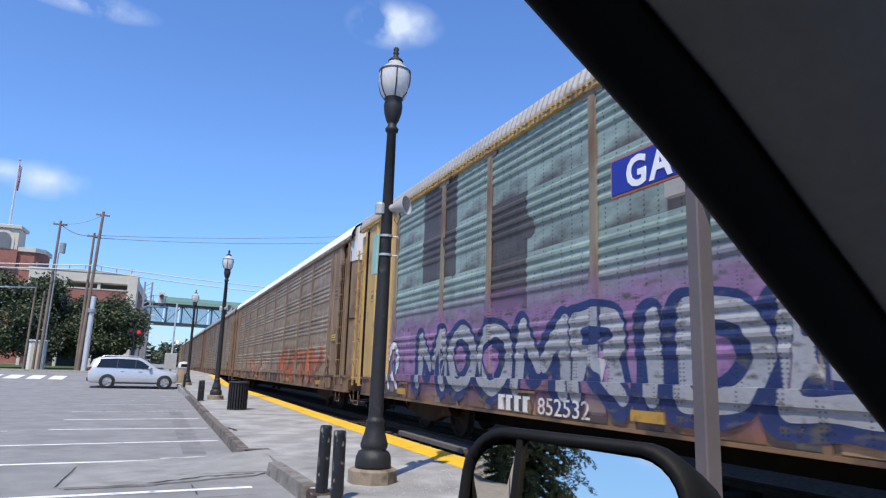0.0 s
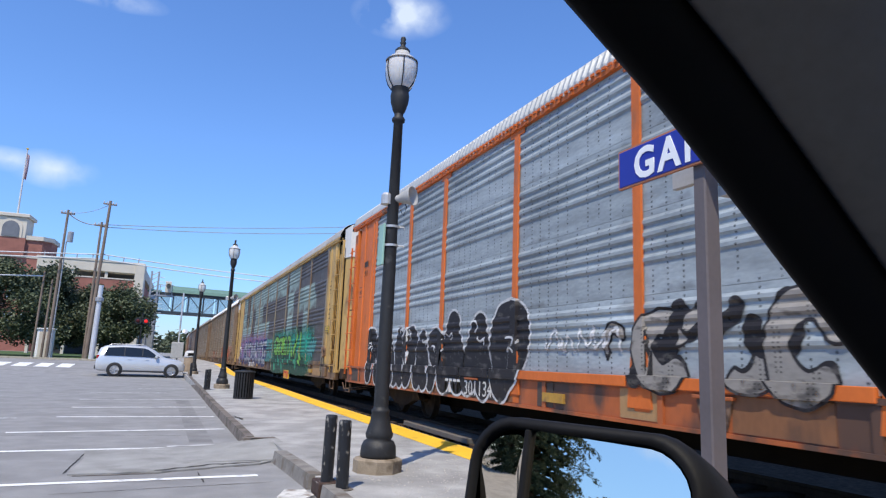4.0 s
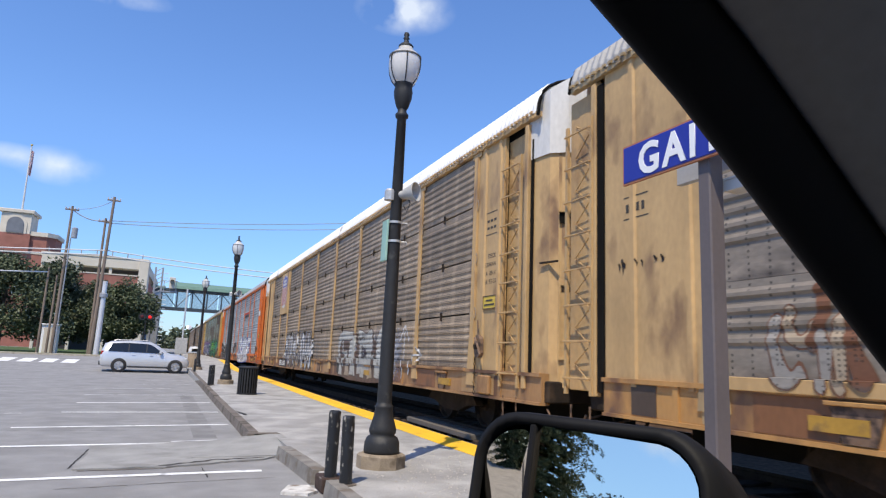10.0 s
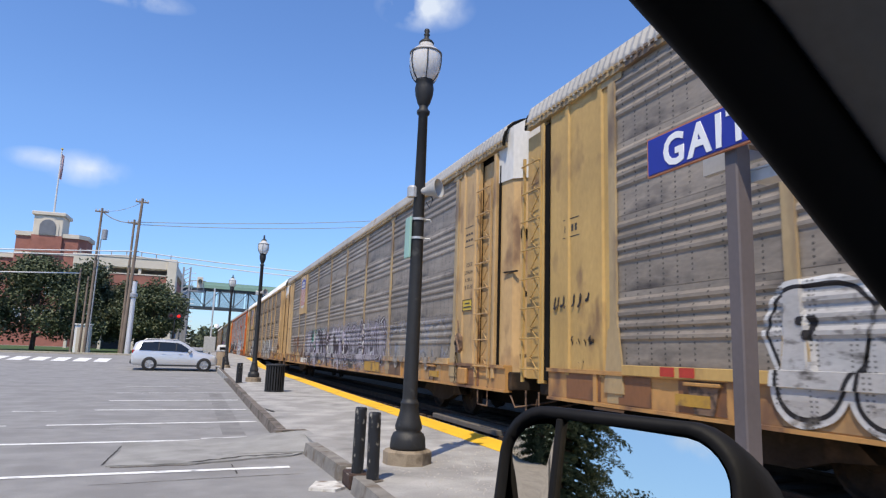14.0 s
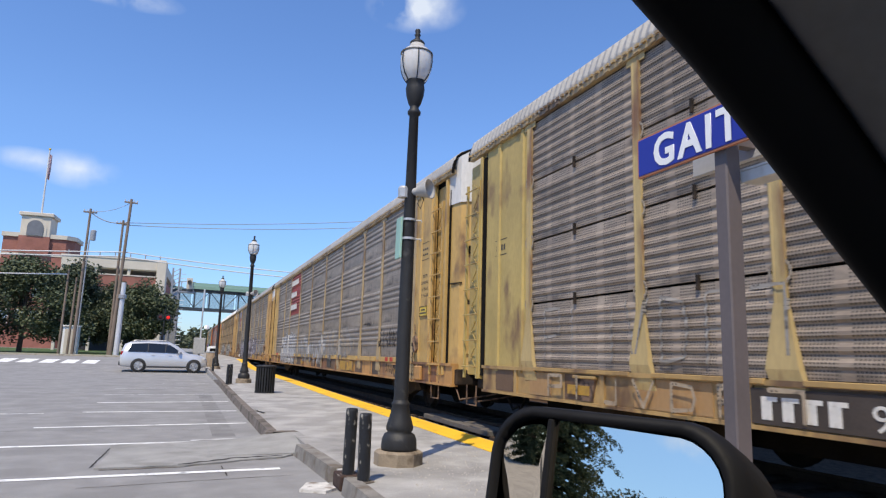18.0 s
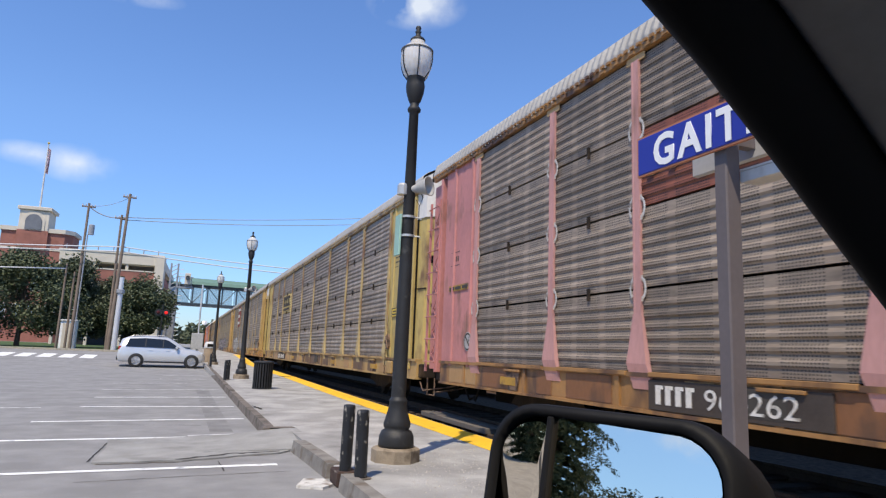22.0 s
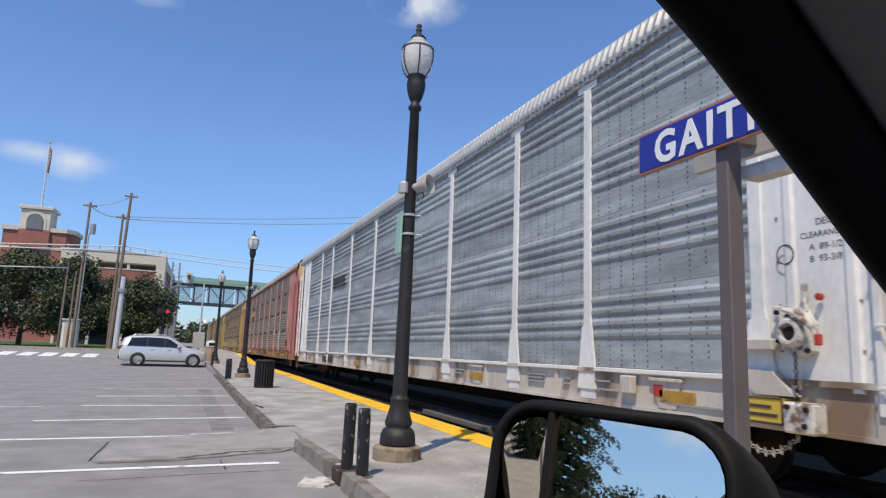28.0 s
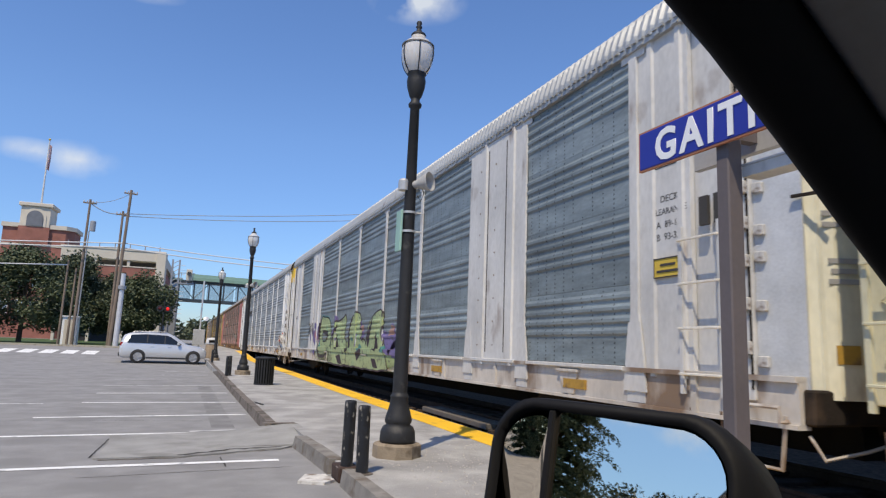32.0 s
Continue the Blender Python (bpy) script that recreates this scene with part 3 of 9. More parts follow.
def sheet_panel(wide, gap):
    """One corrugated sheet: pressed ridges, flanged at top and bottom; x is outward (negative)."""
    bm = bmesh.new()
    n, deep, foot, p = ridges_of(gap > 0.01)
    h = ROW_H - gap
    prof = [(0.05, 0.0), (0.0, 0.0)]
    for k in range(n):
        z = foot + k * p
        prof += [(0.0, z), (-deep, z + 0.22 * p), (-deep, z + 0.48 * p), (0.0, z + 0.74 * p)]
    prof += [(0.0, h), (0.05, h)]
    a = [bm.verts.new((x, 0, z)) for x, z in prof]
    b = [bm.verts.new((x, -wide, z)) for x, z in prof]
    for i in range(len(prof) - 1):
        bm.faces.new((a[i], a[i + 1], b[i + 1], b[i]))
    return bm


def side_post():
    """A side post: a channel that widens into a foot folded over the sill."""
    bm = bmesh.new()
    prof = [(-0.20, 1.0), (0.20, 1.0), (0.19, 1.42), (0.088, 2.0), (0.088, 5.12), (-0.088, 5.12), (-0.088, 2.0), (-0.19, 1.42)]
    back = [bm.verts.new((0.03, y, z)) for y, z in prof]
    face = [bm.verts.new((-0.085 if z > 1.2 else -0.02, y * 0.92, z)) for y, z in prof]
    bm.faces.new(face)
    for i in range(len(prof)):
        j = (i + 1) % len(prof)
        bm.faces.new((back[i], back[j], face[j], face[i]))
    bmesh.ops.recalc_face_normals(bm, faces=bm.faces)
    return bm


def wedge_foot():
    """The lower end of a post: it swells outwards and folds back under to the sill."""
    bm = bmesh.new()
    rings = [[(0.02, 0.11), (-0.10, 0.11), (-0.10, -0.11), (0.02, -0.11)], [(0.02, 0.27), (-0.19, 0.26), (-0.19, -0.26), (0.02, -0.27)], [(0.02, 0.27), (-0.03, 0.26), (-0.03, -0.26), (0.02, -0.27)]]
    rows = [[bm.verts.new((x, y - (0.10 if z < 1.3 else 0.0), z)) for x, y in ring] for ring, z in zip(rings, (2.05, 1.48, 1.20))]
    for a, b in zip(rows, rows[1:]):
        for i in range(4):
            bm.faces.new((a[i], a[(i + 1) % 4], b[(i + 1) % 4], b[i]))
    bm.faces.new(rows[0])
    bm.faces.new(rows[-1][::-1])
    bmesh.ops.recalc_face_normals(bm, faces=bm.faces)
    return bm


def slim_post():
    """A plain channel post for the slatted wagons."""
    return prism([(-0.10, -0.10), (-0.10, -0.07), (-0.08, -0.06), (-0.08, 0.06), (-0.10, 0.07), (-0.10, 0.10), (0.03, 0.10), (0.03, -0.10)], 2, 1.9, 5.12)


def post_head():
    return box(-0.06, 0.0, -0.26, 0.26, 5.10, 5.24, 0.01)


def roof_shell(length, low=1.0):
    """An arched roof of pressed cross ribs."""
    bm = bmesh.new()
    arc = [(-1.53, 5.24), (-1.53, 5.36), (-1.47, 5.56), (-1.30, 5.73), (-0.95, 5.86), (-0.45, 5.93), (0, 5.96), (0.45, 5.93), (0.95, 5.86), (1.30, 5.73), (1.47, 5.56), (1.53, 5.36), (1.53, 5.24)]
    arc = [(x, 5.24 + (z - 5.24) * low) for x, z in arc]
    n = int(length / 0.15)
    rows = []
    for k in range(n * 4 + 1):
        y = -0.0375 * k * length / (n * 0.15)
        out = 0.034 if k % 4 in (1, 2) else 0.0
        rows.append([bm.verts.new((x * (1 + out * 0.5), y, z + out * (0.35 if z < 5.4 else 1.0))) for x, z in arc])
    for a, b in zip(rows, rows[1:]):
        for i in range(len(arc) - 1):
            bm.faces.new((a[i], a[i + 1], b[i + 1], b[i]))
    return bm


def eave_strip(length):
    bm = add_box(bmesh.new(), -1.545, -1.46, -length, 0, 5.19, 5.275, 0)
    for k in range(int(length / 0.3)):
        y = -0.15 - 0.3 * k
        add_box(bm, -1.558, -1.54, y - 0.05, y + 0.05, 5.20, 5.25)
    for k in range(int(length / 0.12)):
        y = -0.06 - 0.12 * k
        add_box(bm, -1.575, -1.54, y - 0.035, y + 0.035, 5.262, 5.298)
    return bm


def side_sill(length):
    """Flat-car side sill: a deep channel with flanges and short stakes."""
    bm = add_box(bmesh.new(), -1.50, -1.38, -length, 0, 0.97, 1.36, 0)
    add_box(bm, -1.54, -1.38, -length, 0, 1.335, 1.385, 0)
    add_box(bm, -1.53, -1.38, -length, 0, 0.945, 0.985, 0)
    for k in range(12):
        y = -1.2 - k * (length - 2.4) / 11
        add_box(bm, -1.525, -1.49, y - 0.04, y + 0.04, 0.985, 1.335)
    return bm


def end_plate(wide):
    """Flat end panel of the side, with pressed vertical ribs."""
    bm = bmesh.new()
    prof = [(0, 0.06), (0, 0)]
    for y in (0.28, 0.8):
        prof += [(y * wide, 0), (y * wide + 0.02, -0.03), (y * wide + 0.09, -0.03), (y * wide + 0.11, 0)]
    prof += [(wide, 0), (wide, 0.06)]
    a = [bm.verts.new((x, -y, 1.30)) for y, x in prof]
    b = [bm.verts.new((x, -y, 5.20)) for y, x in prof]
    for i in range(len(prof) - 1):
        bm.faces.new((a[i], b[i], b[i + 1], a[i + 1]))
    return bm


ROOF_ARC = ((0, 0.45, 0.95, 1.3, 1.47, 1.53), (5.96, 5.93, 5.86, 5.73, 5.56, 5.36))


def arc_z(x, low):
    """Height of the roof over a point across the wagon."""
    return 5.24 + (float(np.interp(abs(x), *ROOF_ARC)) - 5.24) * low


def roof_gasket(low):
    """The dark rubber arch between the roof and an end hood."""
    pts = [(x, 0, arc_z(x, low) + 0.012) for x in (-1.53, -1.50, -1.45, -1.36, -1.2, -0.95, -0.5, 0, 0.5, 0.95, 1.3, 1.5)]
    return tube([(-1.545, 0, 5.2)] + pts, 0.028, 6)


def radial_door(sign, z0, z1, grow=0.0, low=1.0):
    """A rounded end door, curved from the side to the middle of the end; a hood reaches up to the roof's arch."""
    bm = bmesh.new()
    pts = []
    for k in range(11):
        a = math.pi * k / 10
        pts.append((-math.cos(a) * (1.455 + grow * 0.6), sign * (math.sin(a) ** 0.5) * (0.78 + grow)))
    lo = [bm.verts.new((x, y, z0)) for x, y in pts]
    cap = z1 > 5.2  # a hood is rounded like the roof
    hi = [bm.verts.new((x, y, arc_z(x, low) - 0.02 - (5.55 - z1 if z1 < 5.5 else 0.0) - 0.03 * abs(y) if cap else z1)) for x, y in pts]
    for i in range(10):
        bm.faces.new((lo[i], lo[i + 1], hi[i + 1], hi[i]))
    top = bm.verts.new((0, 0, max(v.co.z for v in hi)))
    for i in range(10):
        bm.faces.new((hi[i], hi[i + 1], top))
    bmesh.ops.recalc_face_normals(bm, faces=bm.faces)
    return bm


def ladder_bm(top):
    bm = bmesh.new()
    for y in (-0.27, 0.27):
        add_box(bm, -0.02, 0.02, y - 0.025, y + 0.025, 1.15, top)
    return bm


def rung_bm():
    bm = tube([(0, -0.27, 0), (-0.05, -0.27, 0), (-0.05, 0.27, 0), (0, 0.27, 0)], 0.014, 5)
    return bm


def truck_frame():
    bm = bmesh.new()
    for x in (-1.02, 1.02):
        out = [(-1.15, 0.44), (-0.95, 0.62), (-0.45, 0.66), (-0.25, 0.86), (0.25, 0.86), (0.45, 0.66), (0.95, 0.62), (1.15, 0.44), (0.75, 0.40), (0.35, 0.28), (-0.35, 0.28), (-0.75, 0.40)]
        add_prism(bm, out, 0, x - 0.07, x + 0.07)
    add_box(bm, -1.0, 1.0, -0.2, 0.2, 0.5, 0.8)
    return bm


def wheelset_bm():
    bm = bmesh.new()
    prof = [(0, -0.9), (0.075, -0.9), (0.075, -0.80), (0.12, -0.80), (0.14, -0.77), (0.36, -0.745), (0.39, -0.80), (0.42, -0.80), (0.425, -0.71), (0.45, -0.68), (0.40, -0.67), (0.13, -0.70), (0.09, -0.6)]
    both = prof + [(r, -z) for r, z in reversed(prof)]
    add_lathe(bm, both, 20)
    bmesh.ops.rotate(bm, verts=bm.verts, matrix=Matrix.Rotation(radians(90), 3, "Y"))
    return bm


def coupler_bm():
    bm = bmesh.new()
    add_box(bm, -0.13, 0.13, -0.15, 0.75, 0.72, 0.98, 0.03)
    add_box(bm, -0.2, 0.2, 0.55, 0.85, 0.68, 1.02, 0.03)
    return bm


def clamp_bm(side):
    """A cast half-ring that ties two sheets to a post."""
    pts = [(-0.02, side * 0.12 * math.sin(math.pi * k / 8), 0.12 * math.cos(math.pi * k / 8)) for k in range(9)]
    bm = tube(pts, 0.024, 6)
    for z in (-0.12, 0.12):
        add_box(bm, -0.035, 0.0, min(0, side * 0.05), max(0, side * 0.05), z - 0.03, z + 0.03)
    return bm


def paint(name, colour, rough=0.55, worn=(0.16, 0.09, 0.05), amount=0.25):
    return mat(name, colour, rough, vary=0.22, scale=1.3, fine=18, dirt=worn, dirt_amount=amount, dirt_scale=1.6, bump=0.1, bump_scale=40, stretch=(1, 1, 0.5))


def spray(name, colour, vary=0.25, mist=0.0, second=None, lower=None):
    """Sprayed paint on punched sheet: worn through in places; a mist thins out towards its edges."""
    if name in MATS:
        return MATS[name]
    m = mat(name, colour, 0.6, vary=vary, scale=1.1, fine=13, dirt=(0.10, 0.092, 0.085), dirt_amount=0.30, dirt_scale=4, stretch=(1, 2.2, 1), obj_vary=0.07, spec=0.25)
    nt = m.node_tree
    bsdf = nt.nodes["Principled BSDF"]
    tc = nt.nodes["Texture Coordinate"]

    def calc(op, a, b=None):
        n = nt.nodes.new("ShaderNodeMath")
        n.operation = op
        n.use_clamp = op == "MULTIPLY_ADD"
        for i, v in enumerate((a, b)):
            if v is None:
                continue
            if isinstance(v, (int, float)):
                n.inputs[i].default_value = v
            else:
                nt.links.new(v, n.inputs[i])
        return n.outputs[0]

    def blotch(scale, detail):
        n = nt.nodes.new("ShaderNodeTexNoise")
        n.inputs["Scale"].default_value, n.inputs["Detail"].default_value = scale, detail
        nt.links.new(tc.outputs["Object"], n.inputs["Vector"])
        return n.outputs["Fac"]

    def over(fac, colour2):
        mx = nt.nodes.new("ShaderNodeMix")
        mx.data_type = "RGBA"
        mx.inputs[7].default_value = tuple(colour2) + (1,)
        nt.links.new(fac, mx.inputs[0])
        nt.links.new(bsdf.inputs["Base Color"].links[0].from_socket, mx.inputs[6])
        nt.links.new(mx.outputs[2], bsdf.inputs["Base Color"])

    if second is not None:
        over(calc("MINIMUM", calc("MAXIMUM", calc("MULTIPLY", calc("SUBTRACT", blotch(1.7, 3), 0.54), 7.0), 0.0), 0.8), second)
    sep = nt.nodes.new("ShaderNodeSeparateXYZ")
    nt.links.new(tc.outputs["Object"], sep.inputs[0])
    if lower is not None:  # a second fill colour in the lower half of a letter
        edge = calc("SUBTRACT", calc("ADD", lower[0], calc("MULTIPLY", calc("SUBTRACT", blotch(2.5, 2), 0.5), 1.2)), sep.outputs["Y"])
        over(calc("MINIMUM", calc("MAXIMUM", calc("MULTIPLY", edge, 6.0), 0.0), 0.95), lower[1])
    fx = calc("SUBTRACT", calc("FRACT", calc("DIVIDE", sep.outputs["X"], 0.05)), 0.5)
    fy = calc("SUBTRACT", calc("FRACT", calc("DIVIDE", sep.outputs["Y"], 0.042)), 0.5)
    hole = calc("LESS_THAN", calc("ADD", calc("MULTIPLY", fx, fx), calc("MULTIPLY", fy, fy)), 0.055)
    group = calc("MULTIPLY", calc("LESS_THAN", calc("FRACT", calc("DIVIDE", sep.outputs["X"], 0.35)), 0.29), calc("GREATER_THAN", blotch(3.5, 2), 0.45))
    over(calc("MULTIPLY", calc("MULTIPLY", hole, group), 0.7), (0.012, 0.012, 0.012))
    clear = nt.nodes.new("ShaderNodeBsdfTransparent")
    mixer = nt.nodes.new("ShaderNodeMixShader")
    if mist:
        gen = nt.nodes.new("ShaderNodeSeparateXYZ")
        nt.links.new(tc.outputs["Generated"], gen.inputs[0])
        ax = calc("MULTIPLY", calc("SUBTRACT", 0.5, calc("ABSOLUTE", calc("SUBTRACT", gen.outputs["X"], 0.5))), 9.0)
        ay = calc("MULTIPLY", calc("SUBTRACT", 0.5, calc("ABSOLUTE", calc("SUBTRACT", gen.outputs["Y"], 0.5))), 3.2)
        ax, ay = calc("MINIMUM", ax, 1.0), calc("MINIMUM", ay, 1.0)
        cover = calc("MULTIPLY", calc("MULTIPLY", ax, ay), mist)
        cover = calc("MULTIPLY", cover, calc("ADD", 0.35, calc("MULTIPLY", blotch(2.0, 5), 1.3)))
    else:
        cover = calc("SUBTRACT", 1.0, calc("MULTIPLY", calc("MAXIMUM", calc("SUBTRACT", blotch(7.0, 6), 0.61), 0.0), 4.0))
    cover = calc("MAXIMUM", calc("MINIMUM", cover, 0.97), 0.0)
    nt.links.new(cover, mixer.inputs[0])
    nt.links.new(clear.outputs[0], mixer.inputs[1])
    nt.links.new(bsdf.outputs[0], mixer.inputs[2])
    nt.links.new(mixer.outputs[0], nt.nodes["Material Output"].inputs["Surface"])
    return m


SIDE = Matrix(((0, 0, -1, 0), (-1, 0, 0, 0), (0, 1, 0, 0), (0, 0, 0, 1)))  # lettering upright on the near side, read from front to rear


def on_side(s, z, out):
    return Matrix.Translation((-1.5 - out, -s, z)) @ SIDE


def plate(car, s, z, wide, tall, m, out=0.012, label="", name="plate"):
    return part(name, box(-out, 0.0, -wide, 0, 0, tall, 0.0), m, car, label, at=pose(-1.5, -s, z))


def bars(parent_plate, wide, tall, rows, m, name="lettering_bar", out=0.013):
    """Plain bars in place of lettering: rows of (x, y, width, height) in the plate's own span."""
    for x, y, w, h in rows:
        part(name, box(-0.006, 0.0, -(x + w) * wide, -x * wide, y * tall, (y + h) * tall), m, parent_plate, at=pose(-out, 0, 0))


def posts_of(spec):
    """Where the side posts of a car stand, measured back from its head."""
    return [s + spec.get("shift", 0.0) for s in POSTS]


def autorack(spec):
    posts = posts_of(spec)
    slip = spec.get("shift", 0.0)
    car = thing("autorack_car", pose(TRACK_X, 0, 0), spec["label"], "rail car", "cars of the freight train")
    pm, tm, rm, sm = spec["panel"], spec["trim"], spec["roof"], spec["sill"]
    body = part("inner_wall", shared("inner_wall", lambda: box(-1.38, 1.5, -27.3, -1.0, 1.1, 5.25)), M_DARK, car)
    low = spec.get("roof_low", 0.87)
    s0 = spec.get("front", 0.0) + 0.02
    part("roof", shared("roof%.2f%.2f" % (low, s0), lambda: roof_shell(27.75 - s0, low)), rm, car, spec.get("roof_label", ""), at=pose(0, -s0, 0))
    part("eave_rail", shared("eave%.2f" % s0, lambda: eave_strip(27.75 - s0)), spec.get("eave", tm), car, at=pose(0, -s0, 0))
    part("side_sill", shared("sill", lambda: side_sill(27.2)), sm, car, at=pose(0, -0.7, 0))
    part("centre_beam", shared("beam", lambda: box(-0.35, 0.35, -27.6, -0.9, 0.62, 1.1)), M_DARK, car)
    gap = 0.03 if spec.get("rows") else 0.004
    for i, (a, b) in enumerate(zip(posts, posts[1:])):
        if i in spec.get("solid", ()):
            wide = part("wide_post", shared("wide_post%.2f" % (b - a), lambda: end_plate(b - a)), tm, car, at=pose(-1.52, -a, 0))
            for q in (0.36, 0.70):
                part("groove", shared("groove", lambda: box(-0.003, 0.0, -0.012, 0.012, 1.5, 5.05)), M_DARK_STEEL, wide, at=pose(-0.001, -q * (b - a), 0))
            continue
        if i in spec.get("columns", {}):
            left = a
            for share, kinds in spec["columns"][i]:
                w = share * (b - a)
                me = shared("panel%.3f%s" % (w, gap), lambda: sheet_panel(w, gap))
                for r in range(ROWS):
                    part("panel", me, P_MINT if kinds[r] == "m" else pm, car, at=pose(-1.48, -left, Z_DECK + 0.01 + r * ROW_H))
                left += w
            continue
        for r in range(ROWS):
            me = shared("panel%.2f%s" % (b - a, gap), lambda: sheet_panel(b - a, gap))
            m = spec["patches"].get((i, r), pm) if "patches" in spec else pm
            part("panel", me, m, car, at=pose(-1.48, -a, Z_DECK + 0.01 + r * ROW_H))
    for s in posts:
        post = part("post", shared("slim_post", slim_post) if spec.get("rows") else shared("post", side_post), spec.get("post", tm), car, at=pose(-1.5, -s, 0) @ (Matrix.Diagonal((0.28, 0.66, 1, 1)) if spec.get("rows") else Matrix.Diagonal((0.24, 0.85, 1, 1))))
        part("post_head", shared("post_head", post_head), spec.get("head", spec.get("post", tm)), post)
        part("post_foot", shared("wedge_foot", wedge_foot) if spec.get("wedge") else shared("post_foot", lambda: prism([(-0.235, 1.12), (0.235, 1.12), (0.125, 1.9), (-0.125, 1.9)], 0, -0.105, -0.02)), spec.get("post", tm), post)
        if spec.get("rows"):
            for r in (1, 2, 3):
                for side in (-1, 1):
                    part("clamp", shared("clamp%d" % side, lambda: clamp_bm(side)), spec.get("clamp", M_DULL_CLAMP), post, at=pose(-0.03, 0.085 * side, Z_DECK + r * ROW_H - 0.01) @ Matrix.Scale(1.0 if "clamp" in spec else 0.7, 4))
    if spec.get("rows"):
        for a, b in zip(posts, posts[1:]):
            for r in (1, 2, 3):
                part("joint_tab", shared("joint_tab", lambda: box(-0.035, 0.0, -0.018, 0.018, -0.09, 0.07, 0.004)), M_DARK_STEEL, car, at=pose(-1.495, -(a * 0.52 + b * 0.48), Z_DECK + r * ROW_H))
    # rust-stained plates along the sill
    if spec.get("sill_plates"):
        rnd = random.Random(spec["sill_plates"])
        x = 1.2
        while x < 26.2:
            w = rnd.uniform(0.35, 1.3)
            part("sill_plate", shared("sill_plate%d" % round(w * 5), lambda: box(-0.008, 0.0, -round(w * 5) / 5, 0, 1.0, 1.325)), rnd.choice(spec.get("plates", SILL_PLATES)), car, at=pose(-1.5, -x, 0))
            x += w + rnd.uniform(0.25, 1.3)
    # stake pockets along the sill
    for s in (3.8, 8.7, 13.9, 19.6, 24.4):
        pk = part("stake_pocket", shared("pocket", lambda: prism([(-0.22, 1.28), (0.22, 1.28), (0.12, 1.0), (-0.14, 1.0)], 0, -0.03, 0.0)), spec.get("bracket", M_BRACKET), car, at=pose(-1.5, -s, 0))
        part("pocket_lip", shared("pocket_lip", lambda: box(-0.06, 0.0, -0.25, 0.25, 1.28, 1.315, 0.006)), sm, pk)
    # ledges over the sill, bay by bay
    thin = bool(spec.get("rows") or spec.get("thin_ledge"))
    for a, b in zip(posts, posts[1:]):
        part("sill_ledge", shared("ledge%.2f%s" % (b - a, thin), lambda: box(-0.056, 0.0, -(b - a) + 0.2, -0.2, 1.345, 1.395 if thin else 1.465, 0.006)), spec.get("ledge", tm), car, at=pose(-1.5, -a, 0))
    # ends
    df, dr = spec.get("front", 0.0), spec.get("rear", 0.0)
    e0, e1 = posts[0] - 0.72 - df, 26.68 + dr - posts[-1]
    front = part("end_panel", shared("end0%.2f" % e0, lambda: end_plate(e0)), tm, car, at=pose(-1.49, -0.72 - df, 0))
    rear = part("end_panel", shared("end1%.2f" % e1, lambda: end_plate(e1)), tm, car, at=pose(-1.49, -posts[-1], 0))
    for s, sign, y0 in ((0.22 + df, 1, -0.55 - df), (27.0 + dr - spec.get("ladder_in", 0.0), -1, -27.44 - dr)):
        dm = spec.get("rear_door", spec.get("door", tm)) if sign < 0 else spec.get("door", tm)
        door = part("end_door", shared("door%d" % sign, lambda: radial_door(sign, 1.2, 5.02)), dm, car, at=pose(0, y0, 0), smooth=False)
        for a in (25, 50, 75, 105, 130):
            dx, dy = -math.cos(radians(a)) * 1.375, sign * (math.sin(radians(a)) ** 0.5) * 0.785
            part("door_rod", shared("rod", lambda: box(-0.03, 0.03, -0.03, 0.03, 1.25, 4.7, 0.01)), dm, door, at=pose(dx, dy, 0, 0, 0, sign * (a - 90)))
        if sign < 0:
            part("end_hood", shared("hood%.2f" % low, lambda: radial_door(-1, 4.58, 5.72, 0.04, low)), spec.get("hood", tm), car, at=pose(0, y0, 0))
        else:
            part("end_panel_head", shared("front_head%.2f" % low, lambda: radial_door(1, 4.98, 5.30, -0.05, low)), dm, car, at=pose(0, y0, 0))
        part("gasket", shared("gasket%.2f" % low, lambda: roof_gasket(low)), M_DARK, car, "dark rubber arch", at=pose(0, -s0 + 0.01 if sign > 0 else -27.77, 0))
        part("ladder_recess", shared("ladder_recess", lambda: box(0.0, 0.05, -0.36, 0.36, 1.2, 5.12, 0.01)), tm, car, at=pose(-1.42 if spec.get("plain_end") or sign > 0 else -1.395, -s, 0))
        if sign > 0:
            if not spec.get("shut"):
                # dark box set proud in place of the shaded gap beside the ladder
                part("end_slit", shared("end_slit", lambda: box(0.0, 0.02, -0.13, 0.0, 1.2, 5.1)), M_DARK, car, at=pose(-1.505, -0.57 - df, 0))
        elif not spec.get("plain_end"):
            # dark bar drawn for the shaded gap before the door
            part("end_slit", shared("end_slit_rear", lambda: box(0.0, 0.02, -0.07, 0.0, 1.25, 4.9)), M_DARK, car, at=pose(-1.47, -27.47 - dr, 0))
            # a framed hatch and a dark hand slot on the rear door
            hatch = part("hatch", shared("hatch", lambda: box(-0.004, 0.02, -0.24, 0.24, 1.62, 2.62)), dm, door, "framed hatch", at=pose(-1.06, -0.66, 0, 0, 0, 63))
            for q, w in ((-0.26, 0.03), (0.23, 0.03)):
                part("hatch_frame", shared("hatch_stile%.2f" % q, lambda: box(-0.03, 0.0, q, q + w, 1.58, 2.66)), dm, hatch)
            for z in (1.58, 2.62):
                part("hatch_frame", shared("hatch_rail%.2f" % z, lambda: box(-0.03, 0.0, -0.23, 0.23, z, z + 0.04)), dm, hatch)
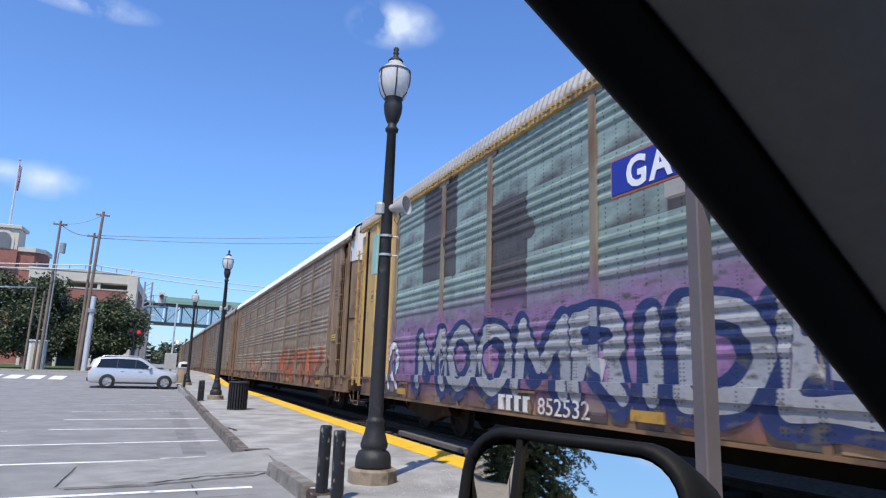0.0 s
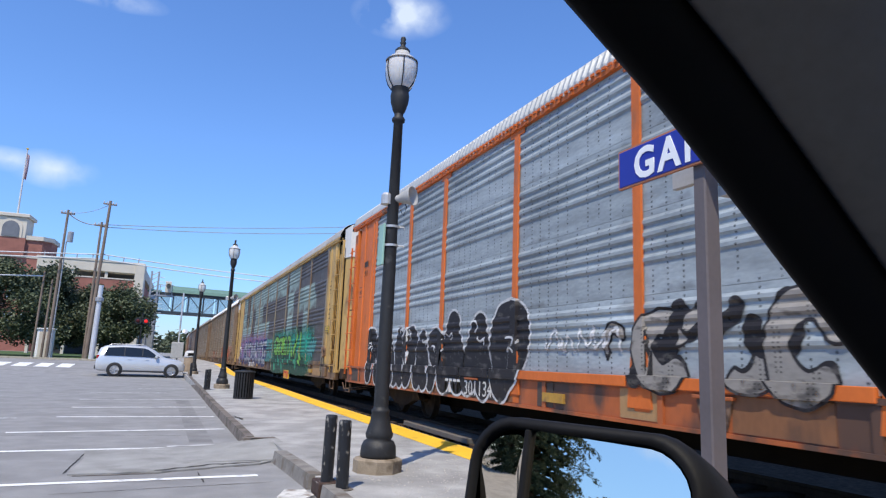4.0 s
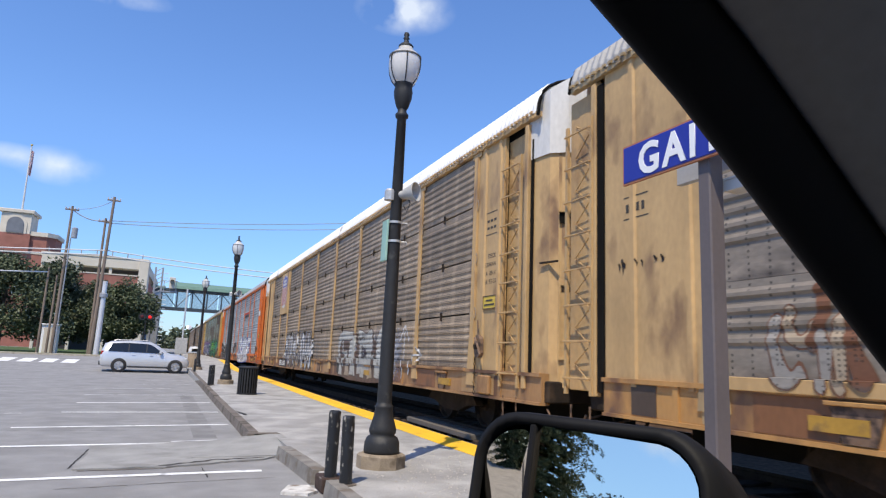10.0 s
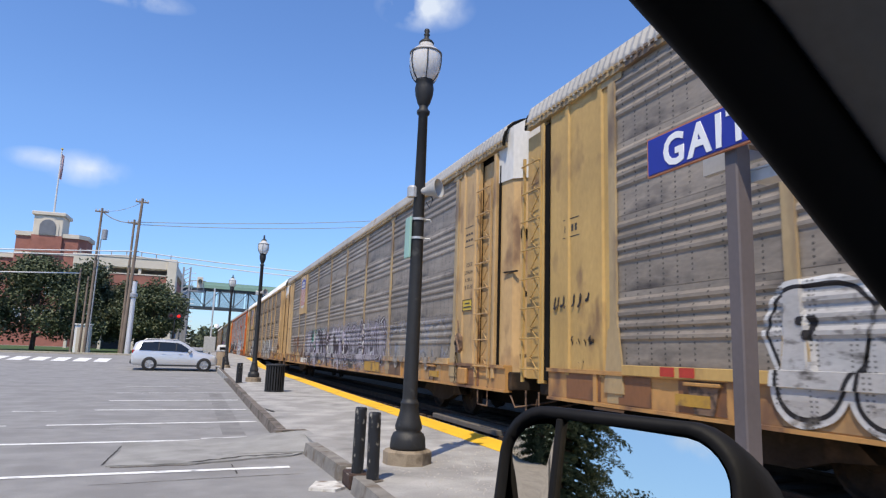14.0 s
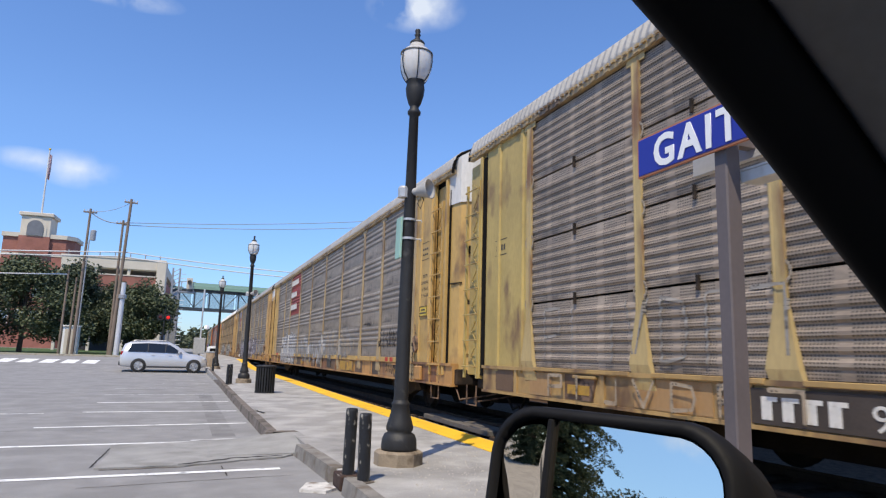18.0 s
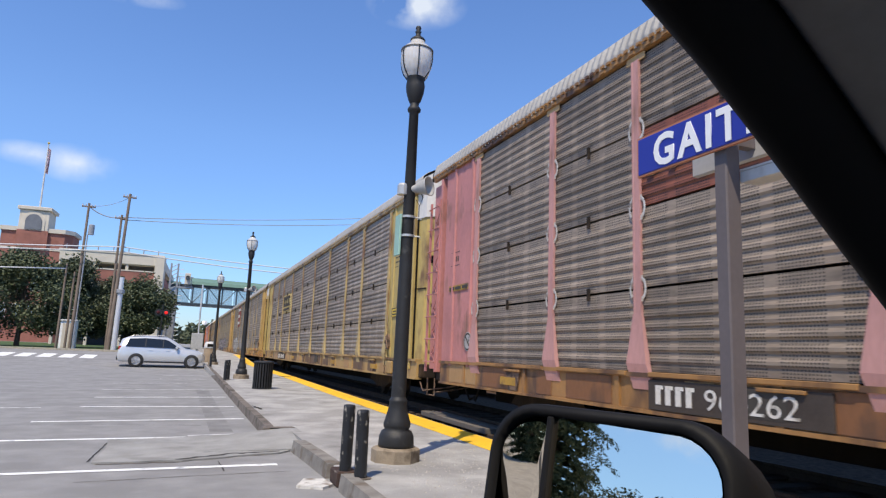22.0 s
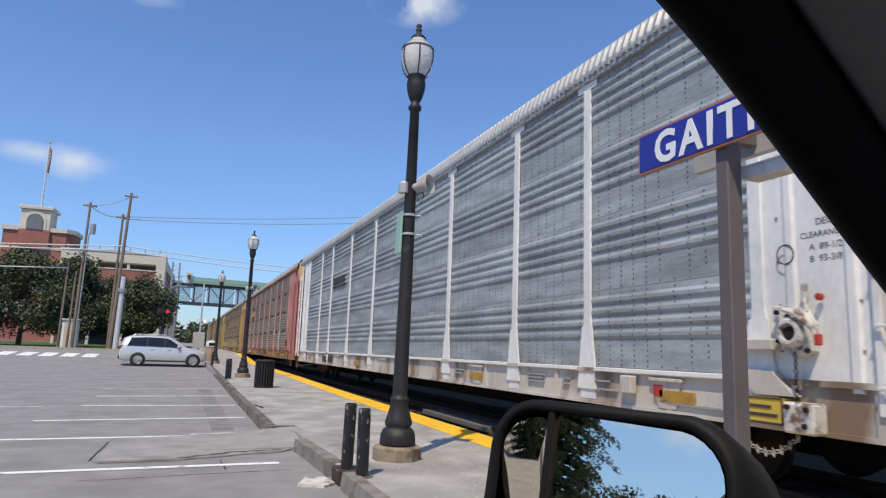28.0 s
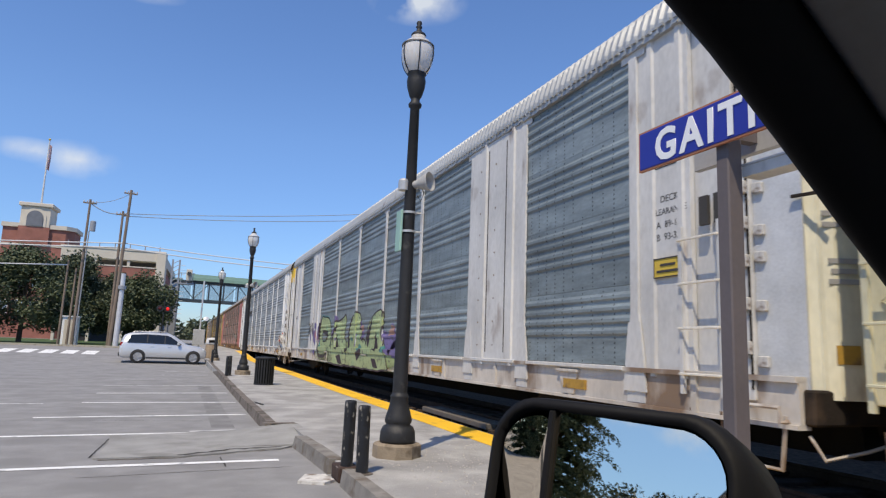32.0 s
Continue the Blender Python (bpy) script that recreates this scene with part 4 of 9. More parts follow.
            # dark strip painted in for the shade under the hatch's upper frame
            part("hatch_shade", shared("hatch_shade_strip", lambda: box(-0.012, 0.0, -0.22, 0.22, 2.53, 2.60)), M_DARK_STEEL, hatch)
            # proud dark box stands in for the slot's shaded depth
            slot = part("hand_slot", shared("hand_slot", lambda: box(-0.014, 0.02, -0.34, 0.34, 3.52, 3.68)), M_DARK, door, "dark hand slot", at=pose(-0.98, -0.69, 0, 0, 0, 66))
            part("slot_lip", shared("slot_lip", lambda: box(-0.05, 0.0, -0.36, 0.36, 3.68, 3.71)), dm, slot)
        tall = spec.get("rungs", 8) if sign < 0 else 8
        lad = part("ladder", shared("ladder%d" % tall, lambda: ladder_bm(1.5 + 0.46 * (tall - 1))), tm, car, at=pose(-1.53, -s, 0))
        if tall > 5:
            part("ladder_brace", shared("ladder_brace", lambda: tube([(0.10 if q % 2 else 0.02, 0.22 if q % 2 else -0.22, 1.3 + 0.23 * q) for q in range(16)], 0.008, 4)), tm, lad)
        for k in range(tall):
            part("rung", shared("rung", rung_bm), spec.get("rung", tm), lad, at=pose(0, 0, 1.35 + 0.46 * k))
        tr = part("truck", shared("truck", truck_frame), M_DARK_STEEL, car, at=pose(0, -(4.1 if sign > 0 else 23.9), 0.30))
        for dy in (-0.89, 0.89):
            part("wheelset", shared("wheelset", wheelset_bm), M_DARK_STEEL, tr, at=pose(0, dy, 0.455))
        part("coupler", shared("coupler%d" % sign, coupler_bm), M_DARK_STEEL, car, at=pose(0, y0 + sign * 0.2, 0.1) @ (Matrix.Identity(4) if sign > 0 else pose(0, 0, 0, 0, 0, 180)))
        part("step", shared("step", lambda: tube([(0, -0.2, 0.4), (0, -0.2, 0.06), (0, 0.2, 0.06), (0, 0.2, 0.4)], 0.015, 5)), M_BRACKET, car, at=pose(-1.5, -s, 0.62))
    part("buffer_beam", shared("beam_end", lambda: box(-1.45, 1.45, -0.35, 0.0, 0.98, 1.28, 0.02)), spec.get("beam", M_DARK_STEEL), car, at=pose(0, -0.35 - df, 0))
    part("buffer_beam", shared("beam_end", None), spec.get("beam", M_DARK_STEEL), car, at=pose(0, -27.65 - dr, 0))
    # thin dark bar drawn as the shade along the door recess's top edge
    part("recess_lip", shared("recess_lip", lambda: box(-0.006, 0.03, -0.17, 0.17, 2.94, 2.965)), M_DARK_STEEL, rear, at=pose(0.068, -2.26 - dr, 0, 0, 0, 14))
    part("corner_post", shared("corner_post", lambda: box(-0.05, 0.1, -0.05, 0.05, 1.15, 5.15, 0.01)), tm, car, at=pose(-1.48, -27.42 - dr, 0))
    part("corner_post", shared("corner_post", None), tm, car, at=pose(-1.48, -0.52 - df, 0))
    # hand brake: a small rusty bracket with a chain over a sooty patch
    bk = spec.get("bracket", M_BRACKET)
    if not spec.get("plain_end") and not spec.get("geared"):
        brk = part("hand_brake", shared("hand_brake", lambda: prism([(-0.11, 1.66), (-0.06, 1.58), (0.07, 1.58), (0.11, 1.68), (0.10, 1.86), (0.04, 1.95), (-0.05, 1.95), (-0.10, 1.88)], 0, -0.07, 0.0)), bk, rear, at=pose(-0.01, -0.32 , 0))
        part("gear", shared("gear", lambda: tube([(-0.115, 0, 1.76), (-0.06, 0, 1.76)], 0.05, 10)), M_DARK_STEEL, brk)
        part("brake_lever", shared("brake_lever", lambda: tube([(-0.10, 0.02, 1.9), (-0.12, -0.12, 1.78), (-0.11, -0.2, 1.62)], 0.02, 6)), bk, brk)
        part("release_rod", shared("release_rod", lambda: tube([(-0.04, 0.02, 1.94), (-0.05, 0.03, 2.2)], 0.012, 5)), bk, brk)
        for q in range(8):
            part("chain_link", shared("link", lambda: tube([(0, 0.018, 0), (0, 0, 0.045), (0, -0.018, 0), (0, 0, -0.045), (0, 0.018, 0)], 0.008, 4)), M_DARK_STEEL, brk, at=pose(-0.09, 0.02 + 0.006 * (q % 2), 1.55 - 0.075 * q, 0, 0, 90 * (q % 2)))
        part("foot_block", shared("foot_block", lambda: box(-0.07, 0.0, -0.2, 0.2, 1.0, 1.3, 0.02)), sm, rear, at=pose(-0.01, -0.55, 0))
    # grab irons and air hoses under the ends
    for y0, sign in ((-0.2 - df, 1), (-27.9 - dr, -1)):
        part("air_hose", shared("air_hose%d" % sign, lambda: tube([(-0.35, 0, 0.95), (-0.36, 0.12 * sign, 0.75), (-0.34, 0.3 * sign, 0.55), (-0.3, 0.45 * sign, 0.62)], 0.025, 6)), M_DARK_STEEL, car, at=pose(0, y0, 0))
        part("cut_lever", shared("cut_lever%d" % sign, lambda: tube([(-1.4, 0, 0.9), (-1.38, 0.12 * sign, 0.72), (-0.9, 0.14 * sign, 0.78), (-0.2, 0.12 * sign, 0.9)], 0.016, 5)), bk, car, at=pose(0, y0, 0))
    # small notices on the rear end panel and yellow safety marks along the sill
    ink = spec.get("ink", M_INK)
    n1 = plate(car, spec.get("notice_s", 25.95 + slip * 0.6), spec.get("notice_z", 2.37), 0.46, 0.22, M_SIGN_YELLOW, 0.012 if "notice_z" not in spec else 0.11, label="small yellow notice plate", name="notice_plate")
    bars(n1, 0.46, 0.22, [(0.25, 0.58, 0.5, 0.12), (0.12, 0.26, 0.76, 0.12), (0, 0, 1, 0.06), (0, 0.94, 1, 0.06), (0, 0, 0.03, 1), (0.97, 0, 0.03, 1)], M_INK, out=0.111 if "notice_z" in spec else 0.013)
    if spec.get("stencils"):
        for text, s, z, size in (("DECK", 26.05, 3.22, 0.11), ("CLEARANCE", 25.90, 3.08, 0.10), ("A  89-1/2", 25.98, 2.93, 0.11), ("B  93-3/8", 25.98, 2.79, 0.11)):
            lettered("stencil", text, size * spec.get("stencil_size", 1.0), ink, car, pose(-1.4915, -s - slip * 0.6 - (0.1 if "stencil_base" in spec else 0.0), spec.get("stencil_base", 2.79) + (z - 2.79) * spec.get("stencil_size", 1.0)) @ SIDE, depth=0.001)
    for z in (3.62, 4.0):
        part("stencil_frame", shared("stencil_frame", lambda: box(-0.004, 0.0, -0.42, 0.0, 0.0, 0.012)), ink, car, at=pose(-1.49, -25.95 - slip * 0.6, z))
    for q in range(6):
        part("stencil_bar", shared("stencil_bar", lambda: box(-0.004, 0.0, -0.08, 0.0, 0.0, 0.04)), ink, car, at=pose(-1.49, -26.0 - slip * 0.6 - 0.12 * (q % 3), 3.72 + 0.12 * (q // 3)))
    for z in (3.22, 3.48):
        part("stencil_frame", shared("stencil_frame", None), ink, car, at=pose(-1.49, -1.08 - df * 0.6, z))
    for q in range(4):
        part("stencil_bar", shared("stencil_digit", lambda: box(-0.004, 0.0, -0.05, 0.0, 0.0, 0.1)), ink, car, at=pose(-1.49, -1.12 - df * 0.6 - 0.09 * q, 3.3))
    for s in spec.get("marks", (3.4, 10.9, 19.3, 24.3)):
        plate(car, s, 1.07, 0.5, 0.12, M_MARK, 0.036, "yellow reflective strip", "reflector")
    for s in (8.2, 16.4) if not spec.get("thin_ledge") else ():
        plate(car, s, 1.04, 0.55, 0.26, M_INK, 0.034, name="consolidated_stencil")
    return car


M_INK = mat("stencil_ink", (0.05, 0.045, 0.04), 0.7, vary=0.2)
M_SIGN_YELLOW = mat("notice_yellow", (0.62, 0.43, 0.06), 0.6, vary=0.15)
M_BRACKET = mat("rusty_bracket", (0.17, 0.11, 0.075), 0.8, vary=0.3, dirt=(0.05, 0.035, 0.03), dirt_amount=0.5, dirt_scale=9)
M_OWNER = mat("owner_plate_yellow", (0.58, 0.33, 0.03), 0.6, vary=0.2, dirt=(0.2, 0.12, 0.05), dirt_amount=0.25, dirt_scale=5)
M_MARK = mat("reflector_yellow", (0.40, 0.235, 0.04), 0.6, vary=0.25, dirt=(0.16, 0.10, 0.05), dirt_amount=0.5, dirt_scale=4)
M_DULL_CLAMP = mat("dull_clamp", (0.31, 0.27, 0.22), 0.6, 0.2, vary=0.3, dirt=(0.15, 0.1, 0.07), dirt_amount=0.4, dirt_scale=8)
M_CLAMP = mat("galvanised_clamp", (0.50, 0.48, 0.45), 0.55, 0.2, vary=0.3, dirt=(0.15, 0.1, 0.07), dirt_amount=0.4, dirt_scale=8)
M_WHITE = paint("white_paint", (0.57, 0.56, 0.54), amount=0.2)
M_WHITE_ROOF = paint("white_roof", (0.80, 0.80, 0.79), amount=0.05)
M_YELLOW_TRIM = paint("armour_yellow", (0.47, 0.305, 0.105), amount=0.3)
M_TAN_TRIM = paint("faded_tan_yellow", (0.48, 0.315, 0.145), worn=(0.19, 0.11, 0.06), amount=0.34)
M_LEMON = paint("lemon_yellow", (0.43, 0.32, 0.11), amount=0.36)
M_DULL_POST = paint("dull_tan_post", (0.38, 0.28, 0.15), worn=(0.17, 0.12, 0.08), amount=0.45)
M_ORANGE = paint("orange_paint", (0.56, 0.135, 0.022), amount=0.2)
M_ORANGE_SILL = paint("rusty_orange_sill", (0.36, 0.10, 0.03), worn=(0.09, 0.05, 0.035), amount=0.5)
M_ROSE = paint("faded_rose_paint", (0.47, 0.195, 0.18), amount=0.3)
M_PINK = paint("faded_red_paint", (0.48, 0.255, 0.235), amount=0.25)
M_RUST_SILL = paint("rusty_yellow_sill", (0.31, 0.165, 0.06), worn=(0.10, 0.055, 0.035), amount=0.55)
M_YELLOW_SILL = paint("yellow_sill", (0.42, 0.23, 0.08), worn=(0.17, 0.09, 0.05), amount=0.5)
M_ORANGE_TAN_SILL = paint("rusty_tan_sill", (0.33, 0.185, 0.08), worn=(0.13, 0.065, 0.035), amount=0.55)
M_BROWN_SILL = paint("brown_sill", (0.19, 0.115, 0.06), worn=(0.07, 0.045, 0.032), amount=0.6)
M_WHITE_SILL = paint("white_sill", (0.52, 0.48, 0.43), worn=(0.22, 0.15, 0.10), amount=0.5)
M_ZINC_ROOF = mat("zinc_roof", (0.38, 0.39, 0.39), 0.5, 0.3, vary=0.15, scale=1, dirt=(0.22, 0.2, 0.18), dirt_amount=0.15, dirt_scale=2)
M_GREY_ROOF = mat("grey_roof", (0.32, 0.315, 0.31), 0.6, 0.1, vary=0.2, scale=0.8, dirt=(0.24, 0.17, 0.11), dirt_amount=0.2, dirt_scale=1.5)
P_BROWN = panel_mat("weathered_brown_sheet", (0.300, 0.226, 0.150), amount=0.28)
P_TAUPE = panel_mat("weathered_taupe_sheet", (0.250, 0.212, 0.172), dense=False)
P_GREYBROWN = panel_mat("weathered_grey_sheet", (0.288, 0.234, 0.184), amount=0.28)
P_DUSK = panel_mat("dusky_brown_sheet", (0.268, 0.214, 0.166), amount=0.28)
P_ZINC = panel_mat("galvanised_blue_grey_sheet", (0.30, 0.335, 0.35), 0.58, 0.1, amount=0.2, dense=False)
P_ZINC_PALE = panel_mat("pale_galvanised_sheet", (0.31, 0.335, 0.345), 0.58, 0.1, amount=0.15, dense=False)
P_ZINC_DARK = panel_mat("dark_galvanised_sheet", (0.20, 0.235, 0.245), 0.45, 0.15, amount=0.12, dense=False)
# first wagon's dark sheets, lowered further to carry a clouded sun
P_CHARCOAL = panel_mat("sooty_sheet", (0.082, 0.070, 0.064), amount=0.2, dense=False)
P_RED = panel_mat("red_sign_sheet", (0.36, 0.055, 0.04), amount=0.05)
P_SIGN_YELLOW = panel_mat("yellow_sign_sheet", (0.62, 0.47, 0.19), amount=0.1)
P_SIGN_RUST = panel_mat("rust_red_sign_sheet", (0.22, 0.075, 0.045), amount=0.2)
# mint also held darker, the cloud's dimming put into its base colour
P_MINT = panel_mat("pale_mint_sheet", (0.245, 0.315, 0.28), streak=(0.10, 0.095, 0.085), amount=0.46, dense=False)

SILL_PLATES = (paint("rust_plate", (0.21, 0.095, 0.042), worn=(0.06, 0.04, 0.03), amount=0.5), paint("sooty_plate", (0.07, 0.05, 0.038), worn=(0.16, 0.08, 0.04), amount=0.3),
               paint("tan_plate", (0.36, 0.22, 0.10), worn=(0.12, 0.07, 0.045), amount=0.4), paint("dull_brown_plate", (0.14, 0.085, 0.05), worn=(0.05, 0.035, 0.03), amount=0.5))
SPECS = {}


def base_spec(label, panel, trim, roof, sill, **more):
    return dict(label=label, panel=panel, trim=trim, roof=roof, sill=sill, **more)


M_DULL = paint("dull_brown_yellow", (0.23, 0.155, 0.095), amount=0.45)
FAR = base_spec("enclosed autorack freight wagon with brown perforated sides and yellow ends", P_BROWN, M_DULL, M_WHITE_ROOF, M_BROWN_SILL, hood=M_WHITE)
FAR2 = base_spec("enclosed autorack freight wagon with grey perforated sides and yellow posts", P_GREYBROWN, M_DULL, M_GREY_ROOF, M_BROWN_SILL)
FAR3 = base_spec("enclosed autorack freight wagon with dull brown sides and red ends", P_TAUPE, paint("maroon_paint", (0.16, 0.07, 0.055)), M_GREY_ROOF, M_BROWN_SILL)

# patched sheets of the first wagon, bay by bay: share of the bay and the sheets from the bottom up (m mint, s sooty)
PATCHED = {0: ((0.6, "mmmm"), (0.4, "mmss")), 1: ((0.3, "smss"), (0.7, "mmmm")), 2: ((0.42, "sssm"), (0.58, "mmmm")), 3: ((0.45, "mmmm"), (0.55, "smsm")),
           4: ((0.35, "smsm"), (0.65, "sssm")), 5: ((1.0, "sssm"),), 6: ((0.14, "ssss"), (0.44, "smmm"), (0.42, "sssm")), 7: ((0.5, "ssms"), (0.5, "smms")), 8: ((0.4, "ssms"), (0.6, "ssss"))}
SPECS[0] = base_spec("enclosed freight wagon with patchy mint and sooty sides and graffiti", P_CHARCOAL, M_YELLOW_TRIM, M_GREY_ROOF, M_BROWN_SILL, columns=PATCHED, hood=M_WHITE, post=paint("sooty_post", (0.23, 0.19, 0.13), amount=0.45), ledge=M_BROWN_SILL, rear=0.6)
SPECS[1] = base_spec("enclosed autorack freight wagon with blue-grey sides, orange ends and graffiti", P_ZINC, M_ORANGE, M_ZINC_ROOF, M_ORANGE_SILL, hood=M_WHITE, front=0.6, rear=0.4)
SPECS[2] = base_spec("enclosed autorack freight wagon with brown slatted sides and white roof", P_BROWN, M_TAN_TRIM, M_WHITE_ROOF, M_ORANGE_TAN_SILL, rows=True, hood=M_WHITE, ledge=M_ORANGE_TAN_SILL, front=0.4)
SPECS[3] = base_spec("enclosed autorack freight wagon with taupe sides, tan posts and dark graffiti", P_TAUPE, M_TAN_TRIM, M_GREY_ROOF, M_YELLOW_SILL, hood=M_WHITE)
SPECS[4] = base_spec("enclosed autorack freight wagon with taupe sides and red sign panel", P_TAUPE, M_YELLOW_TRIM, M_GREY_ROOF, M_YELLOW_SILL, hood=M_WHITE, patches={(2, 2): P_RED, (2, 3): P_RED})
SPECS[5] = base_spec("enclosed autorack freight wagon with grey-brown slatted sides and lemon yellow posts", P_GREYBROWN, M_LEMON, M_GREY_ROOF, M_BROWN_SILL, rows=True, patches={(2, 2): P_SIGN_YELLOW})
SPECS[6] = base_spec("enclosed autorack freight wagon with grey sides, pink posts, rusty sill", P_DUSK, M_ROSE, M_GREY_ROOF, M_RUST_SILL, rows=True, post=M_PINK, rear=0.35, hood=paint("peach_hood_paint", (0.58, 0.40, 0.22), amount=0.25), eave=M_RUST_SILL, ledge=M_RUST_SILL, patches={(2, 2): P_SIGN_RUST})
SPECS[7] = base_spec("enclosed autorack freight wagon with pale galvanised sides and clean white posts", P_ZINC_PALE, paint("bright_white_paint", (0.74, 0.735, 0.72), amount=0.08), M_ZINC_ROOF, M_WHITE_SILL, hood=paint("hood_yellow", (0.72, 0.46, 0.05), amount=0.1), eave=M_ZINC_ROOF, front=0.3)
SPECS[8] = base_spec("enclosed autorack freight wagon with grey sides, white posts, green graffiti", P_ZINC_DARK, M_WHITE, M_ZINC_ROOF, M_WHITE_SILL, solid=(1, 7), eave=M_ZINC_ROOF)
SPECS[9] = base_spec("enclosed autorack freight wagon with cream posts and pale galvanised sides", P_ZINC, paint("cream_paint", (0.62, 0.58, 0.40), amount=0.15), M_ZINC_ROOF, M_WHITE_SILL)
SPECS[10] = dict(FAR2)
for k, f in ((-1, FAR), (-2, FAR2), (-3, FAR3), (-4, FAR), (-5, FAR2), (-6, FAR3), (-7, FAR)):
    SPECS[k] = dict(f)
for k in (0, 1, 2, 3, 4, 7, 8):
    SPECS[k]["stencils"] = True
for k in (0, 1, 2, 3, 4, 5, 6):
    SPECS[k]["sill_plates"] = 40 + k
for k in (2, 8):
    SPECS[k]["roof_low"] = 1.0
SPECS[6]["head"] = M_TAN_TRIM
SPECS[5]["hood"] = M_WHITE
for k in (1, 6):
    SPECS[k]["shut"] = True
for k in (5, 6):
    SPECS[k]["wedge"] = True
SPECS[7]["geared"] = True
SPECS[7]["thin_ledge"] = SPECS[8]["thin_ledge"] = True
SPECS[7]["notice_z"] = 1.0
SPECS[7]["notice_s"] = 25.46
SPECS[7]["stencil_base"], SPECS[7]["stencil_size"] = 2.36, 0.72
SPECS[2]["plates"] = SPECS[6]["plates"] = SILL_PLATES[::2]
SPECS[6]["clamp"] = M_CLAMP
SPECS[0]["marks"] = (3.4, 10.9, 24.3)
for k in (3, 4):
    SPECS[k]["post"] = M_DULL_POST
SPECS[5]["post"] = paint("dull_lemon_post", (0.44, 0.33, 0.15), worn=(0.20, 0.11, 0.06), amount=0.5)
SPECS[5]["ledge"] = SPECS[5]["sill"] = paint("pale_yellow_sill", (0.38, 0.25, 0.10), worn=(0.15, 0.09, 0.05), amount=0.5)
SPECS[5]["plates"] = SILL_PLATES[2:]
for k in (3, 4, 5):
    SPECS[k]["eave"] = M_DULL_POST
for k in (7, 8, 9):
    SPECS[k]["bracket"] = M_WHITE_SILL
SPECS[8]["ladder_in"] = 0.16
SPECS[8]["rungs"] = 4
SPECS[8]["plain_end"] = True
SPECS[8]["rear_door"] = paint("pale_cream_paint", (0.66, 0.63, 0.49), amount=0.15)
SPECS[8]["rung"] = paint("pale_rung_paint", (0.70, 0.66, 0.58), amount=0.25)
for k, slip in ((0, 0.65), (1, 0.45), (2, 0.15), (3, 0.1), (7, 0.12), (8, 0.28)):
    SPECS[k]["shift"] = slip
CARS = {k: autorack(SPECS[k]) for k in sorted(SPECS)}


def place_on_track(y):
    """A point of the track's centre line; it bends to the right in the distance."""
    bend, radius = 140.0, 380.0
    if y <= bend:
        return Vector((TRACK_X, y, GRADE * y))
    a = (y - bend) / radius
    return Vector((TRACK_X + radius * (1 - math.cos(a)), bend + radius * math.sin(a), GRADE * y))


def car_pose(index, t):
    y = -11.9 - CAR_PITCH * (index - 1) + SPEED * t
    head, tail = place_on_track(y), place_on_track(y - CAR_PITCH)
    d = head - tail
    return Matrix.Translation(head) @ Euler((math.asin(d.z / d.length), 0, -math.atan2(d.x, d.y))).to_matrix().to_4x4()


def motions():
    for k, car in CARS.items():
        walk(car, [(float(t), car_pose(k, t)) for t in range(0, 33)])
        if k < 0 or k > 9:
            continue
        # the wheelsets roll on the rails
        step = 1.4
        for truck in car.children:
            if not truck.name.startswith("truck"):
                continue
            for w in truck.children:
                n = int(SPEED * 32 / 0.45 / step) + 1
                walk(w, [(32.0 * q / n, Matrix.Translation(w.location) @ Matrix.Rotation(-SPEED * 32.0 * q / n / 0.45, 4, "X")) for q in range(n + 1)])


# ---- platform furniture ----
M_GLOBE = mat("frosted_globe", (0.74, 0.71, 0.66), 0.15, vary=0.12, scale=6, spec=0.6)
M_GLOBE.node_tree.nodes["Principled BSDF"].inputs["Alpha"].default_value = 0.72
M_RING = mat("bronzed_ring", (0.16, 0.15, 0.14), 0.45, 0.3, vary=0.2)
M_GALV = mat("galvanised_steel", (0.5, 0.5, 0.49), 0.45, 0.5, vary=0.2)
M_HORN = mat("grey_horn_paint", (0.42, 0.41, 0.39), 0.5, vary=0.2, scale=6)
M_SIGN_GREEN = mat("faded_green_sign", (0.30, 0.48, 0.40), 0.5, vary=0.15)
M_CHIPPED = mat("chipped_black_paint", (0.016, 0.017, 0.02), 0.45, vary=0.3, scale=8, fine=50, bump=0.3, bump_scale=50, dirt=(0.40, 0.37, 0.32), dirt_amount=0.18, dirt_scale=14, stretch=(1, 1, 0.6))


M_FOOTING = mat("tan_concrete", (0.29, 0.235, 0.17), 0.9, vary=0.3, scale=5, fine=80, bump=0.6, bump_scale=70, dirt=(0.15, 0.115, 0.08), dirt_amount=0.45, dirt_scale=5)


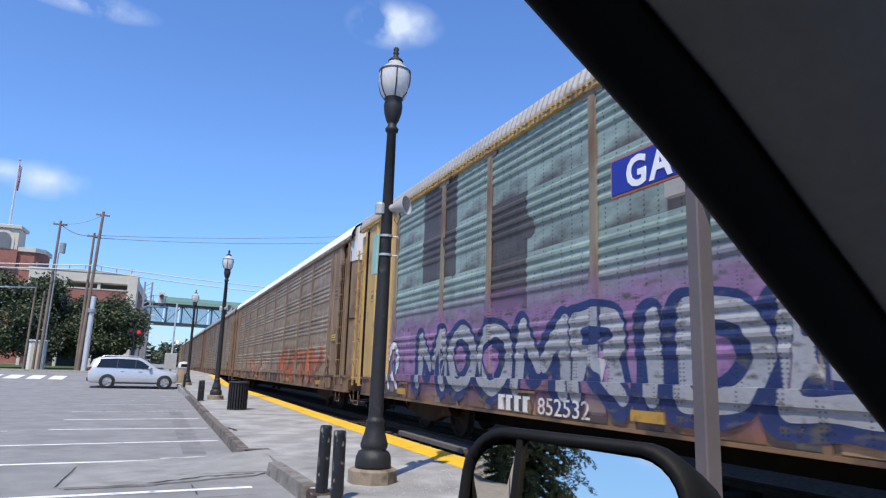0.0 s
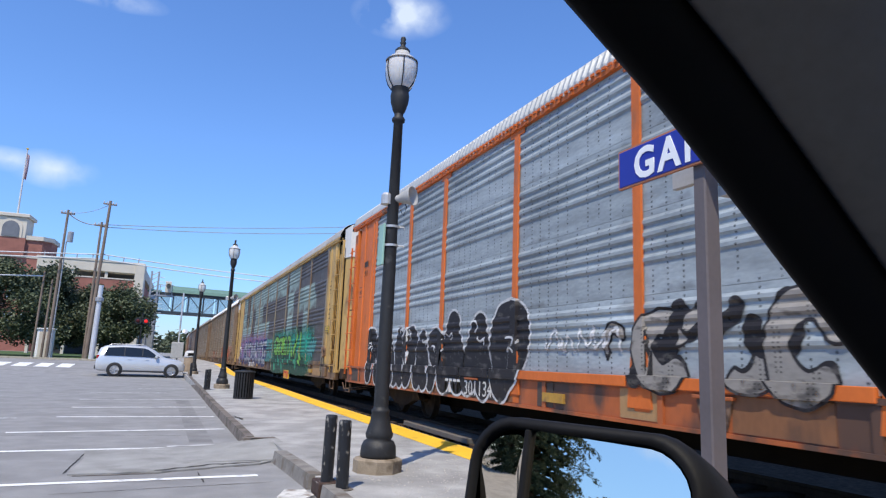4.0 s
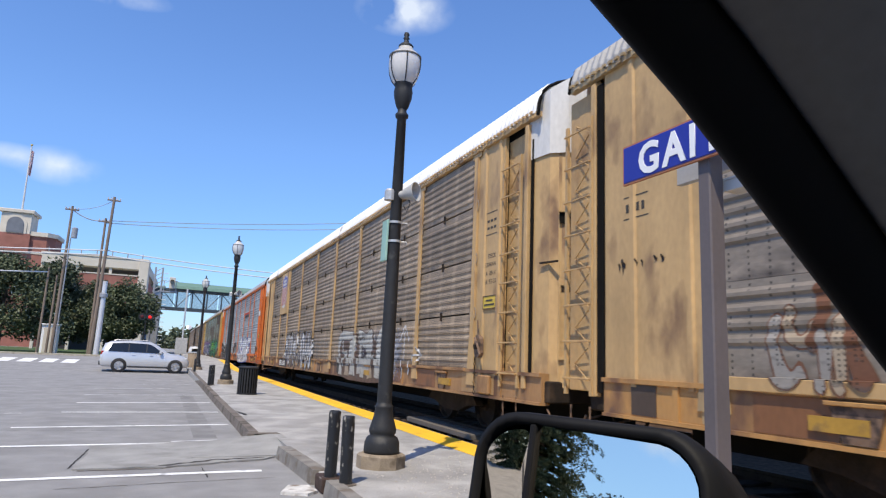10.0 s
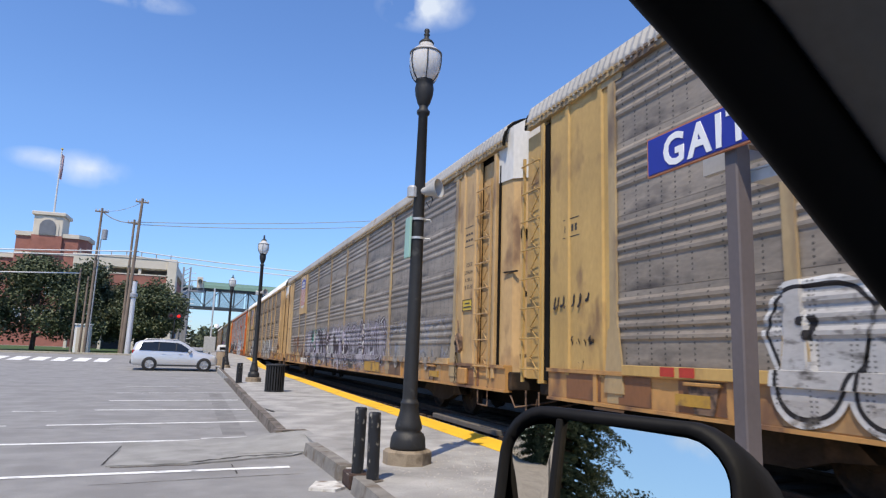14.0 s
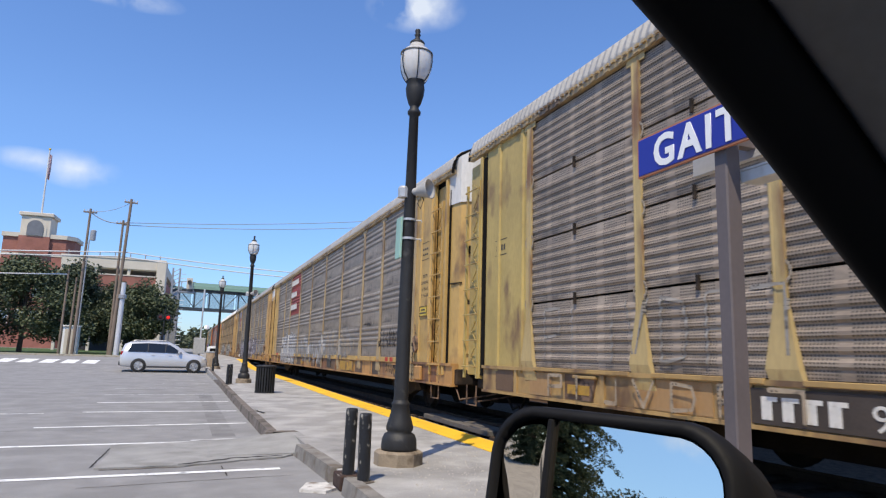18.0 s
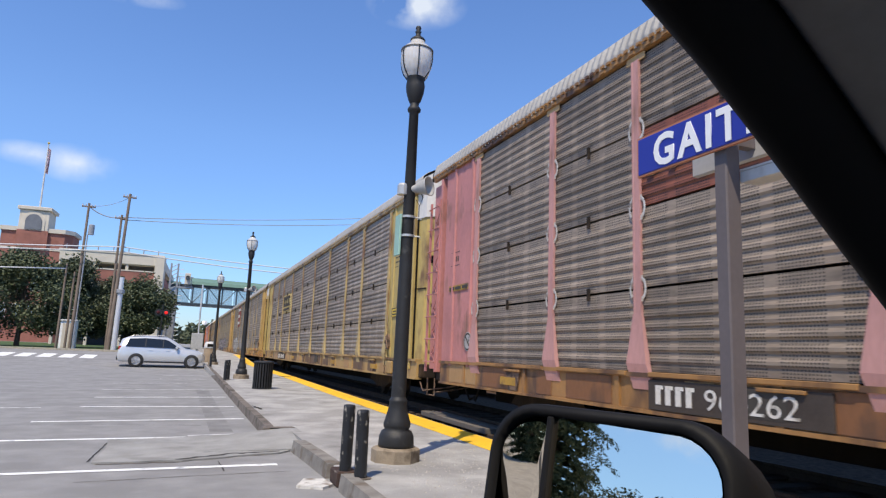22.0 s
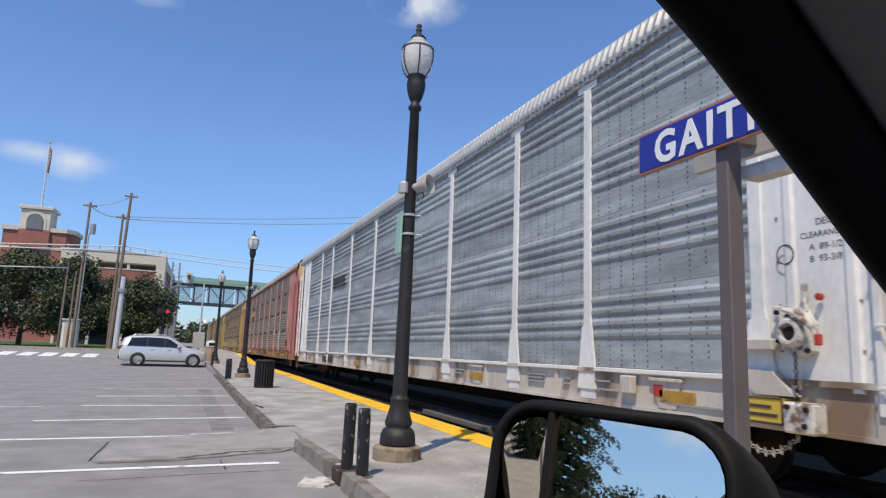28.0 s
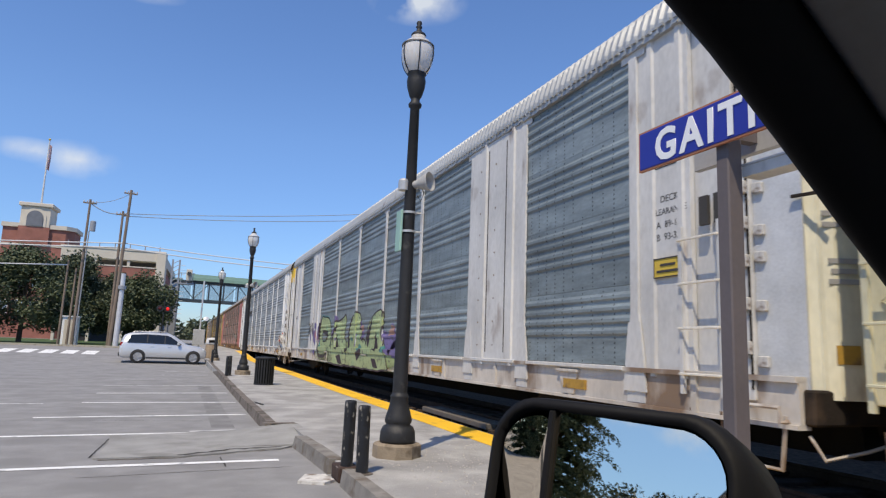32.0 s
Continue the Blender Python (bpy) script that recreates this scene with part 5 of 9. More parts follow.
def street_lamp(x, y, group="platform lamps", horn=False, blade=False):
    z = deck_z(y)
    lamp = thing("street_lamp", pose(x, y, z, 0, 0.4 if blade else 0, 0), "black cast-iron lamp post with an acorn glass globe", "street lamp", group)
    foot = bmesh.new()
    add_prism(foot, [(0.30 * math.cos(radians(a)), 0.30 * math.sin(radians(a))) for a in (18, 70, 118, 165, 200, 250, 290, 340)], 2, -0.1, 0.17)
    bmesh.ops.bevel(foot, geom=[e for e in foot.edges if e.verts[0].co.z > 0.1 and e.verts[1].co.z > 0.1], offset=0.025, segments=1, affect="EDGES")
    part("footing", foot, M_FOOTING, lamp, "cracked tan concrete footing")
    part("base", lathe([(0, 0.17), (0.215, 0.17), (0.222, 0.20), (0.215, 0.30), (0.19, 0.36), (0.15, 0.385), (0.165, 0.41), (0.17, 0.45), (0.155, 0.50), (0.125, 0.60), (0.108, 0.70), (0.115, 0.715), (0.115, 0.735), (0.1, 0.75), (0.09, 0.78)], 24), M_IRON, lamp, smooth=True)
    part("shaft", lathe([(0.092, 0.76), (0.085, 2.2), (0.062, 4.499), (0.085, 4.518), (0.09, 4.556), (0.06, 4.594), (0.06, 4.632)], 20), M_IRON, lamp, smooth=True)
    part("fitter", lathe([(0.05, 4.613), (0.085, 4.670), (0.118, 4.784), (0.128, 4.879), (0.115, 4.955), (0.125, 4.969), (0.125, 4.993), (0.1, 5.003)], 20), M_IRON, lamp, smooth=True)
    globe = part("globe", lathe([(0.1, 4.984), (0.14, 5.007), (0.175, 5.060), (0.205, 5.145), (0.22, 5.240), (0.218, 5.325), (0.205, 5.378)], 24), M_GLOBE, lamp, "frosted white glass globe", smooth=True)
    part("globe_top", lathe([(0.205, 5.387), (0.185, 5.421), (0.14, 5.459), (0.11, 5.482), (0.095, 5.525)], 24), M_GLOBE, globe, smooth=True)
    part("collar", lathe([(0.205, 5.371), (0.222, 5.373), (0.222, 5.387), (0.205, 5.392)], 24), M_RING, lamp)
    part("finial", lathe([(0.10, 5.525), (0.105, 5.544), (0.085, 5.568), (0.04, 5.601), (0.03, 5.639), (0.045, 5.663), (0.028, 5.686), (0.04, 5.715), (0.03, 5.744), (0, 5.748)], 14), M_IRON, lamp, smooth=True)
    for k in range(6):
        a = math.pi * (2 * k + 0.6) / 6
        c, s = math.cos(a), math.sin(a)
        part("rib", tube([(r * c, r * s, h) for r, h in ((0.13, 4.984), (0.185, 5.060), (0.216, 5.145), (0.232, 5.240), (0.228, 5.325), (0.216, 5.383))], 0.008, 5), M_IRON, lamp)
    if horn:
        spk = part("loudspeaker", lathe([(0.03, -0.16), (0.055, -0.14), (0.055, -0.04), (0.075, 0.0), (0.10, 0.08), (0.135, 0.16), (0.14, 0.175), (0.125, 0.172), (0.085, 0.08), (0.04, 0.02), (0, 0.02)], 20), M_HORN, lamp,
                   "grey horn loudspeaker", smooth=True, at=pose(0.085, -0.10, 3.45, 84, 0, 40) @ Matrix.Scale(0.95, 4))
        part("mount", lathe([(0, 0), (0.07, 0.0), (0.07, 0.12), (0.05, 0.15), (0, 0.15)], 12), M_GALV, lamp, "pale speaker mount", at=pose(-0.10, 0.0, 3.36))
        part("bracket", tube([(-0.12, 0.1, 3.45), (0, 0, 3.48), (0.12, -0.06, 3.5)], 0.018, 6), M_GALV, lamp)
        part("cable", tube([(0.1, -0.08, 3.46), (0.16, -0.08, 3.34), (0.12, -0.08, 3.22), (0.08, -0.06, 3.30)], 0.008, 5), M_IRON, lamp)
    if blade:
        part("sign_blade", box(-0.120, -0.09, -0.03, 0.17, 2.56, 3.10, 0.006), M_SIGN_GREEN, lamp, "pale green metal notice blade")
        for h in (3.07, 2.82):
            part("strap", lathe([(0.088, h - 0.015), (0.094, h - 0.015), (0.094, h + 0.015), (0.088, h + 0.015)], 16), M_GALV, lamp)
            part("strap_arm", tube([(-0.11, 0.02, h), (-0.05, 0, h)], 0.010, 5), M_GALV, lamp)
            part("strap_bolt", tube([(0.085, -0.03, h), (0.15, -0.05, h), (0.16, -0.05, h - 0.025)], 0.010, 5), M_GALV, lamp)
    return lamp


street_lamp(2.60, 7.92, horn=True, blade=True)
street_lamp(2.32, 26.5, horn=True)
street_lamp(2.02, 42.6)


def bollard(x, y, tall, lean):
    b = thing("bollard", pose(x, y, deck_z(y) - 0.02, lean[0], lean[1], 0), "black round steel bollard with chipped paint", "bollard", "bollards at the platform kerb")
    part("post", lathe([(0.0, -0.05), (0.067, -0.05), (0.067, tall - 0.02), (0.061, tall), (0.053, tall + 0.004), (0.048, tall - 0.01), (0, tall - 0.012)], 18), M_CHIPPED, b)
    part("collar", lathe([(0.11, 0.0), (0.12, 0.025), (0.08, 0.035)], 14), M_KERB, b, "broken mortar collar")


bollard(1.83, 7.33, 0.74, (0.5, 0.8))
bollard(1.90, 6.93, 0.72, (-0.5, -0.4))
bollard(1.66, 25.3, 0.74, (0, 0.5))
bollard(1.78, 25.7, 0.74, (0, -0.5))
bollard(1.70, 38.5, 0.74, (0, 0.3))


def trash_bin(x, y):
    b = thing("litter_bin", pose(x, y, deck_z(y)), "black ribbed steel litter bin on the platform", "litter bin")
    part("liner", lathe([(0, 0.03), (0.25, 0.03), (0.26, 0.8), (0.0, 0.8)], 20), M_DARK, b)
    for k in range(22):
        a = 2 * math.pi * k / 22
        c, s = math.cos(a), math.sin(a)
        part("slat", box(-0.006, 0.006, -0.022, 0.022, 0.02, 0.80), M_IRON, b, at=pose(0.285 * c, 0.285 * s, 0, 0, 0, math.degrees(a)))
    part("rim", lathe([(0.27, 0.78), (0.31, 0.79), (0.315, 0.82), (0.29, 0.84), (0.2, 0.85), (0.19, 0.83)], 24), M_IRON, b, smooth=True)
    part("foot_ring", lathe([(0.27, 0.0), (0.3, 0.0), (0.3, 0.04), (0.27, 0.04)], 20), M_IRON, b)


trash_bin(2.5, 21.15)
b2 = thing("concrete_bin", pose(1.90, 45.5, deck_z(45.5)), "tan concrete litter bin with a white domed lid", "litter bin")
part("drum", lathe([(0, 0), (0.36, 0), (0.38, 0.1), (0.38, 0.85), (0.34, 0.9), (0, 0.9)], 16), mat("tan_aggregate", (0.33, 0.25, 0.17), 0.9, bump=0.5), b2)
part("lid", lathe([(0.38, 0.9), (0.40, 0.93), (0.38, 1.02), (0.36, 1.2), (0.28, 1.3), (0, 1.34)], 16), M_WHITE, b2, "white domed lid", smooth=True)
part("flap", box(-0.2, 0.2, -0.385, -0.34, 1.0, 1.18), M_DARK, b2)

# station name sign on its post: one board towards the car park, one towards the track
M_BLUE = mat("sign_blue", (0.022, 0.035, 0.30), 0.45, vary=0.05, scale=2)
M_SIGN_EDGE = mat("sign_rust_edge", (0.42, 0.17, 0.09), 0.6, vary=0.15)
M_SIGN_BACK = mat("sign_back_grey", (0.42, 0.42, 0.42), 0.5, vary=0.12)
M_LETTER = mat("sign_white", (0.82, 0.82, 0.82), 0.5, vary=0.03)
M_POST = mat("brown_grey_post", (0.125, 0.105, 0.105), 0.6, vary=0.15, scale=2, fine=30)
SX, SY = 2.66, 3.34
sign = thing("station_sign", pose(SX, SY, 0), "blue station name sign with white letters on a brown post", "station sign")
part("board", box(0, 0.03, -2.6, 0, 2.675, 2.915, 0.004), M_BLUE, sign, "blue enamel name board")
part("edging", prism([(0.010, 2.664), (-2.610, 2.664), (-2.610, 2.926), (0.010, 2.926)], 0, 0.004, 0.026), M_SIGN_EDGE, sign, "reddish brown edging")
part("post", box(0.035, 0.14, -0.70, -0.61, 0.1, 2.90, 0.008), M_POST, sign)
lettered("lettering", "GAITHERSBURG", 0.272, M_LETTER, sign, Matrix.Translation((-0.002, -0.150, 2.698)) @ SIDE, "white capital letters", depth=0.003, fat=0.008, stretch=(0.98, 1.0), space=1.22)
part("back_board", box(0.30, 0.345, -2.6, -0.16, 2.67, 2.95, 0.004), M_SIGN_BACK, sign, "grey back of the second board")
# grey channel coloured white, with a white strip as its sunlit top edge
part("light_channel", box(0.145, 0.27, -2.3, -0.69, 2.49, 2.55), M_WHITE, sign, "metal channel below the boards, whitened for its sunlit top")
part("channel_lip", box(0.14, 0.156, -2.3, -0.69, 2.552, 2.564), M_WHITE, sign)
part("arm", box(0.16, 0.30, -0.66, -0.6, 2.72, 2.90), M_POST, sign)

# ---- parked silver SUV ----
M_SILVER = mat("silver_car_paint", (0.64, 0.645, 0.65), 0.30, 0.4, vary=0.06, scale=1, spec=0.6)
M_TYRE = mat("tyre_rubber", (0.025, 0.025, 0.026), 0.85, vary=0.2)
M_ALLOY = mat("alloy_rim", (0.55, 0.55, 0.56), 0.35, 0.7, vary=0.1)
M_CARGLASS = mat("tinted_car_glass", (0.012, 0.014, 0.016), 0.08, vary=0.05, spec=0.6)
M_TAIL = mat("red_lamp_lens", (0.35, 0.01, 0.01), 0.2, vary=0.1)
M_HEAD = mat("clear_lamp_lens", (0.6, 0.62, 0.63), 0.15, vary=0.1)
M_PLASTIC = mat("dark_plastic", (0.03, 0.03, 0.032), 0.6, vary=0.15)


def loft_body(stations, tumble):
    """A car body from stations along x: (x, z of sill, z of shoulder, z of top, half width, half width at top)."""
    bm = bmesh.new()
    rings = []
    for x, z0, zs, zt, w, wt in stations:
        ring = []
        prof = [(-w * 0.93, z0), (-w, z0 + 0.12), (-w * 1.005, (z0 + zs) / 2), (-w * 0.985, zs), (-wt, zt - 0.04), (-wt * 0.85, zt), (0, zt + 0.015)]
        full = prof + [(-y, z) for y, z in reversed(prof[:-1])]
        rings.append([bm.verts.new((x, y, z)) for y, z in full])
    n = len(rings[0])
    for a, b in zip(rings, rings[1:]):
        for i in range(n):
            bm.faces.new((a[i], a[(i + 1) % n], b[(i + 1) % n], b[i]))
    bm.faces.new(rings[0])
    bm.faces.new(rings[-1][::-1])
    bmesh.ops.recalc_face_normals(bm, faces=bm.faces)
    return bm


def wheel(parent, x, y, r=0.38):
    side = -1 if y < 0 else 1
    w = part("wheel", tyre_me, M_TYRE, parent, at=pose(x, y, r, -90 * side, 0, 0))
    rim = part("rim", rim_me, M_ALLOY, w, "five-spoke alloy rim")
    return w


bm = lathe([(0.25, -0.12), (0.34, -0.125), (0.375, -0.1), (0.38, 0.0), (0.375, 0.1), (0.34, 0.125), (0.25, 0.12)], 24)
tyre_me = link_mesh("tyre", bm, M_TYRE, True)
bm = lathe([(0.0, 0.07), (0.05, 0.09), (0.06, 0.06), (0.2, 0.03), (0.25, 0.1), (0.26, 0.12), (0.25, -0.1), (0, -0.1)], 20)
for k in range(5):
    a = 2 * math.pi * k / 5
    add_tube(bm, [(0.04 * math.cos(a), 0.04 * math.sin(a), 0.085), (0.25 * math.cos(a), 0.25 * math.sin(a), 0.1)], 0.03, 6)
rim_me = link_mesh("rim", bm, M_ALLOY)

suv = thing("suv", pose(-2.26, 42.85, lot_z(42.5), 0, 0, 1) @ Matrix.Scale(0.975, 4), "silver SUV parked across the end of the car park", "car")
part("body", loft_body([(-1.02, 0.45, 0.95, 1.02, 0.86, 0.8), (-0.98, 0.35, 1.05, 1.25, 0.92, 0.75), (-0.85, 0.30, 1.12, 1.62, 0.95, 0.70), (-0.55, 0.28, 1.14, 1.76, 0.955, 0.70), (0.6, 0.28, 1.13, 1.83, 0.96, 0.71),
                        (1.6, 0.28, 1.11, 1.79, 0.96, 0.70), (2.05, 0.28, 1.10, 1.58, 0.955, 0.68), (2.55, 0.28, 1.08, 1.22, 0.95, 0.72), (2.75, 0.28, 1.05, 1.13, 0.95, 0.75), (3.45, 0.30, 0.95, 1.02, 0.92, 0.74), (3.74, 0.36, 0.8, 0.9, 0.82, 0.66), (3.84, 0.42, 0.68, 0.74, 0.7, 0.6)], 0), M_SILVER, suv, smooth=True)
for sgn in (-1, 1):
    side = part("side_window", prism([(-0.62, 1.17), (2.38, 1.14), (1.72, 1.60), (1.5, 1.68), (0.4, 1.72), (-0.45, 1.66)], 1, -0.02, 0.02), M_CARGLASS, suv, "dark tinted side windows",
                at=Matrix.Translation((0, sgn * 0.865, 0)) @ Matrix.Translation((0, 0, 1.42)) @ Matrix.Rotation(sgn * radians(19), 4, "X") @ Matrix.Translation((0, 0, -1.42)))
    for px in (0.45, 1.42):
        part("pillar_trim", box(px - 0.025, px + 0.025, -0.024, 0.024, 1.16, 1.68), M_PLASTIC, side)
    part("sill_trim", box(0.45, 2.65, sgn * 0.93 - 0.03, sgn * 0.93 + 0.03, 0.27, 0.36, 0.01), M_PLASTIC, suv)
    for px in (0.0, 3.08):
        arch = lathe([(0.37, -0.14), (0.425, -0.14), (0.425, 0.14), (0.37, 0.14)], 24)
        # dark ring stands for the shaded gap of the wheel well
        part("wheel_arch", arch, M_PLASTIC, suv, at=pose(px, sgn * 0.83, 0.38, 90, 0, 0))
        wheel(suv, px, sgn * 0.87)
    mir = part("door_mirror", box(2.12, 2.28, sgn * 1.0 - 0.1, sgn * 1.0 + 0.1, 1.12, 1.28, 0.03), M_SILVER, suv)
    part("tail_lamp", box(-1.0, -0.86, sgn * 0.86 - 0.06, sgn * 0.86 + 0.06, 0.98, 1.2, 0.02), M_TAIL, suv)
    part("head_lamp", box(3.4, 3.72, sgn * 0.74 - 0.11, sgn * 0.74 + 0.11, 0.76, 0.92, 0.03), M_HEAD, suv)
    part("roof_rail", tube([(-0.4, sgn * 0.66, 1.79), (-0.3, sgn * 0.66, 1.86), (1.4, sgn * 0.66, 1.88), (1.55, sgn * 0.66, 1.83)], 0.02, 6), M_ALLOY, suv)
    for px in (0.75, 1.7):
        part("door_handle", box(px - 0.09, px + 0.09, sgn * 0.965 - 0.02, sgn * 0.965 + 0.02, 0.99, 1.02, 0.006), M_SILVER, suv)
part("bumper", box(-1.08, -0.9, -0.85, 0.85, 0.38, 0.62, 0.04), M_PLASTIC, suv)
part("grille", box(3.76, 3.86, -0.4, 0.4, 0.5, 0.74, 0.02), M_PLASTIC, suv)

# ---- trees ----
M_BARK = mat("bark", (0.10, 0.075, 0.055), 0.9, vary=0.35, scale=5, bump=0.6, bump_scale=20)
M_LEAF = mat("leaf_green", (0.086, 0.105, 0.052), 0.6, vary=0.45, scale=1.2, fine=6)
M_LEAF_DARK = mat("leaf_dark_green", (0.074, 0.090, 0.047), 0.6, vary=0.45, scale=1.2, fine=6)
M_NEEDLE = mat("needle_green", (0.075, 0.092, 0.052), 0.9, spec=0.08, vary=0.4, scale=2)


def leafy(bm, rnd, centre, reach, count, size):
    """Leaves as small bent quads round a centre."""
    for _ in range(count):
        d = Vector((rnd.gauss(0, 1), rnd.gauss(0, 1), rnd.gauss(0, 0.8)))
        p = Vector(centre) + d.normalized() * reach * rnd.random() ** 0.45
        a = Vector((rnd.uniform(-1, 1), rnd.uniform(-1, 1), rnd.uniform(-0.6, 0.6))).normalized() * size * rnd.uniform(0.6, 1.3)
        b = a.cross(Vector((rnd.uniform(-1, 1), rnd.uniform(-1, 1), rnd.uniform(-1, 1)))).normalized() * size * 0.6
        vs = [bm.verts.new(p - a), bm.verts.new(p + b), bm.verts.new(p + a), bm.verts.new(p - b)]
        bm.faces.new(vs)


def broadleaf(x, y, z, tall, wide, seed, leaves=2600, size=0.16, material=None, label="leafy green street tree with a dense crown"):
    rnd = random.Random(seed)
    t = thing("tree", pose(x, y, z), label, "tree", "trees")
    part("trunk", tube([(0, 0, -0.1), (0.05, 0, tall * 0.2), (0, 0.05, tall * 0.4), (0.1, 0, tall * 0.7)], tall * 0.03, 8, tall * 0.012), M_BARK, t)
    bm, limbs = bmesh.new(), bmesh.new()
    for k in range(30):
        a, h = rnd.uniform(0, 6.28), rnd.uniform(0.24, 0.95)
        r = wide * math.sin(min(1, (1.05 - h) * 1.5) * 1.5) * rnd.uniform(0.4, 1.0)
        c = (r * math.cos(a), r * math.sin(a), tall * h)
        if k < 9:
            add_tube(limbs, [(0, 0, tall * h * 0.55), (c[0] * 0.5, c[1] * 0.5, tall * h * 0.8), c], tall * 0.011, 5, tall * 0.003)
        leafy(bm, rnd, c, wide * rnd.uniform(0.26, 0.46), leaves // 30, size)
    part("branch_work", limbs, M_BARK, t)
    part("crown", bm, material or M_LEAF, t)
    return t


def conifer(x, y, z, tall, wide, seed):
    rnd = random.Random(seed)
    t = thing("conifer", pose(x, y, z), "tall dark green spruce tree", "tree", "trees")
    part("trunk", tube([(0, 0, -0.1), (0, 0, tall * 0.96)], tall * 0.016, 8, 0.02), M_BARK, t)
    bm = bmesh.new()
    levels = 58
    for k in range(levels):
        h = 0.015 + 0.965 * k / levels
        reach = wide * (1 - h) ** 0.8 * rnd.uniform(0.75, 1.1)
        for j in range(16):
            a = rnd.uniform(0, 6.28)
            length = max(0.25, reach * rnd.uniform(0.7, 1.08))
            c, s = math.cos(a), math.sin(a)
            for q in range(110):
                inner = q < 40
                f = rnd.uniform(0.1, 0.6) if inner else rnd.uniform(0.4, 1.0)
                side = rnd.uniform(-1, 1) * 0.20 * length * (1.1 - f)
                p = Vector((c * length * f - s * side, s * length * f + c * side, tall * h - length * 0.35 * f * f + rnd.uniform(-0.12, 0.1)))
                d = Vector((rnd.uniform(-1, 1), rnd.uniform(-1, 1), rnd.uniform(-0.5, 0.2))).normalized() * (rnd.uniform(0.11, 0.20) if inner else rnd.uniform(0.05, 0.10))
                w = d.cross(Vector((rnd.uniform(-1, 1), rnd.uniform(-1, 1), rnd.uniform(-1, 1)))).normalized() * (0.09 if inner else 0.03)
                bm.faces.new([bm.verts.new(p - d), bm.verts.new(p + w), bm.verts.new(p + d), bm.verts.new(p - w)])
    part("crown", bm, M_NEEDLE, t)
    return t


broadleaf(-13.0, 66, 0.5, 7.6, 4.4, 1, 17000, 0.15)
broadleaf(-17.5, 63, 0.4, 7.6, 4.6, 2, 17000, 0.15, M_LEAF_DARK)
broadleaf(-9.6, 71, 0.4, 8.2, 3.8, 3, 16000, 0.15, M_LEAF_DARK)
broadleaf(-3.4, 69, 0.4, 7.2, 3.0, 4, 13000, 0.14)
broadleaf(-6.0, 72, 0.4, 7.0, 3.2, 5, 13000, 0.14, M_LEAF_DARK)
broadleaf(-22.0, 60, 0.4, 7.2, 4.6, 7, 16000, 0.15, M_LEAF_DARK)
# far woods along the horizon
rnd = random.Random(11)
bm = bmesh.new()
for k in range(230):
    a = -0.5 + 1.15 * k / 230
    d = rnd.uniform(300, 420)
    leafy(bm, rnd, (d * math.sin(a), d * math.cos(a), rnd.uniform(-1, 6.5)), rnd.uniform(4, 7), 240, 1.1)
solo("far_woods", bm, M_LEAF_DARK, "distant green woods on the horizon", "woods", kind="stuff")

# ---- street side: poles, signals, wires, buildings ----
M_POLE = mat("weathered_pole_wood", (0.20, 0.155, 0.12), 0.9, vary=0.3, scale=4, fine=30, stretch=(1, 1, 0.3))
M_WIRE = mat("grey_wire", (0.30, 0.31, 0.33), 0.5, vary=0.1)
M_ALU = mat("aluminium_mast", (0.62, 0.62, 0.63), 0.4, 0.3, vary=0.1)
M_STEEL_GREY = mat("grey_steel", (0.30, 0.31, 0.33), 0.5, 0.2, vary=0.15)
M_BRICK = mat("red_brick", (0.30, 0.125, 0.095), 0.85, vary=0.25, scale=0.8, fine=20)
M_CREAM = mat("cream_stone", (0.60, 0.54, 0.45), 0.8, vary=0.12, scale=0.6)
M_VOID = mat("shaded_opening", (0.03, 0.03, 0.035), 0.6, vary=0.2)
M_GREEN_ROOF = mat("green_metal_roof", (0.16, 0.26, 0.20), 0.5, 0.1, vary=0.12)
M_BRIDGE = mat("bridge_steel", (0.06, 0.075, 0.085), 0.5, 0.2, vary=0.15)
M_PANE = mat("pale_glazing", (0.30, 0.38, 0.46), 0.15, vary=0.1)
M_FLAG = mat("flag_red_white", (0.50, 0.34, 0.35), 0.8, vary=0.5, scale=2)


def utility_pole(x, y, tall, lean, arms=True, thick=0.125, kit=0):
    p = thing("utility_pole", pose(x, y, 0.5, 0, lean, 0), "weathered wooden utility pole with cross arms", "utility pole", "utility poles")
    part("pole", tube([(0, 0, -0.2), (0, 0, tall)], thick, 10, thick * 0.7), M_POLE, p)
    if arms:
        part("cross_arm", box(-0.5, 0.5, -0.06, 0.06, tall - 0.35, tall - 0.24, 0.01), M_POLE, p)
        for q in (-0.45, -0.2, 0.2, 0.45):
            part("insulator", lathe([(0.02, 0), (0.05, 0.03), (0.03, 0.08), (0.05, 0.11), (0, 0.14)], 8), M_CREAM, p, at=pose(q, 0, tall - 0.22))
    if kit:
        part("transformer", lathe([(0, 0), (0.22, 0.02), (0.22, 0.8), (0.15, 0.86), (0, 0.88)], 14), M_STEEL_GREY, p, at=pose(0.42, -0.1, tall - kit))
        part("conduit", tube([(0.2, -0.1, 0), (0.2, -0.1, tall - kit)], 0.05, 6), M_STEEL_GREY, p)
    return p


utility_pole(-5.22, 57.9, 12.8, 1.6, thick=0.15)
utility_pole(-5.42, 58.6, 11.1, 0.3)
utility_pole(-7.95, 58.6, 11.8, 0.6, kit=2.6)
utility_pole(-8.95, 58.9, 6.8, 0.6, arms=False, thick=0.10)
utility_pole(-8.35, 59.0, 6.2, 0.6, arms=False, thick=0.10)

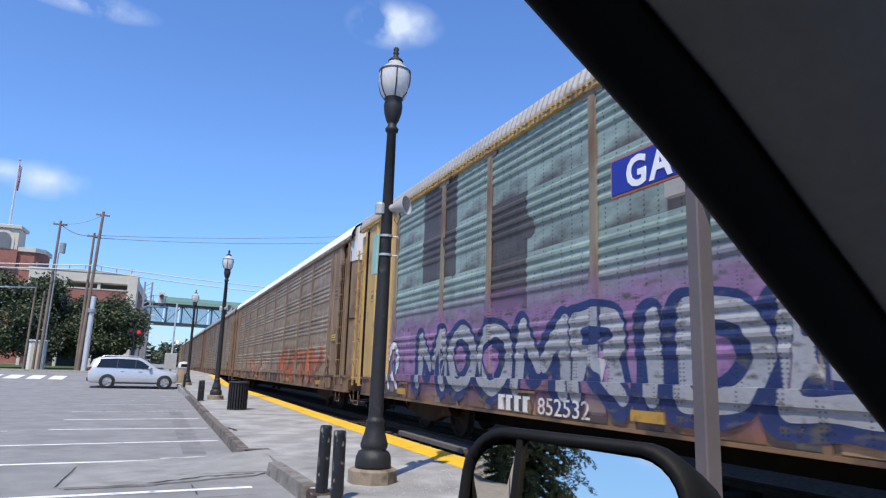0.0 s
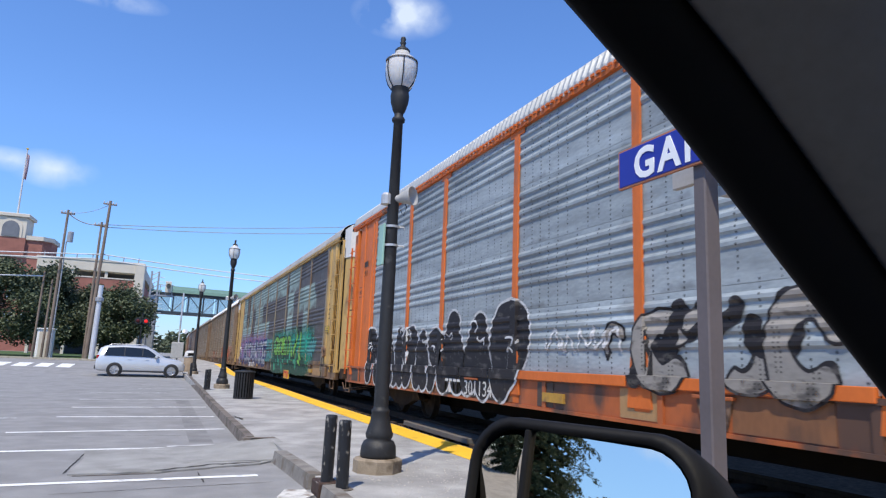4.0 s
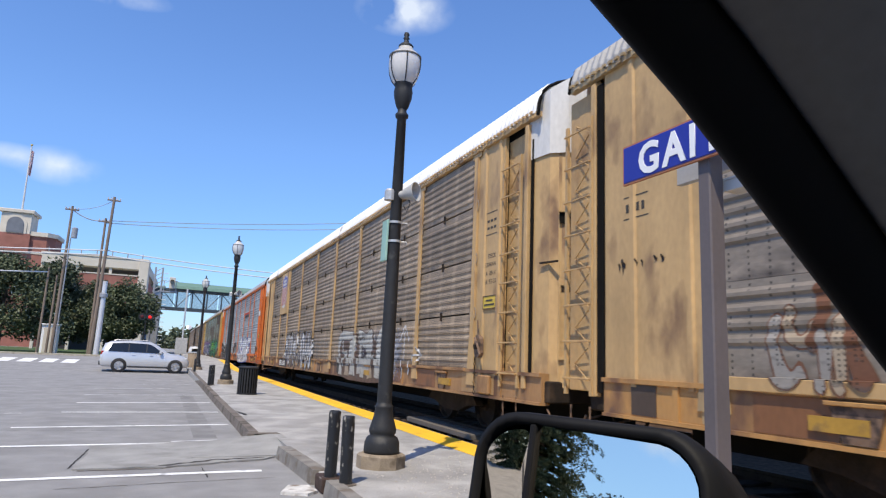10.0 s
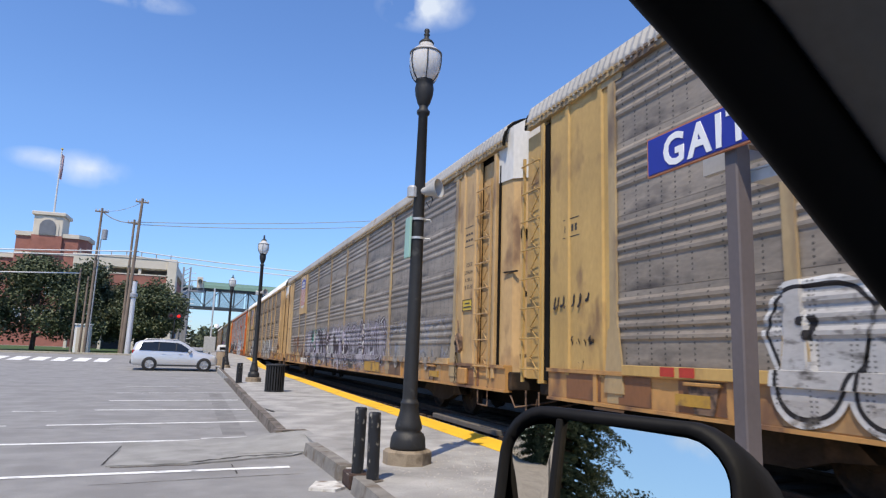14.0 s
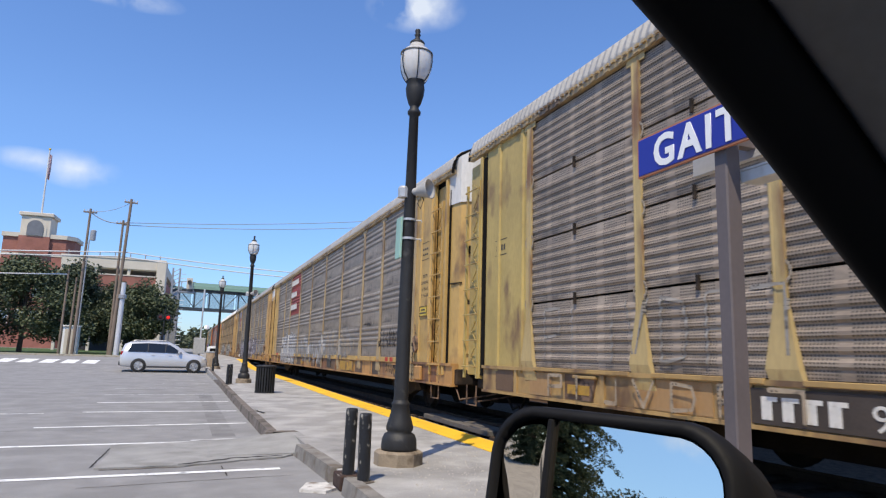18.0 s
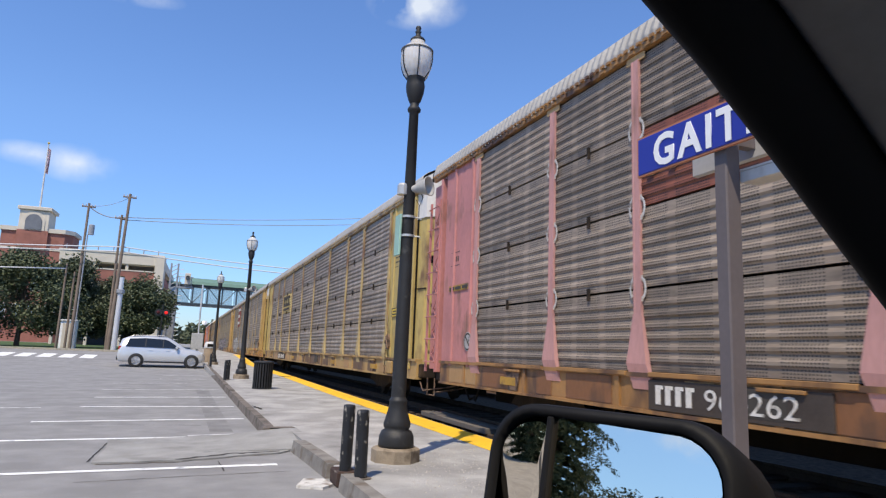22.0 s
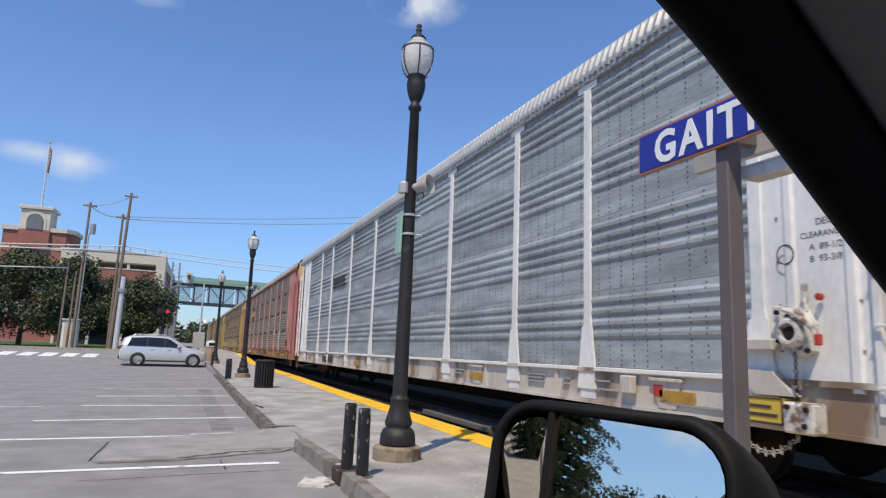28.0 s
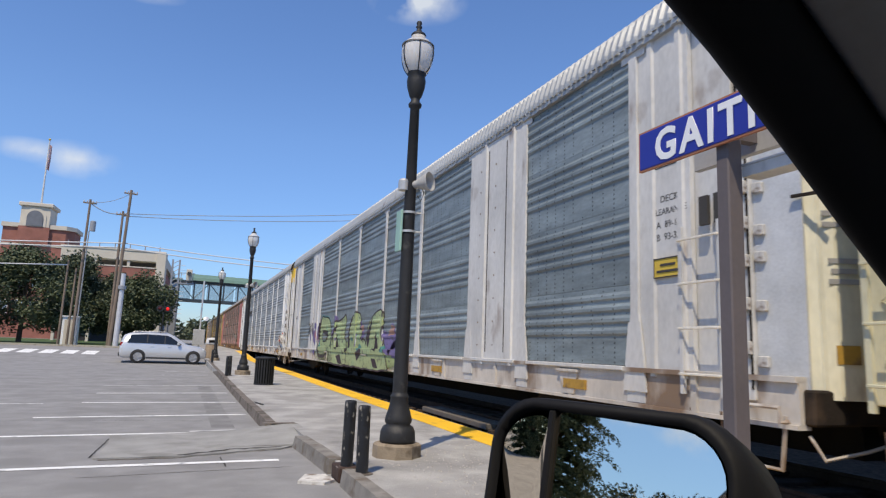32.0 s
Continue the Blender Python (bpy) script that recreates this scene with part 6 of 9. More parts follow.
mast = thing("signal_mast", pose(-4.78, 57.7, 0.5, 0, 0.4, 0), "pale aluminium traffic mast beside the street", "mast")
part("pole", tube([(0, 0, 0), (0, 0, 5.9)], 0.22, 12, 0.17), M_ALU, mast)
part("collar", lathe([(0.26, 0), (0.3, 0.05), (0.3, 0.3), (0.24, 0.35)], 12), M_STEEL_GREY, mast, at=pose(0, 0, 4.6))

lattice = thing("railway_signal_mast", pose(-1.2, 75.5, 0.2), "grey steel lattice railway signal mast with a ladder", "signal mast")
for x, y in ((-0.35, -0.3), (0.35, -0.3), (-0.35, 0.3), (0.35, 0.3)):
    part("leg", box(x - 0.09, x + 0.09, y - 0.09, y + 0.09, 0, 9.6), M_STEEL_GREY, lattice)
part("trunk", box(-0.55, 0.55, -0.28, 0.28, 0, 5.2, 0.03), M_STEEL_GREY, lattice)
for k in range(11):
    part("brace", tube([(-0.35, -0.32, 4.4 + 0.47 * k), (0.35, -0.32, 4.87 + 0.47 * k)], 0.04, 5), M_STEEL_GREY, lattice)
for k in range(18):
    part("rung", tube([(0.5, -0.3, 1 + 0.47 * k), (0.95, -0.3, 1 + 0.47 * k)], 0.03, 5), M_ALU, lattice)
arm = part("platform", box(0.3, 2.0, -0.5, 0.5, 7.0, 7.15), M_STEEL_GREY, lattice)
for q in (0.6, 1.2, 1.8):
    part("rail_post", tube([(q, -0.45, 7.15), (q, -0.45, 8.2)], 0.04, 5), M_STEEL_GREY, arm)
part("hand_rail", tube([(0.3, -0.45, 8.2), (2.0, -0.45, 8.2)], 0.04, 5), M_STEEL_GREY, arm)
head = part("signal_head", box(1.1, 1.7, -0.7, -0.5, 7.4, 8.6, 0.03), M_CREAM, lattice, "pale signal housing")
part("hood", lathe([(0.2, 0), (0.22, 0.3), (0.2, 0.3), (0.18, 0)], 12), M_IRON, head, at=pose(1.4, -0.7, 8.1, 90, 0, 0))

gate = thing("crossing_signal", pose(-2.03, 64.5, 0.4), "level crossing signal with red flashing lamps", "crossing signal")
part("pole", tube([(0.34, 0, 0), (0.34, 0, 4.4)], 0.06, 8), M_IRON, gate)
part("cross_arm", box(-0.1, 0.8, -0.05, 0.05, 3.6, 3.72), M_IRON, gate)
for q in (0.02, 0.66):
    disc = part("target", lathe([(0, -0.04), (0.30, -0.04), (0.31, 0.0), (0.30, 0.03), (0, 0.03)], 18), M_IRON, gate, at=pose(q, -0.12, 3.65, 90, 0, 0))
    part("lamp", lathe([(0, 0.10), (0.1, 0.09), (0.15, 0.04), (0.15, 0.0)], 14), mat("red_signal_lens", (0.5, 0.01, 0.01), 0.3, vary=0.05, emit=(1.0, 0.03, 0.02, 0.7)) if q > 0.3 else mat("dark_signal_lens", (0.08, 0.01, 0.01), 0.3, vary=0.05), disc, "red signal lens")

thin = thing("small_signal_post", pose(1.5, 63.0, 0.3), "thin grey post with a pale equipment cabinet", "signal post")
part("post", tube([(0, 0, 0), (0, 0, 6.4)], 0.07, 8), M_ALU, thin)
part("cabinet", box(-0.55, 0.45, -0.5, 0.0, 0.6, 2.0, 0.03), M_HORN, thin, "pale grey cabinet")
part("bell", lathe([(0, 0), (0.2, 0.02), (0.22, 0.16), (0, 0.22)], 12), M_ALU, thin, at=pose(0.45, -0.1, 2.9, 60, 0, 0))
hut = thing("equipment_hut", pose(-8.4, 60.5, 0.5), "small white equipment enclosure among the trees", "hut")
part("wall", box(-0.55, 0.55, -0.6, 0.6, 0, 2.3, 0.02), M_WHITE_ROOF, hut)
part("lid", box(-0.62, 0.62, -0.7, 0.7, 2.3, 2.4, 0.02), M_WHITE_ROOF, hut)
part("door_leaf", box(-0.38, 0.38, -0.63, -0.6, 0.15, 2.1, 0.006), M_CREAM, hut)


def wire(a, b, sag, r=0.018, m=None):
    pts = []
    for k in range(13):
        f = k / 12
        p = Vector(a).lerp(Vector(b), f)
        p.z -= sag * 4 * f * (1 - f)
        pts.append(p)
    return solo("overhead_wire", tube(pts, r, 4), m or M_WIRE, "thin overhead wire strung between poles", "wire", "overhead wires")


P1, P3 = (-4.9, 58.0, 13.0), (-7.9, 58.6, 12.1)
wire((-5.35, 58.6, 11.4), (34, 66, 18.3), 0.7, 0.03)
wire((-5.35, 58.6, 11.2), (34, 66, 17.7), 0.9, 0.03)
wire(P3, (-5.35, 58.6, 11.4), 0.35, 0.04)
wire(P3, P1, 0.3, 0.02)
# pale colour carries the bright glint along these wires
M_CABLE = mat("glint_pale_cable", (0.62, 0.62, 0.62), 0.4, vary=0.1)
for a, b, sag in (((-60, 56, 6.6), (-4.9, 58.0, 8.9), 0.5), ((-60, 56, 5.3), (-8.9, 58.9, 6.9), 0.4), ((-4.9, 58.0, 8.9), (26, 64, 9.2), 0.5), ((-4.9, 58.0, 8.5), (26, 64, 8.6), 0.5), ((-60, 54, 6.2), (-5.2, 58.6, 8.6), 0.4)):
    wire(a, b, sag, 0.045, M_CABLE)


def facade_windows(parent, x0, x1, y, rows, count, w, h, m, frame_m):
    for z in rows:
        for k in range(count):
            cx = x0 + (x1 - x0) * (k + 0.5) / count
            win = part("window", box(cx - w / 2, cx + w / 2, y - 0.06, y + 0.2, z, z + h), frame_m, parent)
            part("pane", box(cx - w / 2 + 0.12, cx + w / 2 - 0.12, y - 0.09, y - 0.05, z + 0.12, z + h - 0.12), m, win)


# brick building with a cream arched tower and a flagpole
hall = thing("brick_building", pose(-23.6, 125.0, 0.3, 0, 0, -3), "red brick building with a cream arched roof tower", "building")
part("wall", prism([(-5.4, 0.0), (3.9, 0.0), (5.0, 1.1), (5.0, 6.0), (-5.4, 6.0)], 2, 0, 18.4), M_BRICK, hall)
part("cornice", prism([(-5.6, -0.3), (4.0, -0.3), (5.3, 1.0), (5.3, 6.2), (-5.6, 6.2)], 2, 18.4, 19.1), M_CREAM, hall, "pale stone cornice")
part("string_course", prism([(-5.45, -0.08), (3.95, -0.08), (5.07, 1.07), (5.07, 6.0), (-5.45, 6.0)], 2, 15.4, 15.7), M_CREAM, hall)
part("lower_wing", box(-40, -5.4, 1, 14, 0, 14.6, 0.05), M_BRICK, hall)
part("wing_cornice", box(-40.2, -5.4, 0.7, 14.2, 14.6, 15.4, 0.05), M_CREAM, hall)
tw = part("tower", box(-3.0, 1.4, -0.5, 3.9, 15.7, 22.0, 0.06), M_CREAM, hall, "cream stone tower")
part("tower_cap", box(-3.35, 1.75, -0.85, 4.25, 22.0, 22.6, 0.08), M_CREAM, tw)
part("tower_base", box(-3.1, 1.5, -0.58, -0.45, 15.7, 18.6), M_BRICK, tw, "red brick tower front")
arch = [(-0.8 + 1.2 * math.cos(math.pi * k / 12), 20.1 + 1.2 * math.sin(math.pi * k / 12)) for k in range(13)] + [(-2.0, 18.7), (0.4, 18.7)]
# grey panel set proud, coloured like the shade in the open arch
part("arch", prism(arch, 1, -0.75, -0.4), mat("shaded_arch_opening", (0.16, 0.165, 0.18), 0.4, vary=0.2, scale=1), tw, "arched window recess")
part("keystone_band", prism([(-0.8 + 1.65 * math.cos(math.pi * k / 12), 20.1 + 1.65 * math.sin(math.pi * k / 12)) for k in range(13)] + [(-2.45, 18.6), (0.85, 18.6)], 1, -0.62, -0.3), M_CREAM, tw)
facade_windows(hall, -5, 3.8, 0, (4, 8.5), 4, 1.4, 2.4, M_PANE, M_CREAM)
pole = thing("flagpole", pose(-24.2, 126.5, 22.8), "tall white flagpole with a limp striped flag", "flagpole")
part("pole", tube([(0, 0, 0), (0, 0, 11.6)], 0.16, 10, 0.09), M_WHITE, pole)
part("ball", lathe([(0, 0), (0.2, 0.15), (0.2, 0.3), (0, 0.45)], 10), M_SIGN_YELLOW, pole, at=pose(0, 0, 11.55))
fl = bmesh.new()
rows_f = [[fl.verts.new((0.1 + 0.38 * k / 5, 0.2 * math.sin(k * 1.3 + r * 0.5), 10.9 - 0.55 * r - 0.3 * k / 5)) for k in range(6)] for r in range(9)]
for a, b in zip(rows_f, rows_f[1:]):
    for i in range(5):
        fl.faces.new((a[i], a[i + 1], b[i + 1], b[i]))
part("flag", fl, M_FLAG, pole, "limp red and white flag")

# parking deck
deck = thing("parking_deck", pose(-3.0, 92.5, 0.3, 0, 0, -2), "cream concrete parking deck with open storeys", "building")
for z0, z1, m in ((10.85, 12.1, M_CREAM), (8.45, 9.95, M_BRICK), (5.6, 7.1, M_BRICK)):
    part("parapet", box(-12, 0, 0, 0.4, z0, z1, 0.04), m, deck)
    part("parapet_side", box(-0.4, 0, 0.4, 30, z0, z1), m, deck)
    part("floor_slab", box(-12, -0.4, 0.4, 30, z0 - 0.1, z0 + 0.3), M_CREAM, deck)
part("band_coping", box(-12.05, 0.05, -0.06, 0.45, 9.95, 10.1), M_CREAM, deck)
part("coping", box(-12.1, 0.1, -0.08, 0.5, 12.1, 12.28), M_CREAM, deck)
# solid dark block gives the open storeys their inner shade
part("core", box(-11.6, -0.8, 12, 29, 0, 11.2), M_VOID, deck)
for k in range(4):
    part("column", box(-12 + k * 3.8, -11.65 + k * 3.8, 0.15, 0.5, 0, 12.0, 0.03), M_CREAM, deck)
part("stair_core", box(-0.9, 0.25, -0.25, 2.4, 0, 12.2, 0.04), M_CREAM, deck)
for k in range(7):
    part("lamp_stub", tube([(-11.5 + 1.8 * k, 1, 12.2), (-11.5 + 1.8 * k, 1, 13.0)], 0.07, 5), M_STEEL_GREY, deck)

# covered footbridge over the tracks
M_GLAZE = mat("bridge_glazing", (0.45, 0.55, 0.62), 0.1, vary=0.1)
M_GLAZE.node_tree.nodes["Principled BSDF"].inputs["Alpha"].default_value = 0.3
fb = thing("footbridge", pose(-1.3, 117.0, 0.0, 0, 0, 9), "covered steel footbridge with a green roof over the tracks", "footbridge")
part("floor_beam", box(0, 34, -1.4, 1.4, 7.5, 7.95), M_BRIDGE, fb)
part("top_beam", box(0, 34, -1.45, 1.45, 10.7, 11.0), M_BRIDGE, fb)
part("roof", prism([(-1.9, 11.0), (1.9, 11.0), (1.7, 11.5), (0.3, 12.2), (-0.3, 12.2), (-1.7, 11.5)], 0, 1.6, 34.6), M_GREEN_ROOF, fb, "green standing-seam metal roof")
for k in range(15):
    x = k * 2.4
    part("upright", box(x - 0.1, x + 0.1, -1.42, -1.22, 7.9, 10.8), M_BRIDGE, fb)
    if k < 14:
        x1 = x + 2.4
        part("brace", tube([(x, -1.32, 7.95), (x1, -1.32, 10.7)] if k % 2 else [(x, -1.32, 10.7), (x1, -1.32, 7.95)], 0.07, 5), M_BRIDGE, fb)
        part("pane", box(x + 0.12, x1 - 0.12, 1.2, 1.26, 8.0, 10.7), M_GLAZE, fb)
tow = part("stair_tower", box(-2.6, 0.0, -2.0, 2.2, 0, 10.8, 0.05), M_BRIDGE, fb)
part("tower_roof", box(-2.9, 0.3, -2.3, 2.5, 10.8, 11.2), M_GREEN_ROOF, tow)
for z in (2.5, 5.4, 8.3):
    part("pane", box(-2.3, -0.3, -2.06, -1.98, z, z + 2.0), M_PANE, tow)


# ---- the vehicle that the camera sits in ----
M_SEAL = mat("black_rubber_seal", (0.006, 0.006, 0.006), 0.75, vary=0.2, spec=0.2)
M_TRIM = mat("grey_pillar_cloth", (0.26, 0.247, 0.232), 0.95, vary=0.15, scale=6, fine=120, spec=0.1)
M_HOUSING = mat("mirror_housing_black", (0.007, 0.007, 0.008), 0.65, vary=0.2, scale=20, bump=0.04, bump_scale=200, spec=0.25)
M_MIRROR = mat("mirror_glass", (0.96, 0.85, 0.67), 0.015, 1.0, vary=0.0)
M_VAN = mat("dark_vehicle_paint", (0.03, 0.035, 0.045), 0.3, 0.2, vary=0.1, spec=0.5)
van = thing("parked_vehicle", pose(0, 0, 0), "dark parked vehicle with a black door mirror and grey cloth trim", "car")

# windscreen pillar: a bowed rubber edge with cloth trim behind it
PILLAR_A, PILLAR_WAY = Vector((0.3424, 0.2384, 1.5411)), Vector((0.8039, 0.0759, -0.5898))
PILLAR_W, PILLAR_N = Vector((0.4586, -0.7105, 0.5337)), Vector((0.3786, 0.6996, 0.6060))
EDGE = [(-0.60, -0.008), (-0.42, -0.004), (-0.337, -0.0015), (-0.251, 0.0007), (-0.156, 0.0044), (-0.098, 0.0039), (-0.04, 0.0027), (0.107, 0.0009), (0.271, -0.0034), (0.45, -0.010)]  # along the pillar, bow of its edge


def ribbon(cross):
    """Sweeps a cross-section (across, towards the viewer) along the pillar's bowed edge."""
    bm = bmesh.new()
    rings = []
    for along, bow in EDGE:
        o = PILLAR_A + PILLAR_WAY * along
        rings.append([bm.verts.new(o + PILLAR_W * (bow + a) - PILLAR_N * b) for a, b in cross])
    for p, q in zip(rings, rings[1:]):
        for i in range(len(cross) - 1):
            bm.faces.new((p[i], p[i + 1], q[i + 1], q[i]))
    bmesh.ops.recalc_face_normals(bm, faces=bm.faces)
    return bm


part("pillar_seal", ribbon([(0.05, -0.06), (0.02, -0.05), (0.003, -0.025), (0.0, -0.006), (0.002, 0.003), (0.008, 0.006), (0.024, 0.007), (0.036, 0.004), (0.042, -0.003)]), M_SEAL, van, "black rubber window seal", smooth=True)
part("pillar_trim", ribbon([(0.040, -0.006), (0.043, 0.006), (0.056, 0.014), (0.10, 0.022), (0.16, 0.02), (0.25, -0.02), (0.40, -0.14), (0.55, -0.35)]), M_TRIM, van, "grey cloth pillar trim", smooth=True)

# door mirror: housing, main glass and a small wide-angle glass
MIRROR = Matrix(((0.44484, 0.17204, -0.87893, 0.41958), (-0.89561, 0.08545, -0.43656, 0.57576), (0.0, 0.98138, 0.19210, 1.37293), (0, 0, 0, 1)))


def rounded(x0, x1, y0, y1, r, n=6):
    """Outline of a rounded rectangle; r: radii at upper left, upper right, lower right, lower left."""
    pts = []
    for (cx, cy, a0), q in zip(((x0, y1, 180), (x1, y1, 90), (x1, y0, 0), (x0, y0, 270)), r):
        sx, sy = (1 if cx == x0 else -1), (1 if cy == y0 else -1)
        for k in range(n + 1):
            a = radians(a0 - 90 * k / n)
            pts.append((cx + sx * q + q * math.cos(a), cy + sy * q + q * math.sin(a)))
    return pts


def tilted(pts):
    """The upper edge falls a little to both ends."""
    return [(x, y + (-0.10 * max(0, x - 0.02) - 0.10 * max(0, -0.07 - x)) * (1 if y > 0 else 0)) for x, y in pts]


def shell(rings):
    bm = bmesh.new()
    rr = [[bm.verts.new((x, y, z)) for x, y in pts] for pts, z in rings]
    for a, b in zip(rr, rr[1:]):
        for i in range(len(a)):
            j = (i + 1) % len(a)
            bm.faces.new((a[i], a[j], b[j], b[i]))
    bm.faces.new(rr[-1])
    bmesh.ops.recalc_face_normals(bm, faces=bm.faces)
    return bm


mirror = part("door_mirror", shell([(tilted(rounded(-0.142, 0.1135, -0.19, 0.0625, (0.045, 0.045, 0.03, 0.03))), -0.004), (tilted(rounded(-0.145, 0.117, -0.194, 0.066, (0.047, 0.047, 0.03, 0.03))), 0.008),
                                    (tilted(rounded(-0.1505, 0.1255, -0.2, 0.0755, (0.05, 0.05, 0.03, 0.03))), 0.006), (tilted(rounded(-0.153, 0.134, -0.205, 0.079, (0.055, 0.06, 0.03, 0.03))), -0.02),
                                    (tilted(rounded(-0.148, 0.146, -0.2, 0.07, (0.06, 0.075, 0.03, 0.03))), -0.07), (tilted(rounded(-0.11, 0.125, -0.16, 0.03, (0.05, 0.05, 0.03, 0.03))), -0.115)]),
              M_HOUSING, van, "black door mirror housing", smooth=True, at=MIRROR)


def pane(outline, bulge, z):
    """A glass that is domed slightly by its bulge."""
    bm = bmesh.new()
    cx, cy = sum(p[0] for p in outline) / len(outline), sum(p[1] for p in outline) / len(outline)
    rings = []
    for f in (1.0, 0.75, 0.5, 0.25):
        rings.append([bm.verts.new((cx + (x - cx) * f, cy + (y - cy) * f, z - bulge * ((x - cx) ** 2 + (y - cy) ** 2) * f * f)) for x, y in outline])
    c = bm.verts.new((cx, cy, z))
    for a, b in zip(rings, rings[1:]):
        for i in range(len(a)):
            bm.faces.new((a[i], a[(i + 1) % len(a)], b[(i + 1) % len(a)], b[i]))
    for i in range(len(outline)):
        bm.faces.new((rings[-1][i], rings[-1][(i + 1) % len(outline)], c))
    bmesh.ops.recalc_face_normals(bm, faces=bm.faces)
    if sum(f.normal.z for f in bm.faces) < 0:
        bmesh.ops.reverse_faces(bm, faces=bm.faces)
    return bm


part("main_glass", pane(tilted(rounded(-0.070, 0.1125, -0.185, 0.0605, (0.008, 0.042, 0.03, 0.008))), 0.02, 0.0), M_MIRROR, mirror, "silvered mirror glass", smooth=True)
part("wide_angle_glass", pane(tilted(rounded(-0.139, -0.0785, -0.16, 0.0555, (0.04, 0.01, 0.01, 0.02))), 0.5, 0.0), M_MIRROR, mirror, "small wide-angle mirror glass", smooth=True, at=pose(0, 0, -0.001, 11.5, 0, 0))
part("divider", box(-0.0785, -0.070, -0.18, 0.061, -0.004, 0.007, 0.002), M_HOUSING, mirror)
part("mirror_arm", tube([(0.50, 0.50, 1.20), (0.52, 0.42, 1.19), (0.55, 0.33, 1.18)], 0.055, 10), M_HOUSING, van)

# the rest of the vehicle, closed round the camera
part("roof", box(-2.25, 0.15, -1.45, 0.16, 1.80, 1.85, 0.02), M_VAN, van)
part("headliner", box(-2.2, 0.12, -1.4, 0.14, 1.77, 1.79), M_TRIM, van, "grey cloth headliner")
part("door", box(-0.75, 0.75, 0.28, 0.38, 0.45, 1.20, 0.03), M_VAN, van)
part("door_lining", box(-0.7, 0.72, 0.235, 0.275, 0.5, 1.18, 0.02), M_TRIM, van)
part("rear_side", box(-2.2, -0.78, 0.08, 0.16, 0.45, 1.80, 0.02), M_VAN, van)
part("far_side", box(-2.2, 0.8, -1.56, -1.44, 0.45, 1.25, 0.02), M_VAN, van)
part("far_rear_side", box(-2.2, -0.78, -1.56, -1.44, 1.26, 1.84, 0.02), M_VAN, van)
part("tail", box(-2.3, -2.2, -1.5, 0.16, 0.45, 1.80, 0.03), M_VAN, van)
part("floor", box(-2.2, 1.5, -1.5, 0.25, 0.38, 0.45), M_TRIM, van)
part("bonnet", loft_body([(0.8, 0.45, 1.0, 1.08, 0.93, 0.8), (1.2, 0.45, 0.98, 1.05, 0.93, 0.8), (1.6, 0.45, 0.9, 0.98, 0.9, 0.75), (1.72, 0.5, 0.75, 0.82, 0.84, 0.7)], 0), M_VAN, van, smooth=True, at=pose(0, -0.59, 0))
part("dashboard", box(0.55, 0.82, -1.42, 0.2, 0.8, 1.06, 0.05), M_PLASTIC, van)
part("seat", box(-0.55, 0.0, -0.55, 0.1, 0.45, 0.85, 0.06), M_TRIM, van)
part("seat_back", box(-0.75, -0.55, -0.55, 0.1, 0.7, 1.45, 0.06), M_TRIM, van)
for wx in (-1.7, 1.05):
    for wy in (-1.4, 0.16):
        wheel(van, wx, wy)

# trees behind the vehicle, seen in its mirror
conifer(-25.0, 3.7, 0, 27.0, 3.8, 21)
conifer(-31.0, 11.5, 0, 17.0, 4.6, 22)
conifer(-29.0, 17.0, 0, 15.0, 4.6, 23)
for k, (x, y, h) in enumerate(((-47, 3.5, 10.8), (-46, 0.5, 9.4), (-48, -2.4, 10.0), (-46, -5.0, 9.8), (-47, -8, 10.4), (-46, -12, 11.6), (-50, 9, 12), (-44, 20, 12))):
    broadleaf(x, y, 0, h, 2.6, 30 + k, 5000, 0.14, M_LEAF_DARK)


# ---- paint and lettering on the train ----
S_SILVER = spray("sprayed_silver", (0.30, 0.305, 0.325))
S_NAVY = spray("sprayed_navy", (0.025, 0.04, 0.12))
S_BLACK = spray("sprayed_black", (0.022, 0.020, 0.022))
S_WHITE = spray("sprayed_white", (0.56, 0.56, 0.56))
S_TEAL = spray("sprayed_teal", (0.09, 0.27, 0.25))
S_TEAL_DARK = spray("sprayed_dark_teal", (0.02, 0.15, 0.12))
S_LIME = spray("sprayed_lime", (0.36, 0.43, 0.225), second=(0.26, 0.40, 0.24))
S_CHALK = spray("sprayed_chalk_white", (0.40, 0.395, 0.365))
S_UMBER = spray("sprayed_umber", (0.105, 0.068, 0.052))
S_SPRING = spray("sprayed_spring_green", (0.19, 0.42, 0.075))
S_MINT = spray("sprayed_mint", (0.055, 0.32, 0.185))
S_FOREST = spray("sprayed_forest_green", (0.022, 0.068, 0.045))
S_PEACH = spray("sprayed_peach", (0.43, 0.25, 0.20))
S_LILAC = spray("sprayed_lilac", (0.36, 0.33, 0.39))
S_PALE = spray("sprayed_pale_grey", (0.40, 0.39, 0.385))
S_PLUM = spray("sprayed_plum", (0.05, 0.034, 0.042))
S_BLUE = spray("sprayed_blue", (0.05, 0.07, 0.26))
S_PURPLE = spray("sprayed_purple", (0.175, 0.14, 0.29))
S_PINK = spray("sprayed_pink", (0.42, 0.16, 0.22))
S_ORANGE = spray("sprayed_orange", (0.42, 0.12, 0.05))
S_RUST = spray("sprayed_rust", (0.18, 0.085, 0.05))
S_BEIGE = spray("sprayed_beige", (0.36, 0.29, 0.21))
S_GREY = spray("sprayed_grey", (0.28, 0.26, 0.235))
H_VIOLET = spray("violet_spray_mist", (0.30, 0.17, 0.33), mist=0.75)
